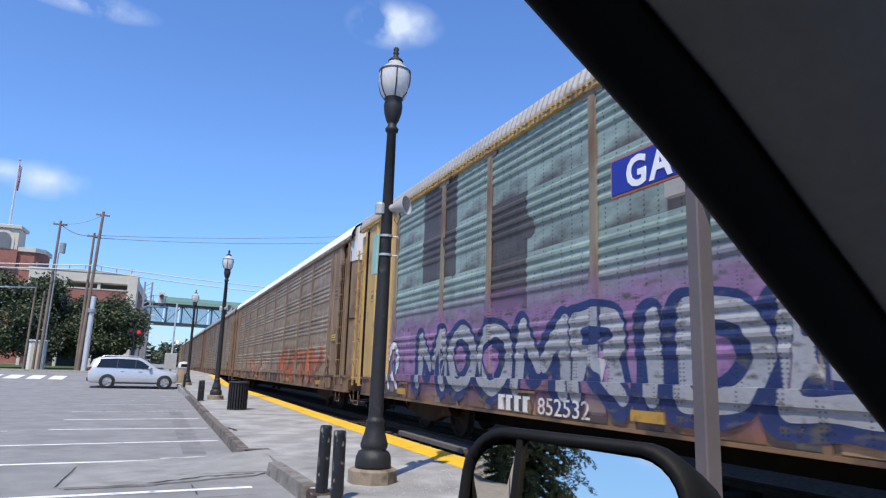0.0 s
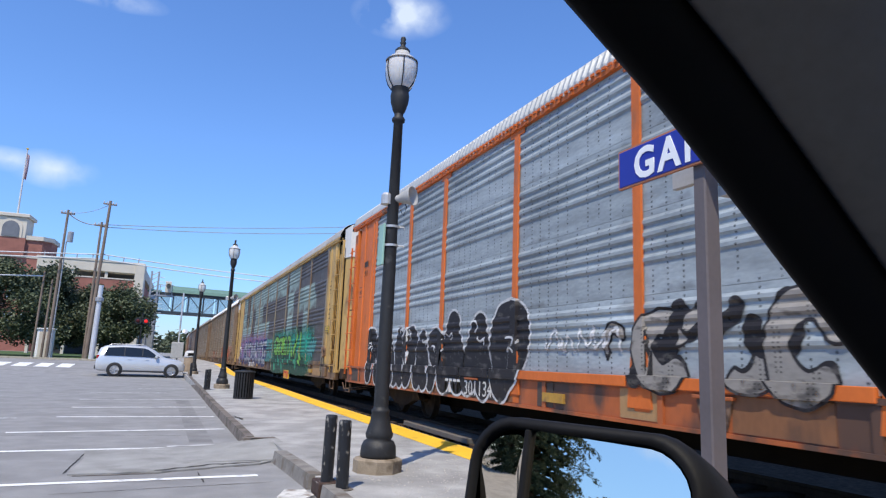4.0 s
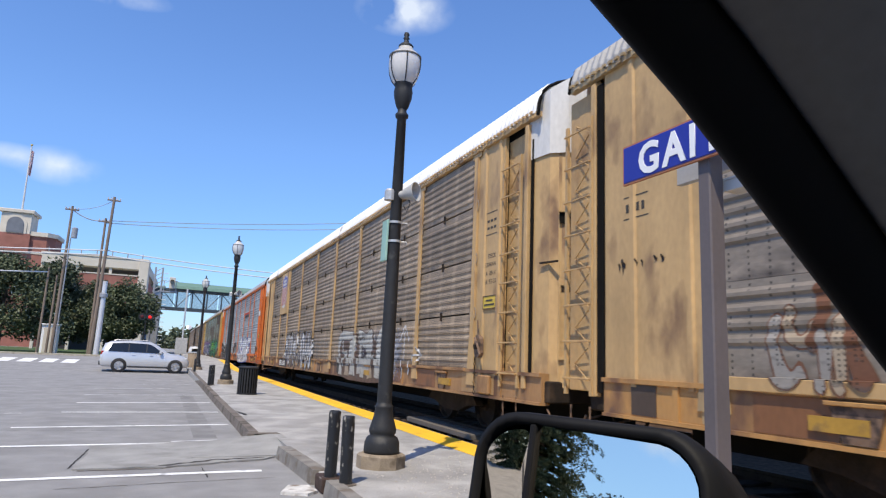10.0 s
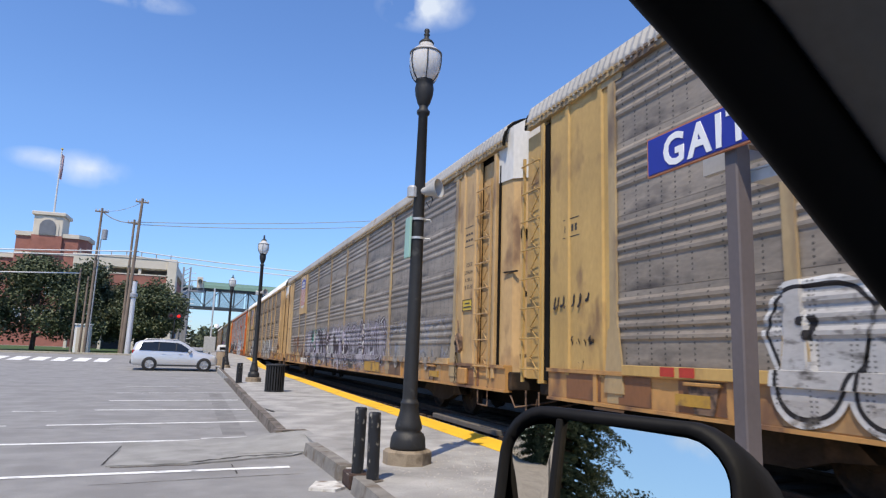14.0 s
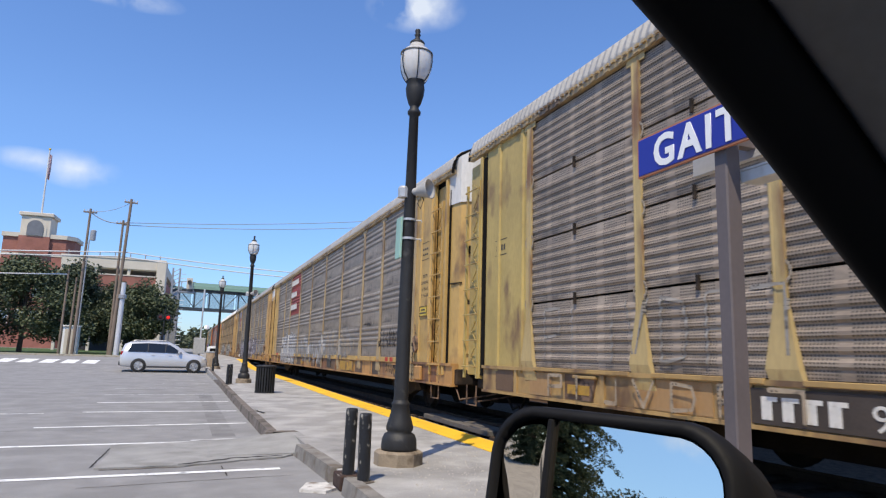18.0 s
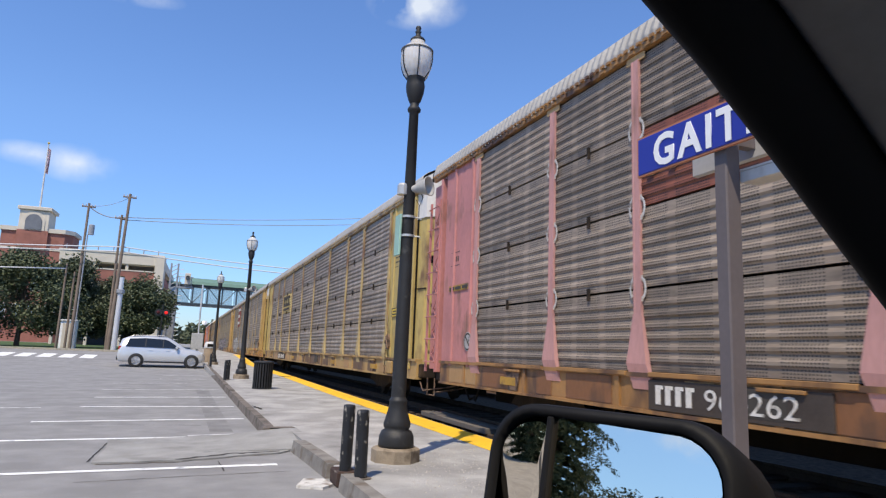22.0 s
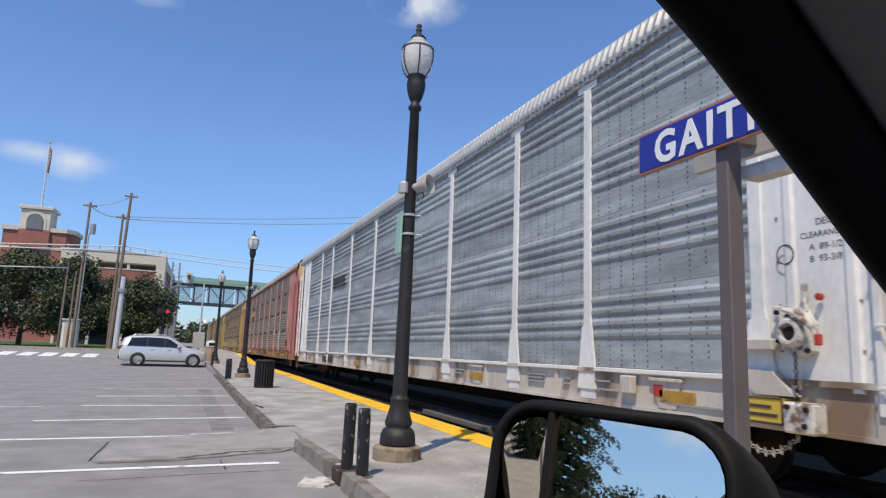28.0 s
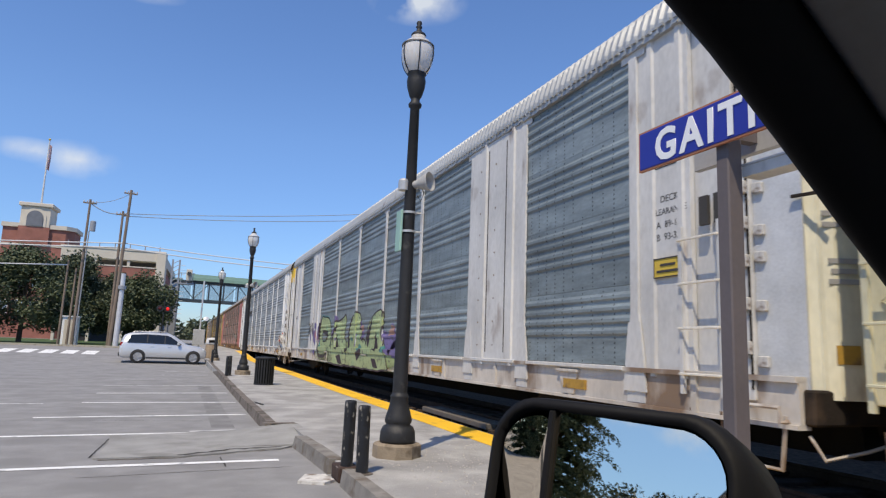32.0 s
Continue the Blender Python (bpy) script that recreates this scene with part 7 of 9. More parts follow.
H_TEAL = spray("teal_spray_mist", (0.03, 0.26, 0.19), mist=0.95)
H_GREEN = spray("green_spray_mist", (0.05, 0.22, 0.11), mist=0.9)
H_WHITE = spray("white_spray_mist", (0.50, 0.50, 0.52), mist=0.9)
H_PALE = spray("pale_spray_mist", (0.33, 0.33, 0.36), mist=0.75)
H_LILAC = spray("lilac_spray_mist", (0.37, 0.34, 0.375), mist=0.95)
H_LIME = spray("lime_spray_mist", (0.33, 0.40, 0.18), mist=1.3)
M_RED_BAR = mat("red_lettering", (0.40, 0.04, 0.025), 0.6, vary=0.2)
M_WHITE_BAR = mat("white_lettering", (0.62, 0.61, 0.58), 0.6, vary=0.2, dirt=(0.3, 0.28, 0.25), dirt_amount=0.4, dirt_scale=8)


def relief(car, s, z):
    """How far the side stands out at (s, z): posts, ledges, sill and the pressed ridges of the sheets."""
    rows = bool(SPECS[WHICH[car.name]].get("rows"))
    posts = posts_of(SPECS[WHICH[car.name]])
    near = np.min(np.abs(np.asarray(posts)[None, :] - s[:, None]), axis=1)
    r = np.clip(np.floor((z - Z_DECK - 0.01) / ROW_H), 0, ROWS - 1)
    n, deep, foot, p = ridges_of(rows)
    q = z - Z_DECK - 0.01 - r * ROW_H - foot
    f = np.where((q > 0) & (q < n * p), (q / p) % 1.0, 0.9)
    ridge = np.interp(f, (0, 0.22, 0.48, 0.74, 1.0), (0, deep, deep, 0, 0))
    out = -0.02 + ridge
    out = np.where(z < 1.475, 0.058, out)
    out = np.where(z < 1.33, 0.028, out)
    for i in SPECS[WHICH[car.name]].get("solid", ()):
        out = np.where((s > posts[i]) & (s < posts[i + 1]) & (z > 1.3), 0.026, out)
    post = 0.032
    wide = np.where(z > 2.0, 0.085, np.interp(z, (1.42, 2.0), (0.18, 0.085)))
    return np.where((near < wide) & (z > 1.2), np.maximum(out, post), out)


def field_mesh(car, s, z, x0, x1, y0, y1, dist, layer, h):
    """Meshes the inside (dist < 0) of a sprayed shape on a fine grid that follows the side of the car."""
    gx = x0 + h * np.arange(int((x1 - x0) / h) + 2)
    for p in posts_of(SPECS[WHICH[car.name]]):
        for e in (-0.088, -0.083, 0.083, 0.088):
            if x0 < p + e - s < x1:
                gx = np.append(gx, p + e - s)
    gx = np.unique(np.round(gx, 4))
    # rows of the grid lie on the creases of the sheets
    rows = bool(SPECS[WHICH[car.name]].get("rows"))
    n, deep, foot, p = ridges_of(rows)
    zs = [z + y0 + h * k for k in range(int((1.33 - z - y0) / h) + 1)] + [1.328, 1.332, 1.4, 1.473, 1.477]
    for r in range(ROWS):
        base = Z_DECK + 0.01 + r * ROW_H + foot
        for k in range(n):
            zs += [base + (k + q) * p for q in (0.0, 0.22, 0.48, 0.74)]
            if h < 0.03:
                zs += [base + (k + q) * p for q in (0.11, 0.35, 0.61, 0.87)]
        zs += [base + n * p, base + n * p + 0.06]
    gy = np.array(sorted({round(v - z, 4) for v in zs if y0 - 0.02 <= v - z <= y1 + 0.02} | {round(y0, 4), round(y1, 4)}))
    X, Y = np.meshgrid(gx, gy, indexing="ij")
    D = dist(X, Y)
    ids, pts, faces = {}, [], []

    def node(i, j):
        if (i, j) not in ids:
            ids[(i, j)] = len(pts)
            pts.append((gx[i], gy[j]))
        return ids[(i, j)]

    def cut(a, b):
        k = (a, b) if a < b else (b, a)
        if k not in ids:
            da, db = D[k[0]], D[k[1]]
            f = da / (da - db)
            ids[k] = len(pts)
            pts.append((gx[k[0][0]] * (1 - f) + gx[k[1][0]] * f, gy[k[0][1]] * (1 - f) + gy[k[1][1]] * f))
        return ids[k]

    inside = D < 0
    mixed = inside[:-1, :-1] | inside[1:, :-1] | inside[1:, 1:] | inside[:-1, 1:]
    for i, j in zip(*np.nonzero(mixed)):
        i, j = int(i), int(j)
        ring = ((i, j), (i + 1, j), (i + 1, j + 1), (i, j + 1))
        poly = []
        for q in range(4):
            a, b = ring[q], ring[(q + 1) % 4]
            if inside[a]:
                poly.append(node(*a))
            if inside[a] != inside[b]:
                poly.append(cut(a, b))
        if len(poly) > 2:
            faces.append(poly)
    if not faces:
        return None
    P = np.array(pts)
    dep = relief(car, s + P[:, 0], z + P[:, 1]) + layer
    me = bpy.data.meshes.new("graffiti")
    me.from_pydata(np.column_stack((P, dep)).tolist(), [], faces)
    me.update()
    return me


def smooth_line(pts, n=5):
    """A rounded line through points."""
    if len(pts) < 3:
        return pts
    closed = pts[0] == pts[-1]
    p = [pts[-2] if closed else pts[0]] + list(pts) + [pts[1] if closed else pts[-1]]
    out = []
    for a, b, c, d in zip(p, p[1:], p[2:], p[3:]):
        for k in range(n):
            t = k / n
            out.append(tuple(0.5 * (2 * b[i] + (c[i] - a[i]) * t + (2 * a[i] - 5 * b[i] + 4 * c[i] - d[i]) * t * t + (3 * b[i] - a[i] - 3 * c[i] + d[i]) * t ** 3) for i in (0, 1)))
    return out + [pts[-1]]


def line_distance(lines):
    segs = [(a, b) for ln in lines for a, b in zip(ln, ln[1:])]

    def dist(X, Y):
        best = np.full(X.shape, 9.0)
        for (ax, ay), (bx, by) in segs:
            dx, dy = bx - ax, by - ay
            t = np.clip(((X - ax) * dx + (Y - ay) * dy) / (dx * dx + dy * dy + 1e-9), 0, 1)
            best = np.minimum(best, np.hypot(X - ax - t * dx, Y - ay - t * dy))
        return best
    return dist


GLYPHS = {
    "A": (((0, 0), (0.3, 0.7), (0.55, 1), (0.75, 0.7), (1, 0)), ((0.2, 0.32), (0.8, 0.32))),
    "B": (((0, 0), (0, 1), (0.75, 0.95), (0.8, 0.62), (0, 0.52)), ((0.6, 0.52), (1, 0.3), (0.8, 0.03), (0, 0))),
    "C": (((0.95, 0.8), (0.55, 1), (0.1, 0.8), (0, 0.4), (0.4, 0), (1, 0.15)),),
    "D": (((0, 0), (0, 1)), ((0, 1), (0.7, 0.92), (1, 0.5), (0.7, 0.06), (0, 0))),
    "E": (((0.95, 1), (0, 1)), ((0, 1), (0, 0)), ((0, 0), (1, 0)), ((0, 0.5), (0.75, 0.52))),
    "F": (((0.95, 1), (0, 1)), ((0, 1), (0, 0)), ((0, 0.5), (0.75, 0.52))),
    "G": (((0.95, 0.8), (0.55, 1), (0.05, 0.75), (0, 0.35), (0.4, 0), (1, 0.1), (1, 0.45), (0.6, 0.45)),),
    "I": (((0.5, 0), (0.5, 1)),),
    "K": (((0, 0), (0, 1)), ((1, 1), (0.1, 0.5)), ((0.1, 0.5), (0.6, 0.3), (1.05, 0))),
    "M": (((0, 0), (0.06, 1)), ((0.06, 1), (0.5, 0.3)), ((0.5, 0.3), (0.94, 1)), ((0.94, 1), (1, 0))),
    "N": (((0, 0), (0, 1)), ((0, 1), (1, 0)), ((1, 0), (1, 1))),
    "O": (((0.5, 0), (0.05, 0.25), (0.05, 0.75), (0.5, 1), (0.95, 0.75), (0.95, 0.25), (0.5, 0)),),
    "P": (((0, 0), (0, 1)), ((0, 1), (0.8, 0.97), (0.85, 0.55), (0, 0.45))),
    "R": (((0, 0), (0, 1)), ((0, 1), (0.8, 0.97), (0.85, 0.6), (0.1, 0.5)), ((0.4, 0.5), (1, 0))),
    "S": (((0.95, 0.85), (0.5, 1), (0.05, 0.8), (0.3, 0.55), (0.75, 0.45), (0.98, 0.2), (0.5, 0), (0, 0.12)),),
    "T": (((0, 1), (1, 1)), ((0.5, 1), (0.5, 0))),
    "U": (((0, 1), (0.04, 0.25), (0.5, 0), (0.96, 0.25), (1, 1)),),
    "W": (((0, 1), (0.2, 0), (0.5, 0.6), (0.8, 0), (1, 1)),),
    "Y": (((0, 1), (0.5, 0.5), (1, 1)), ((0.5, 0.5), (0.4, 0))),
    "L": (((0, 1), (0, 0)), ((0, 0), (0.9, 0))),
    "V": (((0, 1), (0.5, 0), (1, 1)),),
    "e": (((0.1, 0.5), (0.9, 0.55), (0.6, 1), (0.1, 0.75), (0.1, 0.25), (0.5, 0), (0.95, 0.2)),),
}


def ragged(seed, amount):
    rnd = random.Random(seed)
    waves = [(rnd.uniform(3, 11), rnd.uniform(3, 11), rnd.uniform(0, 6.3), amount * rnd.uniform(0.4, 1)) for q in range(4)]
    return lambda X, Y: sum(a * np.sin(u * X + v * Y + w) for u, v, w, a in waves)


def sprayed(car, s, z, lines, half, fill, edge, rim, layer, seed, label, shade=None, halo=None, h=0.04, rough=0.012):
    """One sprayed letter or shape: an outline with its fill, over a shadow and a pale halo."""
    base = line_distance(lines)
    wob = ragged(seed, rough)
    xs = [p[0] for ln in lines for p in ln]
    ys = [p[1] for ln in lines for p in ln]
    top = None
    coats = []
    if halo:
        coats.append((halo[0], half + rim + halo[1], 0, 0, 0.0))
    if shade:
        coats.append((shade[0], half + shade[1], shade[2], shade[3], 0.0008))
    coats += [(edge, half + rim, 0, 0, 0.0024), (fill, half, 0, 0, 0.004)]
    for m, grow, dx, dy, up in coats:
        if m is None:
            continue
        pad = grow + 0.1
        me = field_mesh(car, s, z, min(xs) - pad + dx, max(xs) + pad + dx, min(ys) - pad + dy, max(ys) + pad + dy,
                        lambda X, Y: base(X - dx, Y - dy) - grow + wob(X, Y), layer + up, h)
        if me is None:
            continue
        me.materials.append(m)
        if top is None:
            top = part("graffiti", me, m, car, label, at=on_side(s, z, 0))
        else:
            part("graffiti_coat", me, m, top)
    return top


def inside_distance(ring):
    """Distance to a closed outline, negative inside it."""
    edge = line_distance([list(ring) + [ring[0]]])

    def dist(X, Y):
        odd = np.zeros(X.shape, bool)
        for (ax, ay), (bx, by) in zip(ring, ring[1:] + ring[:1]):
            if ay != by:
                odd ^= ((ay > Y) != (by > Y)) & (X < (bx - ax) * (Y - ay) / (by - ay) + ax)
        return np.where(odd, -1.0, 1.0) * edge(X, Y)
    return dist


def painted(car, outline, fill, edge, rim, layer, label, seed=1, round_off=True, rough=0.008, h=0.03):
    """A flat sprayed form with an outline; its corners are given as (back along the car, height)."""
    s, z = min(p[0] for p in outline), min(p[1] for p in outline)
    ring = [(x - s, y - z) for x, y in outline]
    if round_off:
        ring = smooth_line(ring + ring[:1], 4)[:-1]
    base, wob, top = inside_distance(ring), ragged(seed, rough), None
    for m, grow, up in ((edge, rim, 0.0), (fill, 0.0, 0.0016)):
        if m is None:
            continue
        me = field_mesh(car, s, z, -rim - 0.1, max(p[0] for p in ring) + rim + 0.1, -rim - 0.1, max(p[1] for p in ring) + rim + 0.1, lambda X, Y: base(X, Y) - grow + wob(X, Y), layer + up, h)
        if me is None:
            continue
        me.materials.append(m)
        if top is None:
            top = part("graffiti", me, m, car, label, at=on_side(s, z, 0))
        else:
            part("graffiti_coat", me, m, top)


def word(car, text, s, z, wide, tall, half, fill, edge, rim, label, seed=1, shade=None, halo=None, lean=0.0, jump=0.06, widths=None, gap=0.02, h=0.04, squash=1.0, core=None):
    """A sprayed word in fat hand-drawn letters."""
    rnd = random.Random(seed)
    shares = widths or [0.55 if c == "I" else 1.25 if c in "MW" else 1.0 for c in text]
    total = sum(shares)
    x = 0.0
    for k, c in enumerate(text):
        w = wide * shares[k] / total
        inner = max(w - 2 * (half + rim * 0.5) - gap, 0.02)
        hh = tall * rnd.uniform(1 - jump, 1 + jump) - 2 * half
        lo = half + rnd.uniform(0, jump * tall * 0.5)
        tilt = lean + rnd.uniform(-0.05, 0.05)
        lines = []
        for ln in GLYPHS[c]:
            p = [(u * inner + half + (tilt * v * hh), lo + v * hh) for u, v in smooth_line(list(ln))]
            lines.append([(a + rnd.uniform(-0.008, 0.008), b) for a, b in p])
        sprayed(car, s + x, z, lines, half, fill if not isinstance(fill, tuple) else fill[k % len(fill)], edge, rim, 0.004 + 0.0005 * (k % 2), seed * 31 + k, label, shade, halo, h)
        if core:
            sprayed(car, s + x, z, [[(a + core[2], b + core[3]) for a, b in ln] for ln in lines], core[1], core[0], None, 0, 0.0105 + 0.0005 * (k % 2), seed * 37 + k, "pale core of the letter", h=h)
        x += w * squash


def mist(car, s, z, wide, tall, m, label, layer=0.0015):
    """A soft cloud of sprayed paint."""
    me = field_mesh(car, s, z, 0.0, wide, 0.0, tall, lambda X, Y: X * 0 - 1.0, layer, 0.06)
    me.materials.append(m)
    part("spray_mist", me, m, car, label, at=on_side(s, z, 0))


def dab(car, s, z, wide, tall, m, seed, label, layer=0.006, edge=None):
    """A small irregular patch of sprayed paint."""
    rnd = random.Random(seed)
    r = min(wide, tall) * 0.32
    pts = [(r + rnd.random() * (wide - 2 * r), r + rnd.random() * (tall - 2 * r)) for q in range(4)]
    pts = [(r, tall * rnd.uniform(0.35, 0.65))] + pts[:2] + [(wide - r, tall * rnd.uniform(0.35, 0.65))]
    sprayed(car, s, z, [pts], r, m, edge, 0.03, layer, seed, label, rough=0.02 + r * 0.15)


def wildstyle(car, s0, s1, z0, z1, count, fills, edge, out, seed, label, rim=0.03):
    """Interlocking slanted strokes, hooks and loops, each with an outline."""
    rnd = random.Random(seed)
    count = int(count * 1.6)
    for k in range(count):
        f = (k + rnd.uniform(0.1, 0.9)) / count
        s, h = s0 + (s1 - s0) * f, (z1 - z0) * rnd.uniform(0.35, 0.95)
        w = (s1 - s0) / count * rnd.uniform(1.2, 2.2)
        zz = z0 + (z1 - z0 - h) * rnd.random()
        lean = rnd.uniform(-0.2, 0.3) * h
        t = min(rnd.uniform(0.13, 0.24) * w, 0.15)
        turn, a0 = rnd.uniform(2.2, 5.2), rnd.uniform(0, 6.28)
        if rnd.random() < 0.5:
            mid = [((0.5 + 0.5 * math.cos(a0 + turn * q / 10)) * w, (0.5 + 0.5 * math.sin(a0 + turn * q / 10)) * h) for q in range(11)]
        elif rnd.random() < 0.5:
            mid = [(w * (0.5 + 0.32 * math.sin(a0 + 4.0 * q / 8)), q / 8 * h) for q in range(9)]
        else:
            mid = [(0, 0), (w * rnd.uniform(0, 0.4), h), (w * rnd.uniform(0.6, 1), h * rnd.uniform(0.2, 0.5)), (w, h * rnd.uniform(0.5, 1))]
        mid = [(x + lean * y / max(h, 0.1), y) for x, y in mid]
        sprayed(car, s, zz, [mid], t, fills[k % len(fills)], edge, rim, 0.003 + 0.0014 * (k % 6), seed * 17 + k, label, h=0.035, rough=0.008)


def throwup(car, s0, s1, z0, z1, count, fill, edge, rim, seed, label, halo=None, marks=None, counters=None):
    """A quick piece in bubble letters: each a swelling head on one or two fat legs."""
    rnd = random.Random(seed)
    w = (s1 - s0) / count
    tall = z1 - z0
    for k in range(count):
        half = w * rnd.uniform(0.27, 0.33)
        top = tall * rnd.uniform(0.86, 1.04) - half
        x0, x1, xm = half * 0.85, w * 1.12 - half, w * 0.55
        if rnd.random() < 0.7:
            lines = [smooth_line([(x0, half), (x0 + 0.1 * w, tall * 0.45), (xm, top)], 4), smooth_line([(x1, half), (x1 - 0.05 * w, tall * 0.4), (xm + 0.12 * w, tall * 0.55)], 4)]
        else:
            lines = [smooth_line([(x0, tall * 0.55), (x0 + 0.12 * w, top), (x1, top * 0.96), (x1 - 0.05 * w, tall * 0.5), (x0 + 0.1 * w, half)], 4)]
        s = s0 + k * w - 0.06 * w
        sprayed(car, s, z0, lines, half, fill, edge, rim, 0.004 + 0.0016 * (k % 3), seed * 13 + k, label, halo=halo, rough=0.012)
        if counters:
            cx, cy = w * rnd.uniform(0.4, 0.6), tall * rnd.uniform(0.35, 0.6)
            sprayed(car, s, z0, [[(cx - 0.06, cy + 0.05), (cx + 0.07, cy + 0.06), (cx, cy - 0.07)]], 0.035, counters, None, 0, 0.013, seed + k, "dark counter", h=0.03)
        if marks:
            for q in range(2):
                cx, cy = w * rnd.uniform(0.3, 0.7), tall * rnd.uniform(0.35, 0.85)
                line = smooth_line([(cx - 0.12 * w, cy), (cx, cy + rnd.uniform(-0.08, 0.12)), (cx + 0.15 * w, cy + rnd.uniform(-0.05, 0.05)), (cx + 0.1 * w, cy - 0.12)], 3)
                sprayed(car, s, z0, [line], 0.016, marks, None, 0, 0.0135, seed * 7 + 2 * k + q, "white sprayed line", h=0.025, rough=0.002)


HOOKS = (((0, 0), (0.2, 1), (0.5, 0.3), (0.9, 0.9)), ((0.1, 1), (0, 0.2), (0.6, 0), (0.9, 0.7)), ((0, 0.7), (0.5, 1), (0.6, 0.2), (0.1, 0.1)), ((0.2, 0), (0.3, 1)), ((0, 0.1), (0.4, 0.9), (0.8, 0.1), (1, 0.5)), ((0.8, 0.9), (0.1, 0.6), (0.8, 0.4), (0.2, 0)))


def tag(car, text, s, z, wide, tall, m, label="thin sprayed tag", half=0.018, seed=1, lean=0.15, layer=0.012, readable=False):
    """A thin handwritten tag; loose hooks where it cannot be read."""
    rnd = random.Random(seed)
    w = wide / len(text)
    for k, c in enumerate(text):
        lines = [[(u * w * 0.8 + lean * v * tall + rnd.uniform(-0.015, 0.015), v * tall + rnd.uniform(-0.02, 0.02)) for u, v in smooth_line(list(ln), 3)] for ln in (GLYPHS[c] if readable else (HOOKS[rnd.randrange(6)],))]
        sprayed(car, s + k * w, z + rnd.uniform(-0.04, 0.04), lines, half, m, None, 0, layer, seed + k, label, h=0.02, rough=0.003)


def scrawl(car, s, z, wide, tall, m, out, seed, label="thin sprayed tag", loops=5, r=0.018):
    """A tag: a thin sprayed line that loops along."""
    rnd = random.Random(seed)
    pts = []
    n = loops * 3
    for k in range(n + 1):
        pts.append((wide * (k + rnd.uniform(-0.7, 0.7)) / n, tall * (0.5 + 0.5 * (-1) ** k * rnd.uniform(0.2, 1.0))))
    lines = [smooth_line(pts[q:q + 5], 4) for q in range(0, n - 1, 4)]
    sprayed(car, s, z, lines, r, m, None, 0, 0.012, seed, label, h=max(0.02, r), rough=0.002)


def flat(parent, outline, m, at, name="graffiti", label=""):
    bm = bmesh.new()
    f = bm.faces.new([bm.verts.new((x, y, 0)) for x, y in outline])
    bmesh.ops.triangulate(bm, faces=[f])
    for f in bm.faces:
        if f.normal.z < 0:
            f.normal_flip()
    return part(name, bm, m, parent, label, at=at)


WHICH = {car.name: k for k, car in CARS.items()}


def number(car, digits, s, z, tall, wide, m=None, mark=0.0, ground=None, out=0.036):
    """A car number on the sill, with bars in place of the owner's mark before it."""
    if ground:
        plate(car, s - mark - 0.12, 1.0, wide + mark + 0.3, 0.31, ground, 0.031, name="number_ground")
    lettered("car_number", digits, tall / 0.7, m or M_WHITE_BAR, car, on_side(s, z, out), "white stencilled car number", depth=0.002, stretch=(wide / (0.55 * len(digits) * tall / 0.7), 1))
    if mark:
        for k in range(4):
            plate(car, s - mark + k * mark / 4.6, z, mark / 9, tall, m or M_WHITE_BAR, 0.036, name="mark_bar")
            plate(car, s - mark + k * mark / 4.6, z + tall * 0.8, mark / 6, tall * 0.2, m or M_WHITE_BAR, 0.037, name="mark_bar")


def shield(car, s, z, wide, tall, out):
    """A railway shield: blue head over red and white stripes."""
    def edge(f):
        return [(wide / 2 + (x - 0.5) * wide * f, tall / 2 + (y - 0.5) * tall * f) for x, y in ((0.04, 0.62), (0.0, 0.8), (0.10, 0.93), (0.25, 0.9), (0.5, 1.0), (0.75, 0.9), (0.90, 0.93), (1.0, 0.8), (0.96, 0.62), (1.0, 0.2), (0.85, 0.06), (0.5, 0.0), (0.15, 0.06), (0.0, 0.2))]
    base = flat(car, edge(1.0), M_WHITE, on_side(s, z, out), "shield", "red, white and blue railway shield")
    flat(base, [(0.05 * wide, 0.62 * tall), (0.95 * wide, 0.62 * tall), (0.97 * wide, 0.8 * tall), (0.89 * wide, 0.9 * tall), (0.75 * wide, 0.87 * tall), (0.5 * wide, 0.965 * tall), (0.25 * wide, 0.87 * tall), (0.11 * wide, 0.9 * tall), (0.03 * wide, 0.8 * tall)],
         M_BLUE, pose(0, 0, 0.003), "shield_head")
    for k in range(6):
        x = (0.07 + 0.158 * k) * wide
        flat(base, [(x, 0.09 * tall), (x + 0.075 * wide, 0.09 * tall), (x + 0.075 * wide, 0.60 * tall), (x, 0.60 * tall)], M_RED_BAR, pose(0, 0, 0.003), "stripe")
    for y, a, b in ((0.76, 0.2, 0.8), (0.66, 0.13, 0.87)):
        flat(base, [(a * wide, y * tall), (b * wide, y * tall), (b * wide, (y + 0.075) * tall), (a * wide, (y + 0.075) * tall)], M_WHITE, pose(0, 0, 0.005), "lettering_bar")


DARK_GROUND = mat("dark_stencil_ground", (0.05, 0.04, 0.035), 0.7, vary=0.3)

c = CARS[0]
mist(c, 2.2, 1.0, 12.0, 1.95, H_VIOLET, "violet spray mist")
word(c, "MOOMRIDE", 4.45, 1.2, 9.5, 1.14, 0.115, S_SILVER, S_NAVY, 0.035, "silver letters with navy shadows", 3, shade=(S_NAVY, 0.12, -0.07, -0.02), jump=0.03, gap=0.0)
word(c, "BOS", 13.95, 1.9, 1.7, 0.5, 0.06, S_TEAL, S_BLACK, 0.025, "teal tag letters", 5, h=0.03)
word(c, "GBO", 14.0, 1.32, 1.7, 0.5, 0.06, S_TEAL, S_BLACK, 0.025, "teal tag letters", 6, h=0.03)
mist(c, 15.6, 0.92, 9.2, 1.9, H_TEAL, "teal spray mist")
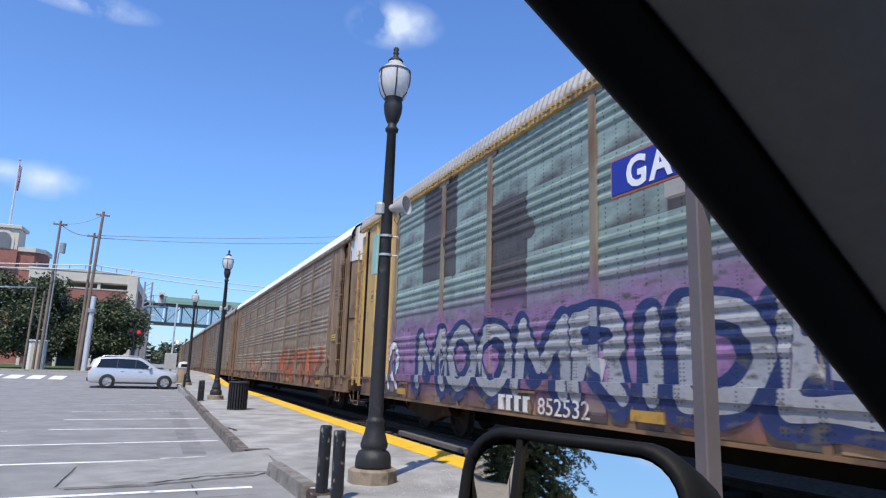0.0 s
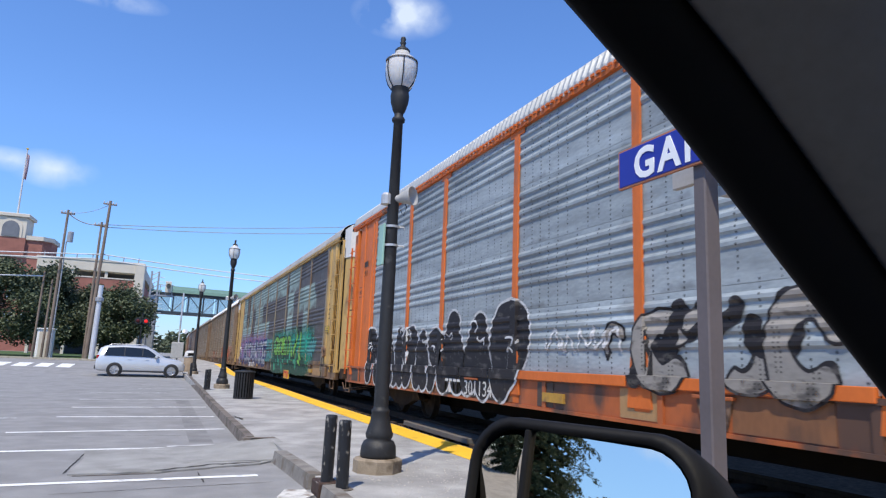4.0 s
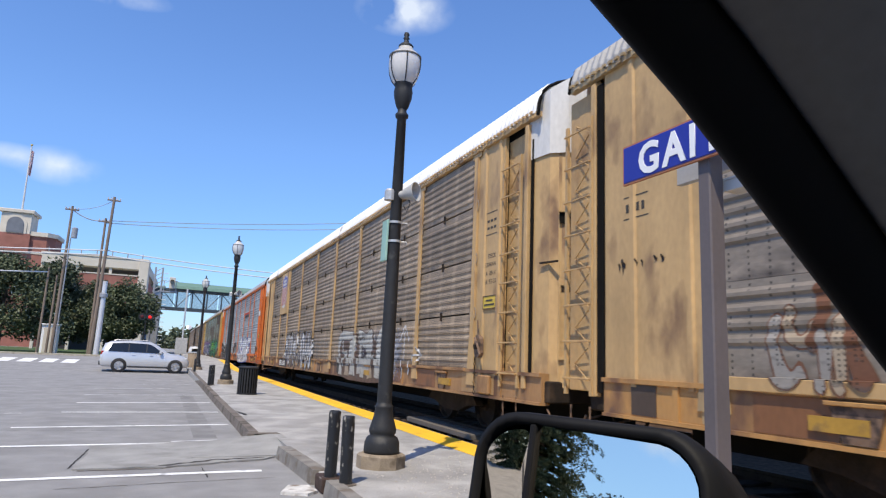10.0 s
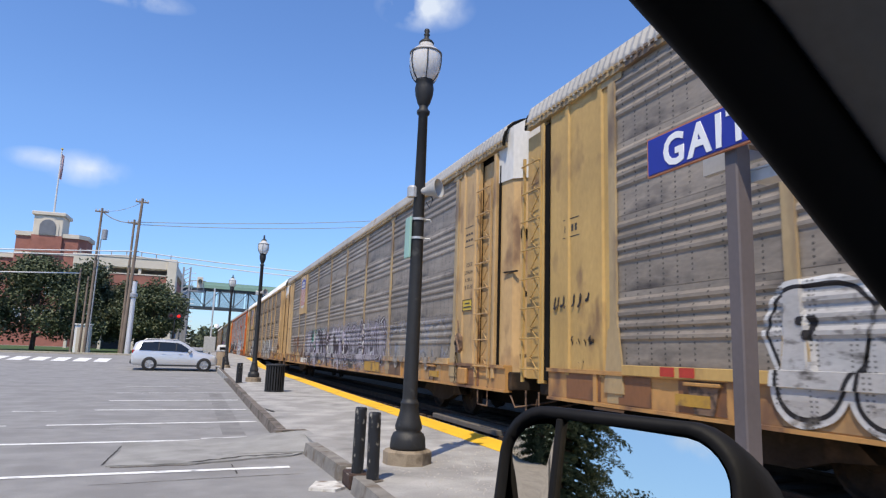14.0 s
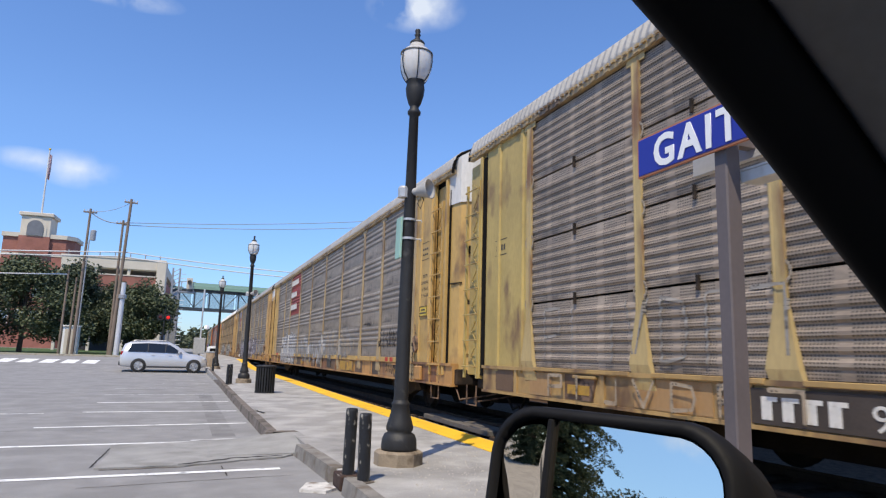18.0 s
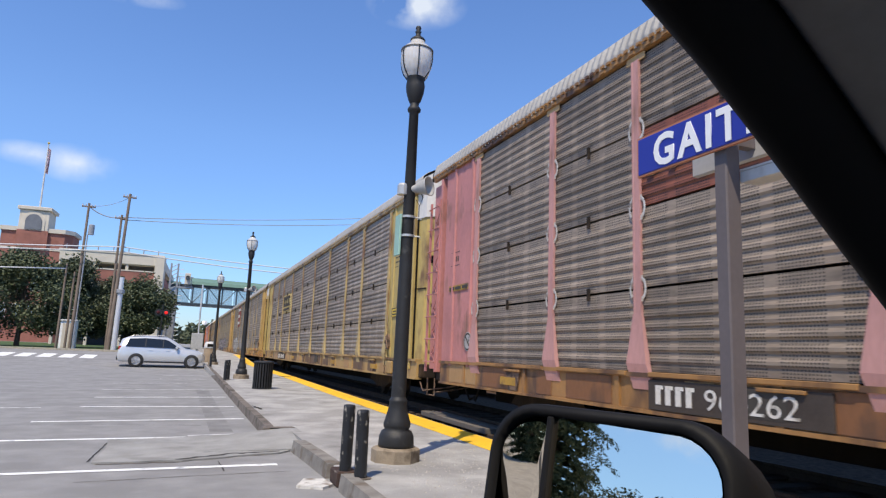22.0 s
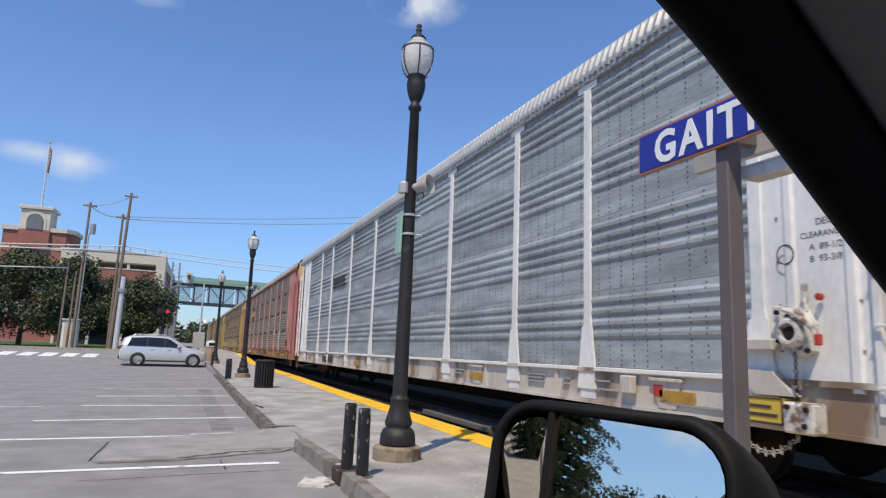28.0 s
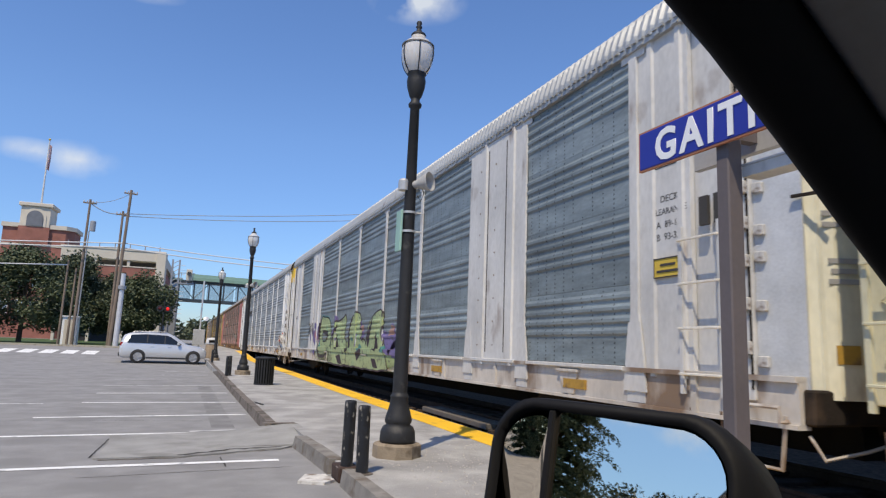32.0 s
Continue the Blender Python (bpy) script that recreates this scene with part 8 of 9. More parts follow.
mist(c, 16.2, 0.9, 8.0, 0.9, H_GREEN, "deep green spray mist", 0.0022)
painted(c, [(16.1, 0.9), (16.2, 1.62), (18.5, 1.66), (20.9, 1.62), (23.4, 1.5), (23.6, 0.95), (20.0, 0.93)], S_FOREST, None, 0, 0.003, "dark green sprayed ground", 700)
SPRING = "bright green graffiti letter with black outline"
spring = (((16.32, 2.05), (16.44, 2.34), (16.71, 2.45), (17.18, 2.43), (17.4, 2.31), (17.43, 1.93), (17.28, 1.75), (17.2, 1.66), (16.63, 1.66), (16.36, 1.75)),
          ((17.48, 2.35), (18.42, 2.4), (18.46, 2.2), (18.43, 1.9), (18.26, 1.76), (17.8, 1.66), (17.42, 1.66), (17.55, 1.91), (17.6, 2.22)),
          ((18.36, 1.66), (18.45, 1.92), (18.62, 2.19), (18.54, 2.34), (18.72, 2.42), (18.88, 2.32), (19.08, 2.43), (19.3, 2.42), (19.42, 2.3), (19.5, 1.64)),
          ((19.6, 2.4), (20.04, 2.43), (20.24, 2.4), (20.33, 2.27), (20.27, 2.0), (20.2, 1.78), (19.99, 1.7), (19.6, 1.64)),
          ((20.57, 2.1), (20.72, 1.9), (20.95, 1.64), (20.94, 1.57), (20.47, 1.59), (20.42, 1.75), (20.54, 1.9)),
          ((21.0, 1.6), (21.05, 1.95), (21.3, 2.1), (21.45, 1.6)))
for q, form in enumerate(spring):
    painted(c, list(form), S_SPRING, S_BLACK, 0.055, 0.006 + 0.0018 * (q % 2), SPRING, 701 + q, False)
for q, form in enumerate((((16.57, 1.95), (16.57, 2.26), (16.95, 2.31), (17.22, 2.22), (17.2, 2.14), (16.97, 2.1), (16.91, 1.93), (16.75, 1.9)), ((17.85, 2.25), (18.22, 2.25), (18.15, 2.11), (18.22, 2.02), (18.14, 1.85), (17.84, 1.75)),
                          ((19.07, 2.28), (19.25, 2.34), (19.38, 2.25), (19.34, 1.79), (19.21, 1.76), (19.08, 1.86)), ((18.8, 2.1), (18.72, 1.74), (18.9, 1.7)),
                          ((19.72, 2.31), (19.99, 2.28), (20.12, 2.2), (20.02, 2.1), (20.1, 1.98), (19.93, 1.84), (19.7, 1.76)))):
    painted(c, list(form), S_BLACK, None, 0, 0.0125, "black sprayed counter", 711 + q, False, 0.004)
for q, form in enumerate((((16.64, 1.95), (16.64, 2.12), (16.85, 2.12), (16.85, 1.97)), ((17.9, 1.82), (17.92, 2.04), (18.1, 2.06), (18.12, 1.9)), ((19.12, 1.84), (19.12, 2.12), (19.3, 2.12), (19.3, 1.82)), ((19.75, 1.82), (19.76, 2.1), (19.95, 2.1), (19.95, 1.9)))):
    painted(c, list(form), S_MINT, None, 0, 0.0145, "mint sprayed highlight", 721 + q, False, 0.004)
for q, form in enumerate((((20.33, 2.22), (20.51, 2.18), (20.57, 1.98), (20.42, 1.77), (20.5, 1.59), (20.5, 1.15), (20.33, 1.27), (20.15, 1.48), (20.05, 1.64), (20.27, 1.83)), ((16.66, 1.36), (16.95, 1.3), (17.16, 1.05), (16.94, 0.93), (16.71, 1.0)), ((17.83, 1.42), (18.31, 1.56), (18.18, 1.22), (17.83, 1.2)),
                          ((17.22, 1.68), (17.45, 1.74), (17.46, 1.22), (17.38, 1.25)), ((18.5, 1.36), (18.85, 1.36), (18.96, 0.94), (18.78, 0.94)), ((18.46, 1.75), (18.58, 2.18), (18.52, 2.3), (18.44, 2.1)), ((19.0, 1.5), (19.35, 1.55), (19.3, 1.15)), ((21.4, 1.5), (22.1, 1.45), (21.8, 1.05)))):
    painted(c, list(form), S_MINT, S_BLACK, 0.025, 0.0095, "mint sprayed shadow form", 731 + q, False, 0.006)
sprayed(c, 21.2, 1.2, [smooth_line([(0.0, 0.3), (0.35, 0.75), (0.6, 1.3), (1.1, 1.35), (1.2, 0.8), (1.0, 0.45), (1.5, 0.15)])], 0.10, S_SPRING, S_BLACK, 0.035, 0.016, 41, "bright green sprayed loop")
dab(c, 22.0, 1.55, 0.4, 0.45, S_PINK, 42, "small purple sprayed patch", 0.0145, S_BLACK)
wildstyle(c, 23.6, 24.6, 1.6, 2.2, 3, (S_TEAL,), S_TEAL_DARK, 0, 43, "teal sprayed mark")
sprayed(c, 2.75, 1.2, [smooth_line([(0.1, 0.0), (0.0, 0.5), (0.3, 0.9), (0.55, 0.6), (0.3, 0.35), (0.6, 0.0)])], 0.07, S_WHITE, S_NAVY, 0.03, 0.006, 44, "white and blue sprayed figure")
pl = plate(c, 19.5, 0.72, 1.06, 0.33, M_OWNER, 0.045, "yellow plate with red mark", "owner_plate")
bars(pl, 1.06, 0.33, [(0.08, 0.12, 0.09, 0.76), (0.2, 0.66, 0.16, 0.2), (0.4, 0.12, 0.09, 0.76), (0.52, 0.66, 0.14, 0.2), (0.72, 0.12, 0.2, 0.76)], M_RED_BAR, out=0.046)
number(c, "852532", 9.0, 1.02, 0.22, 1.3, mark=1.1)
for k, (s, w, q) in enumerate(((5.6, 0.5, 1.2), (8.4, 0.4, 0.9), (24.0, 1.0, 1.6))):
    dab(c, s, 3.0 + 0.3 * k, w, q, P_CHARCOAL, 46 + k, "sooty worn patch", 0.001)

c = CARS[-1]
wildstyle(c, 16.5, 24.5, 1.2, 2.2, 12, (S_ORANGE, S_RUST), S_ORANGE, 0, 77, "rust orange graffiti")
wildstyle(c, 8.0, 13.5, 1.2, 2.0, 8, (S_ORANGE, S_BEIGE), S_RUST, 0, 78, "rust orange graffiti")
word(CARS[-3], "CSO", 8, 1.3, 6, 1.4, 0.16, S_GREY, S_BLACK, 0.04, "pale sprayed letters", 9)

c = CARS[1]
throwup(c, 2.55, 7.35, 1.0, 2.35, 7, S_BLACK, S_WHITE, 0.045, 11, "black bubble graffiti with white outlines", marks=S_WHITE)
throwup(c, 7.3, 10.4, 1.0, 2.5, 3, S_BLACK, S_WHITE, 0.045, 13, "black bubble graffiti with white outlines", marks=S_WHITE)
scrawl(c, 10.9, 1.6, 1.6, 0.5, S_WHITE, 0, 42)
number(c, "301134", 8.4, 1.03, 0.24, 1.15, mark=0.8, ground=DARK_GROUND)
mist(c, 15.6, 0.9, 7.0, 1.0, H_WHITE, "white spray mist")
sprayed(c, 16.5, 0.98, [[(0.3, 0.25), (1.0, 0.9), (2.5, 1.0), (4.0, 1.02), (5.2, 0.95), (5.3, 0.35), (3.0, 0.25), (0.6, 0.25)], [(0.9, 0.55), (4.9, 0.6)]], 0.32, S_WHITE, S_BLUE, 0.05, 0.002, 98, "white sprayed ground with blue edge")
word(c, "SUMP", 16.6, 1.05, 6.2, 1.4, 0.17, S_WHITE, S_BLUE, 0.05, "white letters with blue outlines", 12, lean=0.22, gap=-0.2)
for k in range(4):
    sprayed(c, 17.3 + 1.2 * k, 1.0, [smooth_line([(0.0, 0.0), (0.05, 0.5), (0.25, 1.0)])], 0.02, S_BLUE, None, 0, 0.0135, 99 + k, "blue sprayed line", h=0.025, rough=0.003)
tag(c, "~~~", 22.5, 1.75, 0.9, 0.4, S_BLUE, "blue sprayed tag", 0.035, 44)
wildstyle(c, 12.2, 14.8, 1.4, 2.2, 6, (S_GREY, S_BLACK), S_BLACK, 0, 45, "dark graffiti")
part("swoosh", box(-0.012, 0, -2.35, 0, 3.98, 4.10), M_RED_BAR, c, "faded red stripe", at=pose(-1.51, -18.85, 0))
part("swoosh", box(-0.012, 0, -2.35, 0, 3.80, 3.90), M_INK, c, "dark stripe", at=pose(-1.51, -18.85, 0))
plate(c, 26.0, 3.62, 0.42, 0.26, M_WHITE, 0.03, "white sticker", "sticker")
number(c, "2911", 1.75, 3.75, 0.16, 0.42, M_INK, out=-0.006)
for s, z, w in ((1.78, 4.0, 0.1), (1.92, 4.0, 0.1), (2.06, 4.0, 0.1)):
    plate(c, s, z, w, 0.15, M_INK, 0.004, name="mark_bar")
pl = plate(c, 25.7, 1.06, 0.75, 0.24, M_SIGN_YELLOW, 0.045, "yellow notice plate", "notice_plate")
bars(pl, 0.75, 0.24, [(0.15, 0.6, 0.5, 0.2), (0.1, 0.2, 0.8, 0.2)], M_INK, out=0.046)

c = CARS[2]
part("logo_plate", box(-0.05, 0, -1.75, 0, 3.30, 5.16, 0.01), M_TAN_TRIM, c, "tan plate with a railway shield", at=pose(-1.49, -4.98, 0))
shield(c, 5.25, 3.55, 1.25, 1.55, 0.045)
mist(c, 6.9, 1.0, 5.8, 1.5, H_PALE, "pale spray mist")
wildstyle(c, 7.1, 12.3, 1.05, 2.35, 15, (S_WHITE, S_PALE, S_BEIGE, S_WHITE), S_BLACK, 0, 51, "white and grey graffiti letters", 0.05)
mist(c, 17.6, 1.0, 4.6, 1.25, H_PALE, "pale spray mist")
painted(c, [(16.55, 0.98), (16.5, 2.0), (17.2, 2.1), (18.4, 2.15), (19.2, 1.9), (20.2, 1.95), (20.9, 1.8), (21.2, 0.98)], S_UMBER, None, 0, 0.002, "brown sprayed ground", 520)
WHITE_LABEL = "whitish graffiti letter with a thin dark outline"
painted(c, [(16.27, 1.7), (16.33, 2.1), (16.7, 2.26), (17.95, 2.2), (17.85, 1.98), (16.62, 1.98), (16.5, 1.68), (17.0, 1.12), (16.75, 1.1)], S_CHALK, S_UMBER, 0.025, 0.004, WHITE_LABEL, 521, False)
painted(c, [(16.9, 1.98), (16.95, 1.66), (17.4, 1.68), (17.38, 1.45), (17.15, 1.4), (17.15, 1.25), (17.0, 1.25), (17.02, 1.5), (17.18, 1.55), (16.84, 1.6), (16.8, 1.98)], S_CHALK, S_UMBER, 0.02, 0.006, WHITE_LABEL, 522, False, 0.004)
painted(c, [(17.62, 1.95), (17.55, 1.5), (17.45, 1.28), (17.85, 1.28), (18.0, 1.6), (18.1, 2.1), (17.9, 2.0)], S_CHALK, S_UMBER, 0.02, 0.0075, WHITE_LABEL, 523, False)
painted(c, [(18.06, 2.05), (17.98, 1.6), (17.84, 1.02), (18.42, 1.02), (18.3, 1.6), (18.27, 2.1)], S_CHALK, S_UMBER, 0.02, 0.009, WHITE_LABEL, 524, False)
painted(c, [(18.45, 2.22), (18.45, 1.88), (18.62, 1.84), (18.6, 1.06), (19.1, 1.1), (19.9, 1.02), (19.95, 1.5), (19.88, 1.7), (19.99, 2.06), (19.6, 2.24), (19.27, 2.1), (18.9, 2.2)], S_CHALK, S_UMBER, 0.025, 0.004, WHITE_LABEL, 525, False)
painted(c, [(19.75, 2.06), (19.85, 1.8), (19.72, 1.62), (19.8, 1.55), (19.95, 1.75), (19.87, 2.1)], S_UMBER, None, 0, 0.0065, "brown sprayed hook", 526)
for grow in (0.0, 0.075, 0.15):
    tri = [(18.88 + grow * 0.5, 1.82 - grow), (19.36 - grow * 1.2, 1.63), (18.9 + grow * 0.5, 1.40 + grow), (18.88 + grow * 0.5, 1.82 - grow)]
    sprayed(c, 18.88, 1.4, [[(x - 18.88, y - 1.4) for x, y in tri]], 0.016, S_PLUM, None, 0, 0.0085, 527, "dark sprayed triangle", h=0.02, rough=0.002)
painted(c, [(20.2, 1.05), (20.15, 1.98), (20.5, 2.3), (21.0, 2.26), (21.28, 1.9), (21.05, 1.62), (21.5, 1.0), (21.1, 1.0), (20.8, 1.5), (20.75, 1.0)], S_CHALK, S_UMBER, 0.025, 0.004, WHITE_LABEL, 528, False)
painted(c, [(20.5, 1.95), (20.85, 2.02), (20.9, 1.78), (20.55, 1.7)], S_UMBER, None, 0, 0.0065, "brown sprayed counter", 529)
for q, (s, w) in enumerate(((16.6, 0.3), (17.3, 0.35), (18.9, 0.25), (19.6, 0.3), (20.9, 0.35))):
    painted(c, [(s, 0.99), (s + 0.1, 1.3), (s + w, 1.3), (s + w * 1.5, 0.99)], S_BEIGE if q % 2 else S_CHALK, None, 0, 0.0055, "pale sprayed stroke on the sill", 540 + q, False)
tag(c, "~~~~~", 18.55, 1.98, 0.75, 0.12, S_BLACK, seed=56, half=0.01)
sprayed(c, 22.0, 1.1, [[(0.2, 0.0), (0.2, 1.0)], [(-0.1, 0.8), (0.2, 1.15), (0.5, 0.8)], smooth_line([(0.6, 0.1), (0.75, 0.45), (1.2, 0.5)]), [(1.0, 0.65), (1.25, 0.5), (1.05, 0.35)]], 0.02, S_WHITE, None, 0, 0.004, 55, "white outlined arrows", h=0.02, rough=0.004)
scrawl(c, 12.8, 1.5, 2.4, 0.7, S_GREY, 0, 53)
tag(c, "~~~~", 0.95, 2.05, 0.75, 0.3, S_BLACK, seed=54)
number(c, "516280", 6.35, 1.04, 0.22, 1.1, mark=0.4, ground=DARK_GROUND)

c = CARS[3]
part("logo_plate", box(-0.05, 0, -1.75, 0, 3.30, 5.16, 0.01), M_TAN_TRIM, c, "tan plate with a railway shield", at=pose(-1.49, -4.98, 0))
shield(c, 5.25, 3.55, 1.25, 1.55, 0.045)
wildstyle(c, 3.0, 6.6, 1.35, 2.2, 15, (S_GREY, S_BEIGE, S_RUST), S_RUST, 0, 61, "faded rust graffiti", 0.015)
mist(c, 6.6, 0.90, 14.8, 1.7, H_LILAC, "pale lilac spray mist")
mist(c, 8.5, 1.2, 3.4, 1.3, H_TEAL, "teal spray mist", 0.002)
wildstyle(c, 7.4, 15.4, 1.0, 2.4, 20, (S_PLUM, S_LILAC, S_PALE, S_LILAC), S_PLUM, 0, 62, "lilac and dark wildstyle graffiti", 0.02)
wildstyle(c, 8.0, 15.2, 1.2, 2.3, 9, (S_PALE, S_PLUM), S_PALE, 0, 66, "lilac and dark wildstyle graffiti", 0.02)
word(c, "SOAMD", 15.5, 1.12, 5.2, 1.42, 0.10, S_PLUM, S_WHITE, 0.022, "dark letters with thin white outlines", 14, halo=(S_PLUM, 0.02), gap=-0.02, jump=0.1, widths=(0.9, 0.85, 1.25, 1.2, 1.0), core=(S_LILAC, 0.042, 0.02, 0.012))
mist(c, 20.9, 1.3, 4.4, 1.1, H_PALE, "faded pale spray mist")
wildstyle(c, 21.2, 25.0, 1.3, 2.2, 7, (P_TAUPE, S_GREY), S_GREY, 0, 63, "faded grey graffiti", 0.015)
tag(c, "~~~~~~~", 21.2, 2.05, 2.2, 0.3, S_BLACK, "thin faded black tag", 0.01, 65)
scrawl(c, 1.0, 2.4, 0.8, 0.35, S_BLACK, 0, 64)
pl = plate(c, 18.6, 1.02, 1.7, 0.27, M_MARK, 0.045, "yellow plate with red mark", "owner_plate")
bars(pl, 1.7, 0.27, [(0.34, 0.12, 0.05, 0.76), (0.32, 0.7, 0.14, 0.2), (0.52, 0.12, 0.05, 0.76), (0.48, 0.7, 0.14, 0.2), (0.66, 0.12, 0.12, 0.76)], M_RED_BAR)
number(c, "985774", 7.25, 1.03, 0.2, 1.0, mark=0.9)

c = CARS[4]
throwup(c, 4.72, 8.9, 1.08, 2.36, 5, S_PALE, S_BLACK, 0.04, 15, "silver bubble graffiti with dark and white outlines", halo=(S_WHITE, 0.05), counters=S_BLACK)
plate(c, 6.1, 1.0, 2.9, 0.31, DARK_GROUND, 0.031, name="number_ground")
number(c, "988", 7.3, 1.04, 0.22, 0.6, mark=1.0)
number(c, "81", 8.2, 1.04, 0.22, 0.36)
wildstyle(c, 9.6, 15.4, 1.2, 2.1, 12, (S_GREY, S_PALE), S_GREY, 0, 72, "pale outlined graffiti", 0.02)
wildstyle(c, 15.6, 19.8, 1.4, 2.3, 8, (S_GREY, S_BEIGE), S_GREY, 0, 73, "worn white graffiti", 0.02)
scrawl(c, 20.9, 2.3, 1.4, 0.22, S_BLACK, 0, 74, loops=7)
tag(c, "~~~~~~~~~", 22.85, 1.55, 2.5, 0.6, S_BLACK, "thin black tag", 0.02, 75, 0.05)
tag(c, "~~~~", 23.6, 1.08, 0.8, 0.2, S_BLACK, "thin black tag", 0.015, 77, 0.0, 0.004)
tag(c, "~~~~~~", 0.85, 2.25, 0.95, 0.28, S_BLACK, "thick black tag", 0.022, 78)
tag(c, "~~~~", 1.3, 1.5, 0.55, 0.3, S_BLACK, "thin black tag", 0.014, 79)
pl = plate(c, 18.5, 1.02, 1.7, 0.28, M_MARK, 0.045, "yellow plate with red mark", "owner_plate")
bars(pl, 1.7, 0.28, [(0.05, 0.12, 0.05, 0.76), (0.02, 0.7, 0.14, 0.2), (0.24, 0.12, 0.05, 0.76), (0.2, 0.7, 0.14, 0.2), (0.4, 0.12, 0.12, 0.76)], M_RED_BAR)
for s in (3.2, 3.5, 23.6, 24.0):
    plate(c, s, 1.36, 0.22, 0.10, M_RED_BAR, 0.064, "red reflective strip", "reflector")
for row_z, w in ((4.72, 1.9), (4.15, 1.5), (3.55, 1.7)):
    for k in range(6):
        plate(c, 7.0 + k * w / 6, row_z, w / 7.5, 0.24, M_WHITE_BAR, 0.03, name="lettering_bar")

c = CARS[5]
for k in range(3):
    plate(c, 7.1 + 0.68 * k, 3.62, 0.14, 0.5, M_INK, 0.03, name="lettering_bar")
    plate(c, 7.1 + 0.68 * k, 3.98, 0.5, 0.14, M_INK, 0.031, name="lettering_bar")
    plate(c, 7.1 + 0.68 * k, 3.62, 0.5, 0.14, M_INK, 0.031, name="lettering_bar")
plate(c, 7.1, 3.42, 1.9, 0.09, M_INK, 0.03, name="lettering_bar")
number(c, "989480", 7.55, 1.04, 0.2, 1.1, mark=1.0, ground=DARK_GROUND)
STEMS = (((0, 0), (0, 1), (0.8, 1), (0.8, 0.5), (0.1, 0.45)), ((0.2, 0), (0.2, 1)), ((0.7, 1), (0.7, 0), (0.2, 0)), ((0, 1), (0.4, 0), (0.8, 1)), ((0, 0), (0, 1), (0.7, 0.9), (0.8, 0.5), (0.7, 0.1), (0, 0)), ((0.8, 1), (0.1, 1), (0.1, 0.5), (0.6, 0.5), (0.1, 0.5), (0.1, 0)), ((0, 1), (0.8, 1), (0.8, 0.1)))
for k, stem in enumerate(STEMS):
    sprayed(c, 2.75 + 0.62 * k, 1.5, [[(x * 0.5, y * 0.72) for x, y in stem]], 0.018, S_GREY, None, 0, 0.012, 800 + k, "faded pale block letters", h=0.02, rough=0.004)
    sprayed(c, 2.95 + 0.62 * k, 1.02, [[(x * 0.42, y * 0.28) for x, y in stem]], 0.02, S_BEIGE, None, 0, 0.03, 820 + k, "faded pale block letters", h=0.02, rough=0.004)
for k, (s, w) in enumerate(((12.7, 0.5), (13.6, 0.7), (14.6, 0.6), (15.5, 0.9), (16.6, 0.8))):
    scrawl(c, s, 1.55, w, 0.6, S_GREY, 0, 80 + k, "faded pale tag", loops=2, r=0.03)

c = CARS[6]
for k in range(6):
    plate(c, 7.0 + 0.36 * k, 3.62 if k < 2 else 3.68, 0.09, 0.42 if k < 3 else 0.3, S_BEIGE, 0.03, name="lettering_bar")
    plate(c, 7.0 + 0.36 * k, 3.92, 0.22, 0.09, S_BEIGE, 0.031, name="lettering_bar")
number(c, "964262", 7.8, 1.06, 0.2, 1.2, mark=0.7, ground=DARK_GROUND)
tag(c, "~~~~~~", 15.7, 1.6, 1.9, 0.45, S_TEAL, "faded blue tag", 0.013, 91)
tag(c, "~~~~", 19.4, 1.55, 1.2, 0.45, S_PALE, "white tag", 0.014, 92)
arcs = [smooth_line([(0.1, 0.0), (0.05, 0.5), (0.4, 0.85), (0.85, 0.7), (1.1, 0.3), (1.05, 0.0)]), [(0.5, 0.8), (0.9, 0.5), (0.75, 0.35)], [(0.0, 0.8), (0.35, 0.95)]]
sprayed(c, 20.6, 1.5, arcs, 0.014, S_WHITE, None, 0, 0.012, 930, "white tag", h=0.02, rough=0.003)
zig = [[(0.0, 0.75), (0.1, 0.2), (0.05, 0.85), (0.55, 0.05), (0.6, 0.9)], [(0.9, 0.9), (0.95, 0.1), (0.9, 0.5), (1.3, 0.85), (0.95, 0.5), (1.35, 0.0)], [(1.6, 0.8), (1.65, 0.05), (2.0, 0.1), (1.65, 0.45), (1.95, 0.5)], [(2.2, 0.1), (2.25, 0.85), (2.6, 0.6), (2.3, 0.4), (2.65, 0.1)], [(2.8, 0.7), (3.0, 0.2), (3.2, 0.75)]]
sprayed(c, 22.3, 1.42, zig, 0.014, S_WHITE, None, 0, 0.012, 931, "white tag", h=0.02, rough=0.003)
pl = plate(c, 1.05, 2.72, 0.95, 0.11, M_MARK, 0.012, "dull yellow notice strip", "notice_plate")
bars(pl, 0.95, 0.11, [(0.04, 0.25, 0.25, 0.5), (0.34, 0.25, 0.28, 0.5), (0.68, 0.25, 0.26, 0.5)], M_INK)
disc = part("round_mark", lathe([(0, 0), (0.17, 0), (0.17, 0.006), (0, 0.006)], 24), S_PALE, c, "pale round mark", at=pose(-1.52, -2.05, 1.75, 0, -90, 0))
part("ring", lathe([(0.13, 0.006), (0.155, 0.006), (0.155, 0.010), (0.13, 0.010)], 24), M_INK, disc)
part("slash", box(-0.13, 0.13, -0.015, 0.015, 0.006, 0.010), M_INK, disc, at=pose(0, 0, 0, 0, 0, 45))

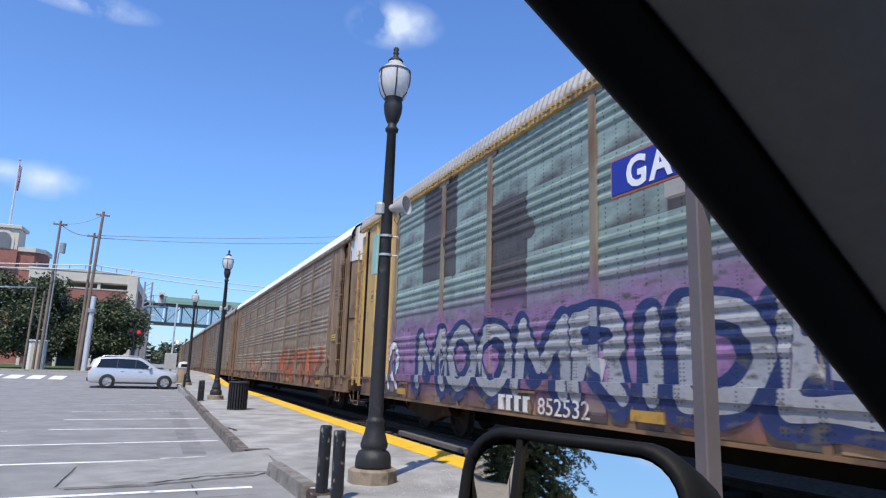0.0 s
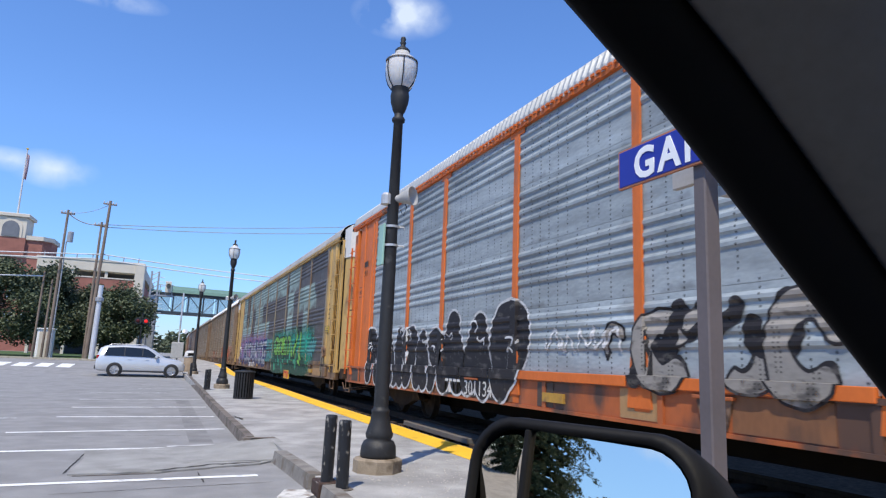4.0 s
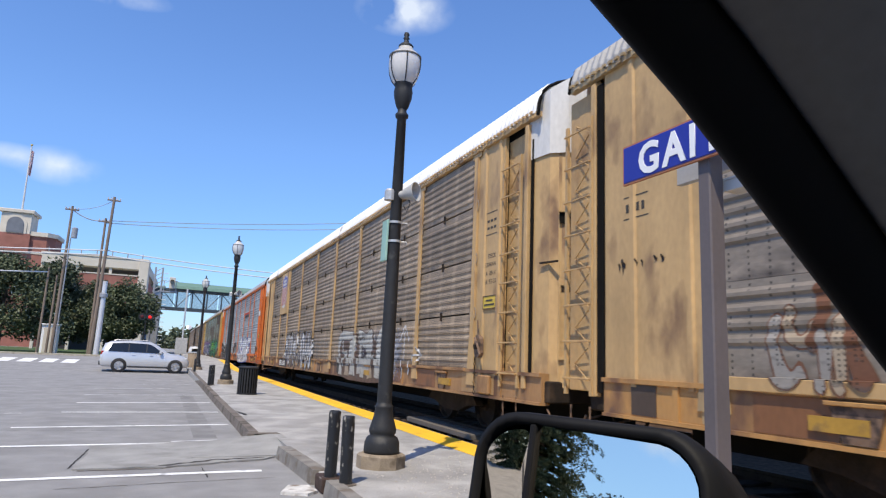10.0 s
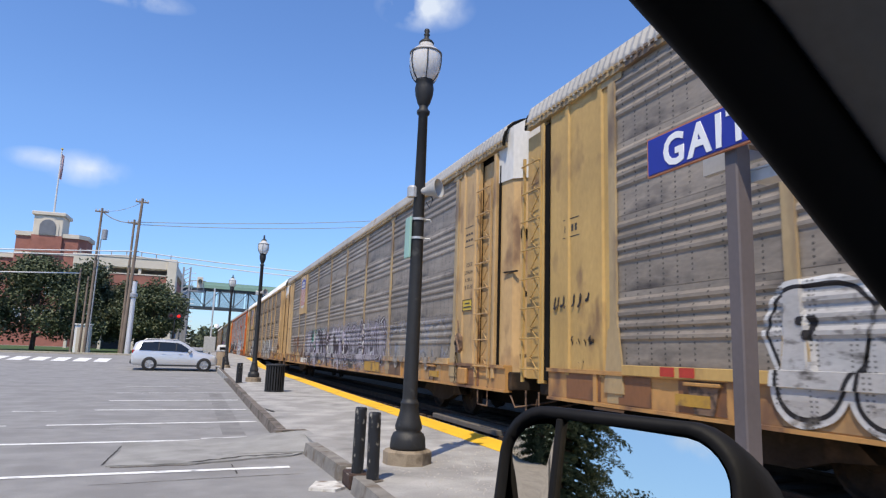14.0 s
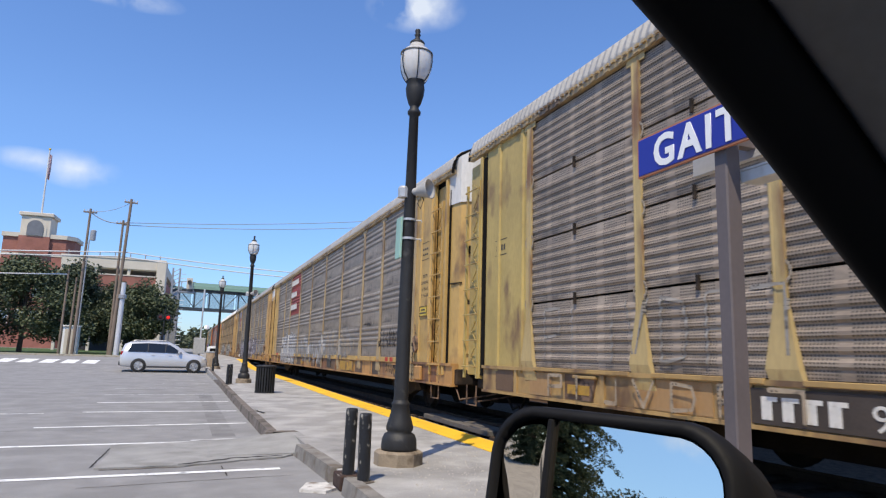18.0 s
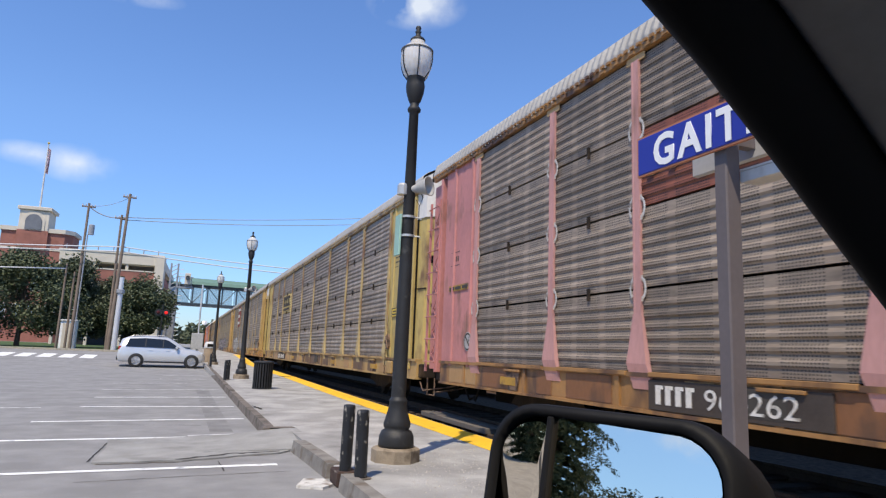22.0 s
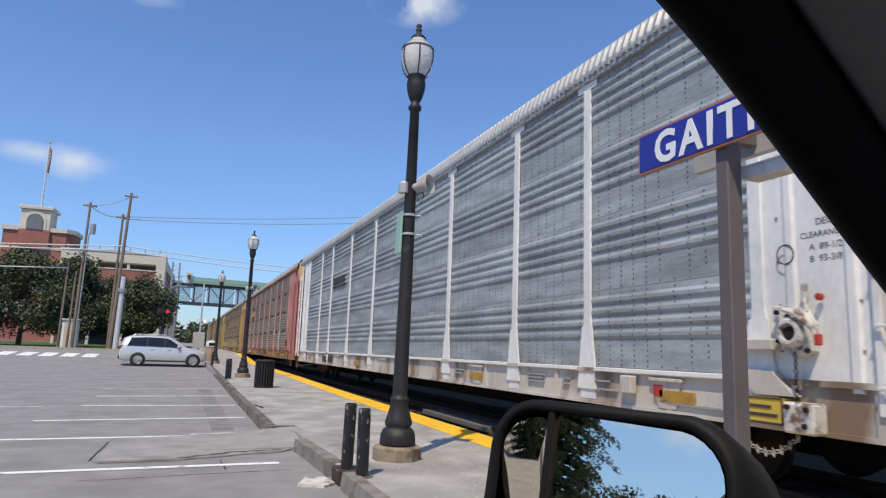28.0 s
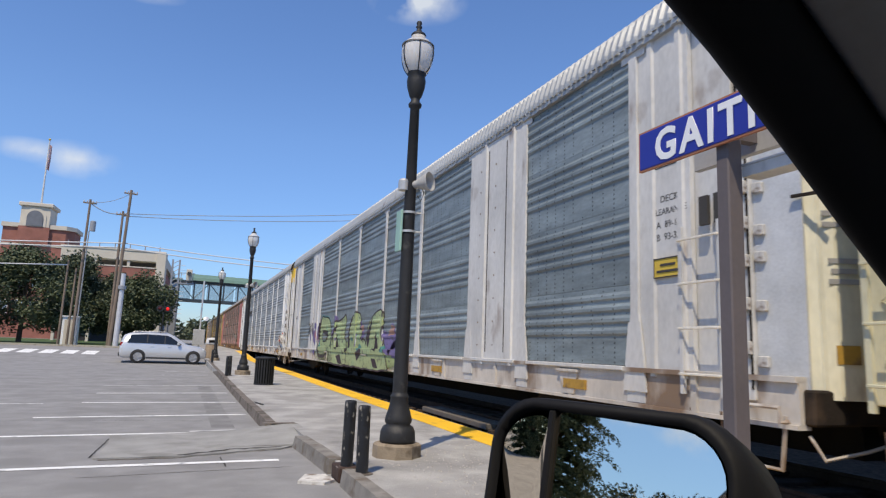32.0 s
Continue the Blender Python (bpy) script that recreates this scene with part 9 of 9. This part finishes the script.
c = CARS[7]
for k in range(4):
    plate(c, 7.3 + 0.42 * k, 3.72, 0.34, 0.24, M_INK, 0.03, name="lettering_bar")
plate(c, 7.2, 3.62, 1.9, 0.05, M_INK, 0.03, name="lettering_bar")
for s in (6.3, 6.5, 6.7, 7.2, 7.45, 7.7):
    plate(c, s, 1.04, 0.13, 0.2, M_INK, 0.044, name="mark_bar")

lettered("hood_lettering", "EXCESS HEIGHT CAR", 0.085, M_INK, c, pose(-1.43, -27.72, 4.95, 0, 0, 33) @ SIDE, "black lettering on the yellow hood", depth=0.001)

c = CARS[8]
mist(c, 6.6, 0.9, 11.0, 0.85, H_LIME, "lime green spray mist")
for k, (s, z, w, h) in enumerate(((6.0, 1.5, 1.7, 0.7), (9.3, 1.5, 1.4, 0.8), (9.6, 2.2, 0.7, 0.4), (12.2, 1.4, 1.2, 1.1), (13.2, 1.7, 0.6, 0.45), (15.6, 1.25, 1.1, 0.8), (16.2, 1.2, 1.1, 0.5), (16.7, 1.85, 0.45, 0.22), (5.75, 1.9, 0.35, 0.28), (5.4, 1.62, 0.25, 0.3), (6.2, 2.1, 0.45, 0.3), (6.1, 1.12, 0.4, 0.24))):
    dab(c, s, z, w, h, S_PURPLE, 150 + k, "purple sprayed cloud", 0.0005)
for k, (s, z, w, h) in enumerate(((16.05, 1.75, 0.45, 0.28), (16.6, 1.45, 0.6, 0.25), (13.35, 1.95, 0.35, 0.2), (16.9, 1.0, 0.5, 0.2))):
    dab(c, s, z, w, h, S_PEACH, 170 + k, "peach sprayed patch", 0.0075)
dab(c, 6.3, 1.7, 0.7, 0.3, S_PINK, 171, "pink sprayed patch", 0.002)
for ch, s, z, w, h, half in (("D", 7.3, 1.2, 1.9, 1.35, 0.22),):
    word(c, ch, s, z, w, h, half, S_LIME, S_BLACK, 0.05, "pale green graffiti letter with black outline", int(s), shade=(S_PLUM, 0.08, -0.13, -0.05), halo=(S_TEAL, 0.02), jump=0.01, gap=-0.05, lean=0.05)
LIME_LABEL = "pale green graffiti letter with black outline"
painted(c, [(9.15, 0.98), (9.3, 1.7), (9.9, 2.3), (10.7, 2.35), (11.3, 2.5), (11.42, 2.3), (11.3, 1.85), (11.72, 1.25), (12.1, 0.96), (10.6, 0.93)], S_LIME, S_PLUM, 0.06, 0.0068, LIME_LABEL, 81, False)
painted(c, [(11.76, 0.96), (11.78, 1.4), (11.83, 1.91), (12.07, 2.36), (12.68, 2.53), (13.12, 2.47), (13.24, 2.3), (13.19, 2.02), (13.5, 1.97), (13.3, 1.75), (13.06, 1.64), (13.6, 1.72), (13.95, 1.6), (13.95, 0.94)], S_LIME, S_PLUM, 0.05, 0.0085, LIME_LABEL, 82, False)
painted(c, [(13.9, 0.94), (13.97, 1.69), (14.12, 2.12), (14.6, 2.4), (15.25, 2.5), (15.55, 2.47), (15.62, 2.18), (15.47, 1.88), (15.9, 1.35), (16.2, 0.98), (15.2, 0.93)], S_LIME, S_PLUM, 0.045, 0.010, LIME_LABEL, 83, False)
for q, form in enumerate((((14.56, 2.34), (14.1, 2.0), (13.97, 1.74), (14.14, 1.5), (14.33, 1.77), (14.5, 2.2)), ((14.9, 1.98), (14.8, 1.46), (15.18, 1.4), (15.08, 1.7)), ((12.6, 2.5), (12.05, 2.34), (11.8, 1.9), (11.75, 1.36), (12.02, 1.37), (11.98, 2.03), (12.2, 2.3)),
                          ((12.43, 1.9), (12.46, 1.6), (12.78, 1.51), (13.27, 1.66), (12.8, 1.64), (12.62, 1.7), (12.62, 1.9)), ((12.93, 1.32), (13.46, 1.47), (13.7, 1.44), (13.62, 1.33), (13.14, 1.1)), ((14.66, 1.22), (15.1, 1.2), (15.37, 0.98), (14.92, 0.98)),
                          ((10.2, 1.95), (10.05, 1.45), (10.5, 1.4)), ((10.3, 2.3), (9.6, 2.0), (9.35, 1.6), (9.62, 1.4), (9.85, 1.9)), ((10.3, 1.2), (10.9, 1.25), (11.3, 0.96), (10.7, 0.96)))):
    painted(c, list(form), S_PLUM, None, 0, 0.0135, "dark brown sprayed form", 90 + q, False, 0.006)
for s, z in ((12.0, 1.6), (13.1, 1.4), (15.5, 1.35), (10.8, 1.5)):
    dab(c, s, z, 0.35, 0.22, S_TEAL, int(s * 10), "teal sprayed touch", 0.0108)
tag(c, "ALLDAY", 5.05, 2.25, 1.0, 0.25, S_BLACK, "thin black tag", 0.016, 95, 0.1, readable=True)
tag(c, "EVERYDAY", 4.98, 1.95, 1.1, 0.22, S_BLACK, "thin black tag", 0.016, 97, 0.1, readable=True)
tag(c, "DAY", 16.85, 2.18, 0.55, 0.2, S_BLACK, "thin black tag", 0.014, 96, 0.1, readable=True)
tag(c, "EVERY", 16.9, 1.86, 0.7, 0.2, S_BLACK, "thin black tag", 0.014, 98, 0.1, readable=True)
number(c, "1086", 8.95, 1.0, 0.24, 0.9, M_INK, mark=0.95)
number(c, "1086", 1.46, 2.66, 0.14, 0.34, M_INK, out=-0.004)
plate(c, 26.85, 2.85, 0.12, 0.3, M_INK, 0.04, name="mark_bar")
plate(c, 27.05, 2.85, 0.12, 0.3, M_INK, 0.04, name="mark_bar")

# a ringed mark beside the stencils of the white wagon
part("ring_mark", lathe([(0.078, 0.0), (0.09, 0.0), (0.09, 0.004), (0.078, 0.004)], 24), M_INK, CARS[7], "black ringed mark", at=pose(-1.5225, -25.94, 2.45, 0, -90, 0))
# geared hand brake, shelf, bracket and chain on the end of the white wagon
c = CARS[7]
M_GEAR = mat("chalky_white_gear", (0.58, 0.56, 0.52), 0.7, vary=0.3, scale=8, dirt=(0.16, 0.10, 0.07), dirt_amount=0.45, dirt_scale=9)
gear = part("hand_brake", prism([(-0.13, 1.62), (0.0, 1.56), (0.13, 1.64), (0.15, 1.80), (0.09, 1.95), (-0.06, 1.97), (-0.14, 1.84)], 0, -0.12, 0.0), M_GEAR, c, "white geared hand brake with red tips", at=pose(-1.50, -26.07, 0))
part("gear_case", lathe([(0, 0.0), (0.13, 0.0), (0.13, 0.05), (0.10, 0.08), (0.075, 0.08), (0.07, 0.03), (0, 0.03)], 20), M_GEAR, gear, at=pose(-0.12, 0.0, 1.77, 0, -90, 0))
part("gear_hub", lathe([(0, 0.0), (0.068, 0.0), (0.068, 0.045), (0, 0.05)], 14), M_DARK_STEEL, gear, "rusty dark hub", at=pose(-0.125, 0.0, 1.75, 0, -90, 0))
part("brake_lever", tube([(-0.17, 0.05, 1.96), (-0.19, -0.06, 1.93), (-0.19, -0.24, 1.79), (-0.18, -0.27, 1.70)], 0.024, 7), M_GEAR, gear)
part("lever_tip", box(-0.21, -0.16, -0.30, -0.25, 1.66, 1.75, 0.008), M_RED_BAR, gear, "red painted tip")
part("release_rod", tube([(-0.05, -0.06, 1.95), (-0.06, -0.07, 2.18)], 0.028, 7), M_GEAR, gear)
part("stop", lathe([(0, 0), (0.03, 0.0), (0.03, 0.04), (0, 0.045)], 10), M_RED_BAR, gear, "red painted knob", at=pose(-0.02, -0.19, 2.06, 0, -90, 0))
for y, z in ((0.15, 1.94), (0.14, 1.70), (-0.13, 1.62), (0.04, 1.90), (-0.10, 1.86)):
    nut = part("bolt", shared("gear_bolt", lambda: lathe([(0, 0), (0.022, 0.0), (0.022, 0.03), (0, 0.032)], 6)), M_DARK_STEEL, gear, at=pose(-0.12, y, z, 0, -90, 0))
part("gear_box", box(-0.10, 0.0, -0.04, 0.06, 1.86, 2.0, 0.01), M_GEAR, gear, at=pose(0, 0.17, 0))
part("shelf", box(-0.16, 0.0, -0.40, 0.0, 1.62, 1.72, 0.012), M_WHITE_SILL, c, at=pose(-1.50, -25.48, 0))
part("bracket", prism([(-0.02, 1.46), (-0.36, 1.44), (-0.58, 1.24), (-0.18, 1.24), (-0.10, 1.30)], 0, -0.09, 0.0), M_WHITE_SILL, c, at=pose(-1.50, -25.44, 0))
cleat = part("chain_box", box(-0.16, 0.0, -0.30, 0.0, 0.95, 1.20, 0.02), M_GEAR, c, at=pose(-1.50, -25.95, 0))
for dy, z in ((-0.06, 1.16), (-0.22, 1.02), (-0.24, 1.15)):
    part("bolt", shared("gear_bolt", None), M_DARK_STEEL, cleat, at=pose(-0.16, dy, z, 0, -90, 0))
for q in range(9):
    part("chain_link", shared("link", None), M_DARK_STEEL, gear, at=pose(-0.14, -0.02, 1.57 - 0.06 * q, 0, 0, 90 * (q % 2)) @ Matrix.Scale(0.9, 4))
for q in range(16):
    f = q / 15
    part("chain_link", shared("link", None), M_GEAR, cleat, at=pose(-0.06, -0.1 + 0.62 * f, 0.96 - 0.10 * f - 0.62 * f * (1 - f), 90 * (q % 2), 0, 0) @ Matrix.Rotation(radians(80), 4, "X") @ Matrix.Scale(0.8, 4))
red = plate(c, 24.2, 1.12, 0.15, 0.12, M_RED_BAR, 0.036, "small red square mark", "mark_plate")
clip = part("sill_clip", box(-0.09, 0.0, -0.20, 0.0, 1.12, 1.32, 0.012), M_WHITE_SILL, c, at=pose(-1.53, -23.72, 0))
for s, z, w in ((21.4, 1.24, 0.5), (21.4, 1.19, 0.42), (21.4, 1.14, 0.46), (22.35, 1.22, 0.18), (22.35, 1.15, 0.16), (23.1, 1.22, 0.3), (23.15, 1.12, 0.4), (24.4, 1.05, 1.0), (18.6, 1.2, 0.4), (18.6, 1.14, 0.36)):
    plate(c, s, z, w, 0.022, M_GREY_ROOF, 0.034, name="stencil_bar")

# rivet rows, door latches, hinges and end fittings of the white wagons
M_RIVET = mat("rusty_rivet", (0.24, 0.19, 0.15), 0.8, vary=0.3)


def rivet_row(count, step):
    bm = bmesh.new()
    for q in range(count):
        z = 1.62 + step * q
        add_prism(bm, [(-0.013, z - 0.013), (0.013, z - 0.013), (0.013, z + 0.013), (-0.013, z + 0.013)], 0, -0.007, 0.0)
    return bm


for k in (7, 8):
    c, ps = CARS[k], posts_of(SPECS[k])
    for s in (25.84, 26.58, 1.02, 1.38):
        part("rivet_row", shared("rivets_end", lambda: rivet_row(9, 0.39)), M_RIVET, c, at=pose(-1.4925, -s, 0))
    for i in SPECS[k].get("solid", ()):
        for share in (0.2, 0.5, 0.8):
            part("rivet_row", shared("rivets_end", None), M_RIVET, c, at=pose(-1.5225, -(ps[i] + share * (ps[i + 1] - ps[i])), 0))
    for z in (1.62, 2.02, 2.42, 2.78, 3.12):
        latch = part("door_latch", shared("door_latch", lambda: box(-0.05, 0.0, -0.05, 0.05, -0.06, 0.06, 0.008)), M_CLAMP, c, at=pose(-1.53, -27.42, z))
        part("latch_pin", shared("latch_pin", lambda: tube([(-0.065, 0.0, -0.11), (-0.065, 0.0, 0.11)], 0.016, 6)), M_DARK_STEEL, latch)
    part("door_gap", shared("door_gap", lambda: box(-0.004, 0.0, -0.014, 0.014, 1.25, 4.9)), M_DARK_STEEL, c, at=pose(-1.531, -27.455, 0))
    part("grab_iron", shared("end_grab", lambda: tube([(0, 0.28, 0.0), (-0.1, 0.28, 0.0), (-0.1, 0.28, 0.12), (-0.1, -0.28, 0.12), (-0.1, -0.28, 0.0), (0, -0.28, 0.0)], 0.02, 6)), M_WHITE_SILL, c, at=pose(-1.5, -27.5, 1.0))
    part("end_step", shared("end_step", lambda: tube([(0, 0.26, 0.5), (-0.02, 0.22, 0.05), (-0.02, -0.22, 0.05), (0, -0.26, 0.5)], 0.022, 6)), M_WHITE_SILL, c, at=pose(-1.5, -27.5, 0.55))

c = CARS[8]
M_STRIP = mat("dull_galvanised_strip", (0.52, 0.53, 0.54), 0.5, 0.2, vary=0.25, scale=2)
strip = part("edge_strip", box(-0.03, 0.0, -0.46, 0.0, 1.24, 4.7, 0.004), M_STRIP, c, "dull galvanised strip", at=pose(-1.45, -27.47, 0, 0, 0, 10))
for z in (1.5, 2.0, 2.45, 2.7, 3.1):
    hinge = part("hinge", shared("hinge", lambda: box(-0.045, 0.0, -0.10, 0.0, -0.05, 0.05, 0.008)), M_CLAMP, strip, at=pose(-0.03, -0.02, z))
for z, w in ((3.62, 0.16), (3.52, 0.22), (3.42, 0.14), (3.32, 0.22), (3.22, 0.18), (3.12, 0.12), (2.78, 0.34), (2.68, 0.34), (2.36, 0.26), (2.27, 0.22), (2.18, 0.26)):
    part("stencil_bar", box(-0.006, 0.0, -w / 2, w / 2, 0.0, 0.045), M_GREY_ROOF, c, at=pose(-1.105, -27.44 - 0.63, z, 0, 0, 66))
part("notice_plate", box(-0.006, 0.0, -0.1, 0.1, 0.0, 0.16), M_MARK, c, "small yellow mark on the end door", at=pose(-1.105, -27.44 - 0.63, 1.5, 0, 0, 66))

c = CARS[9]
for k in range(6):
    plate(c, 1.3, 2.3 + 0.3 * k, 0.6, 0.08, M_GREY_ROOF, 0.03, name="stencil_bar")


motions()
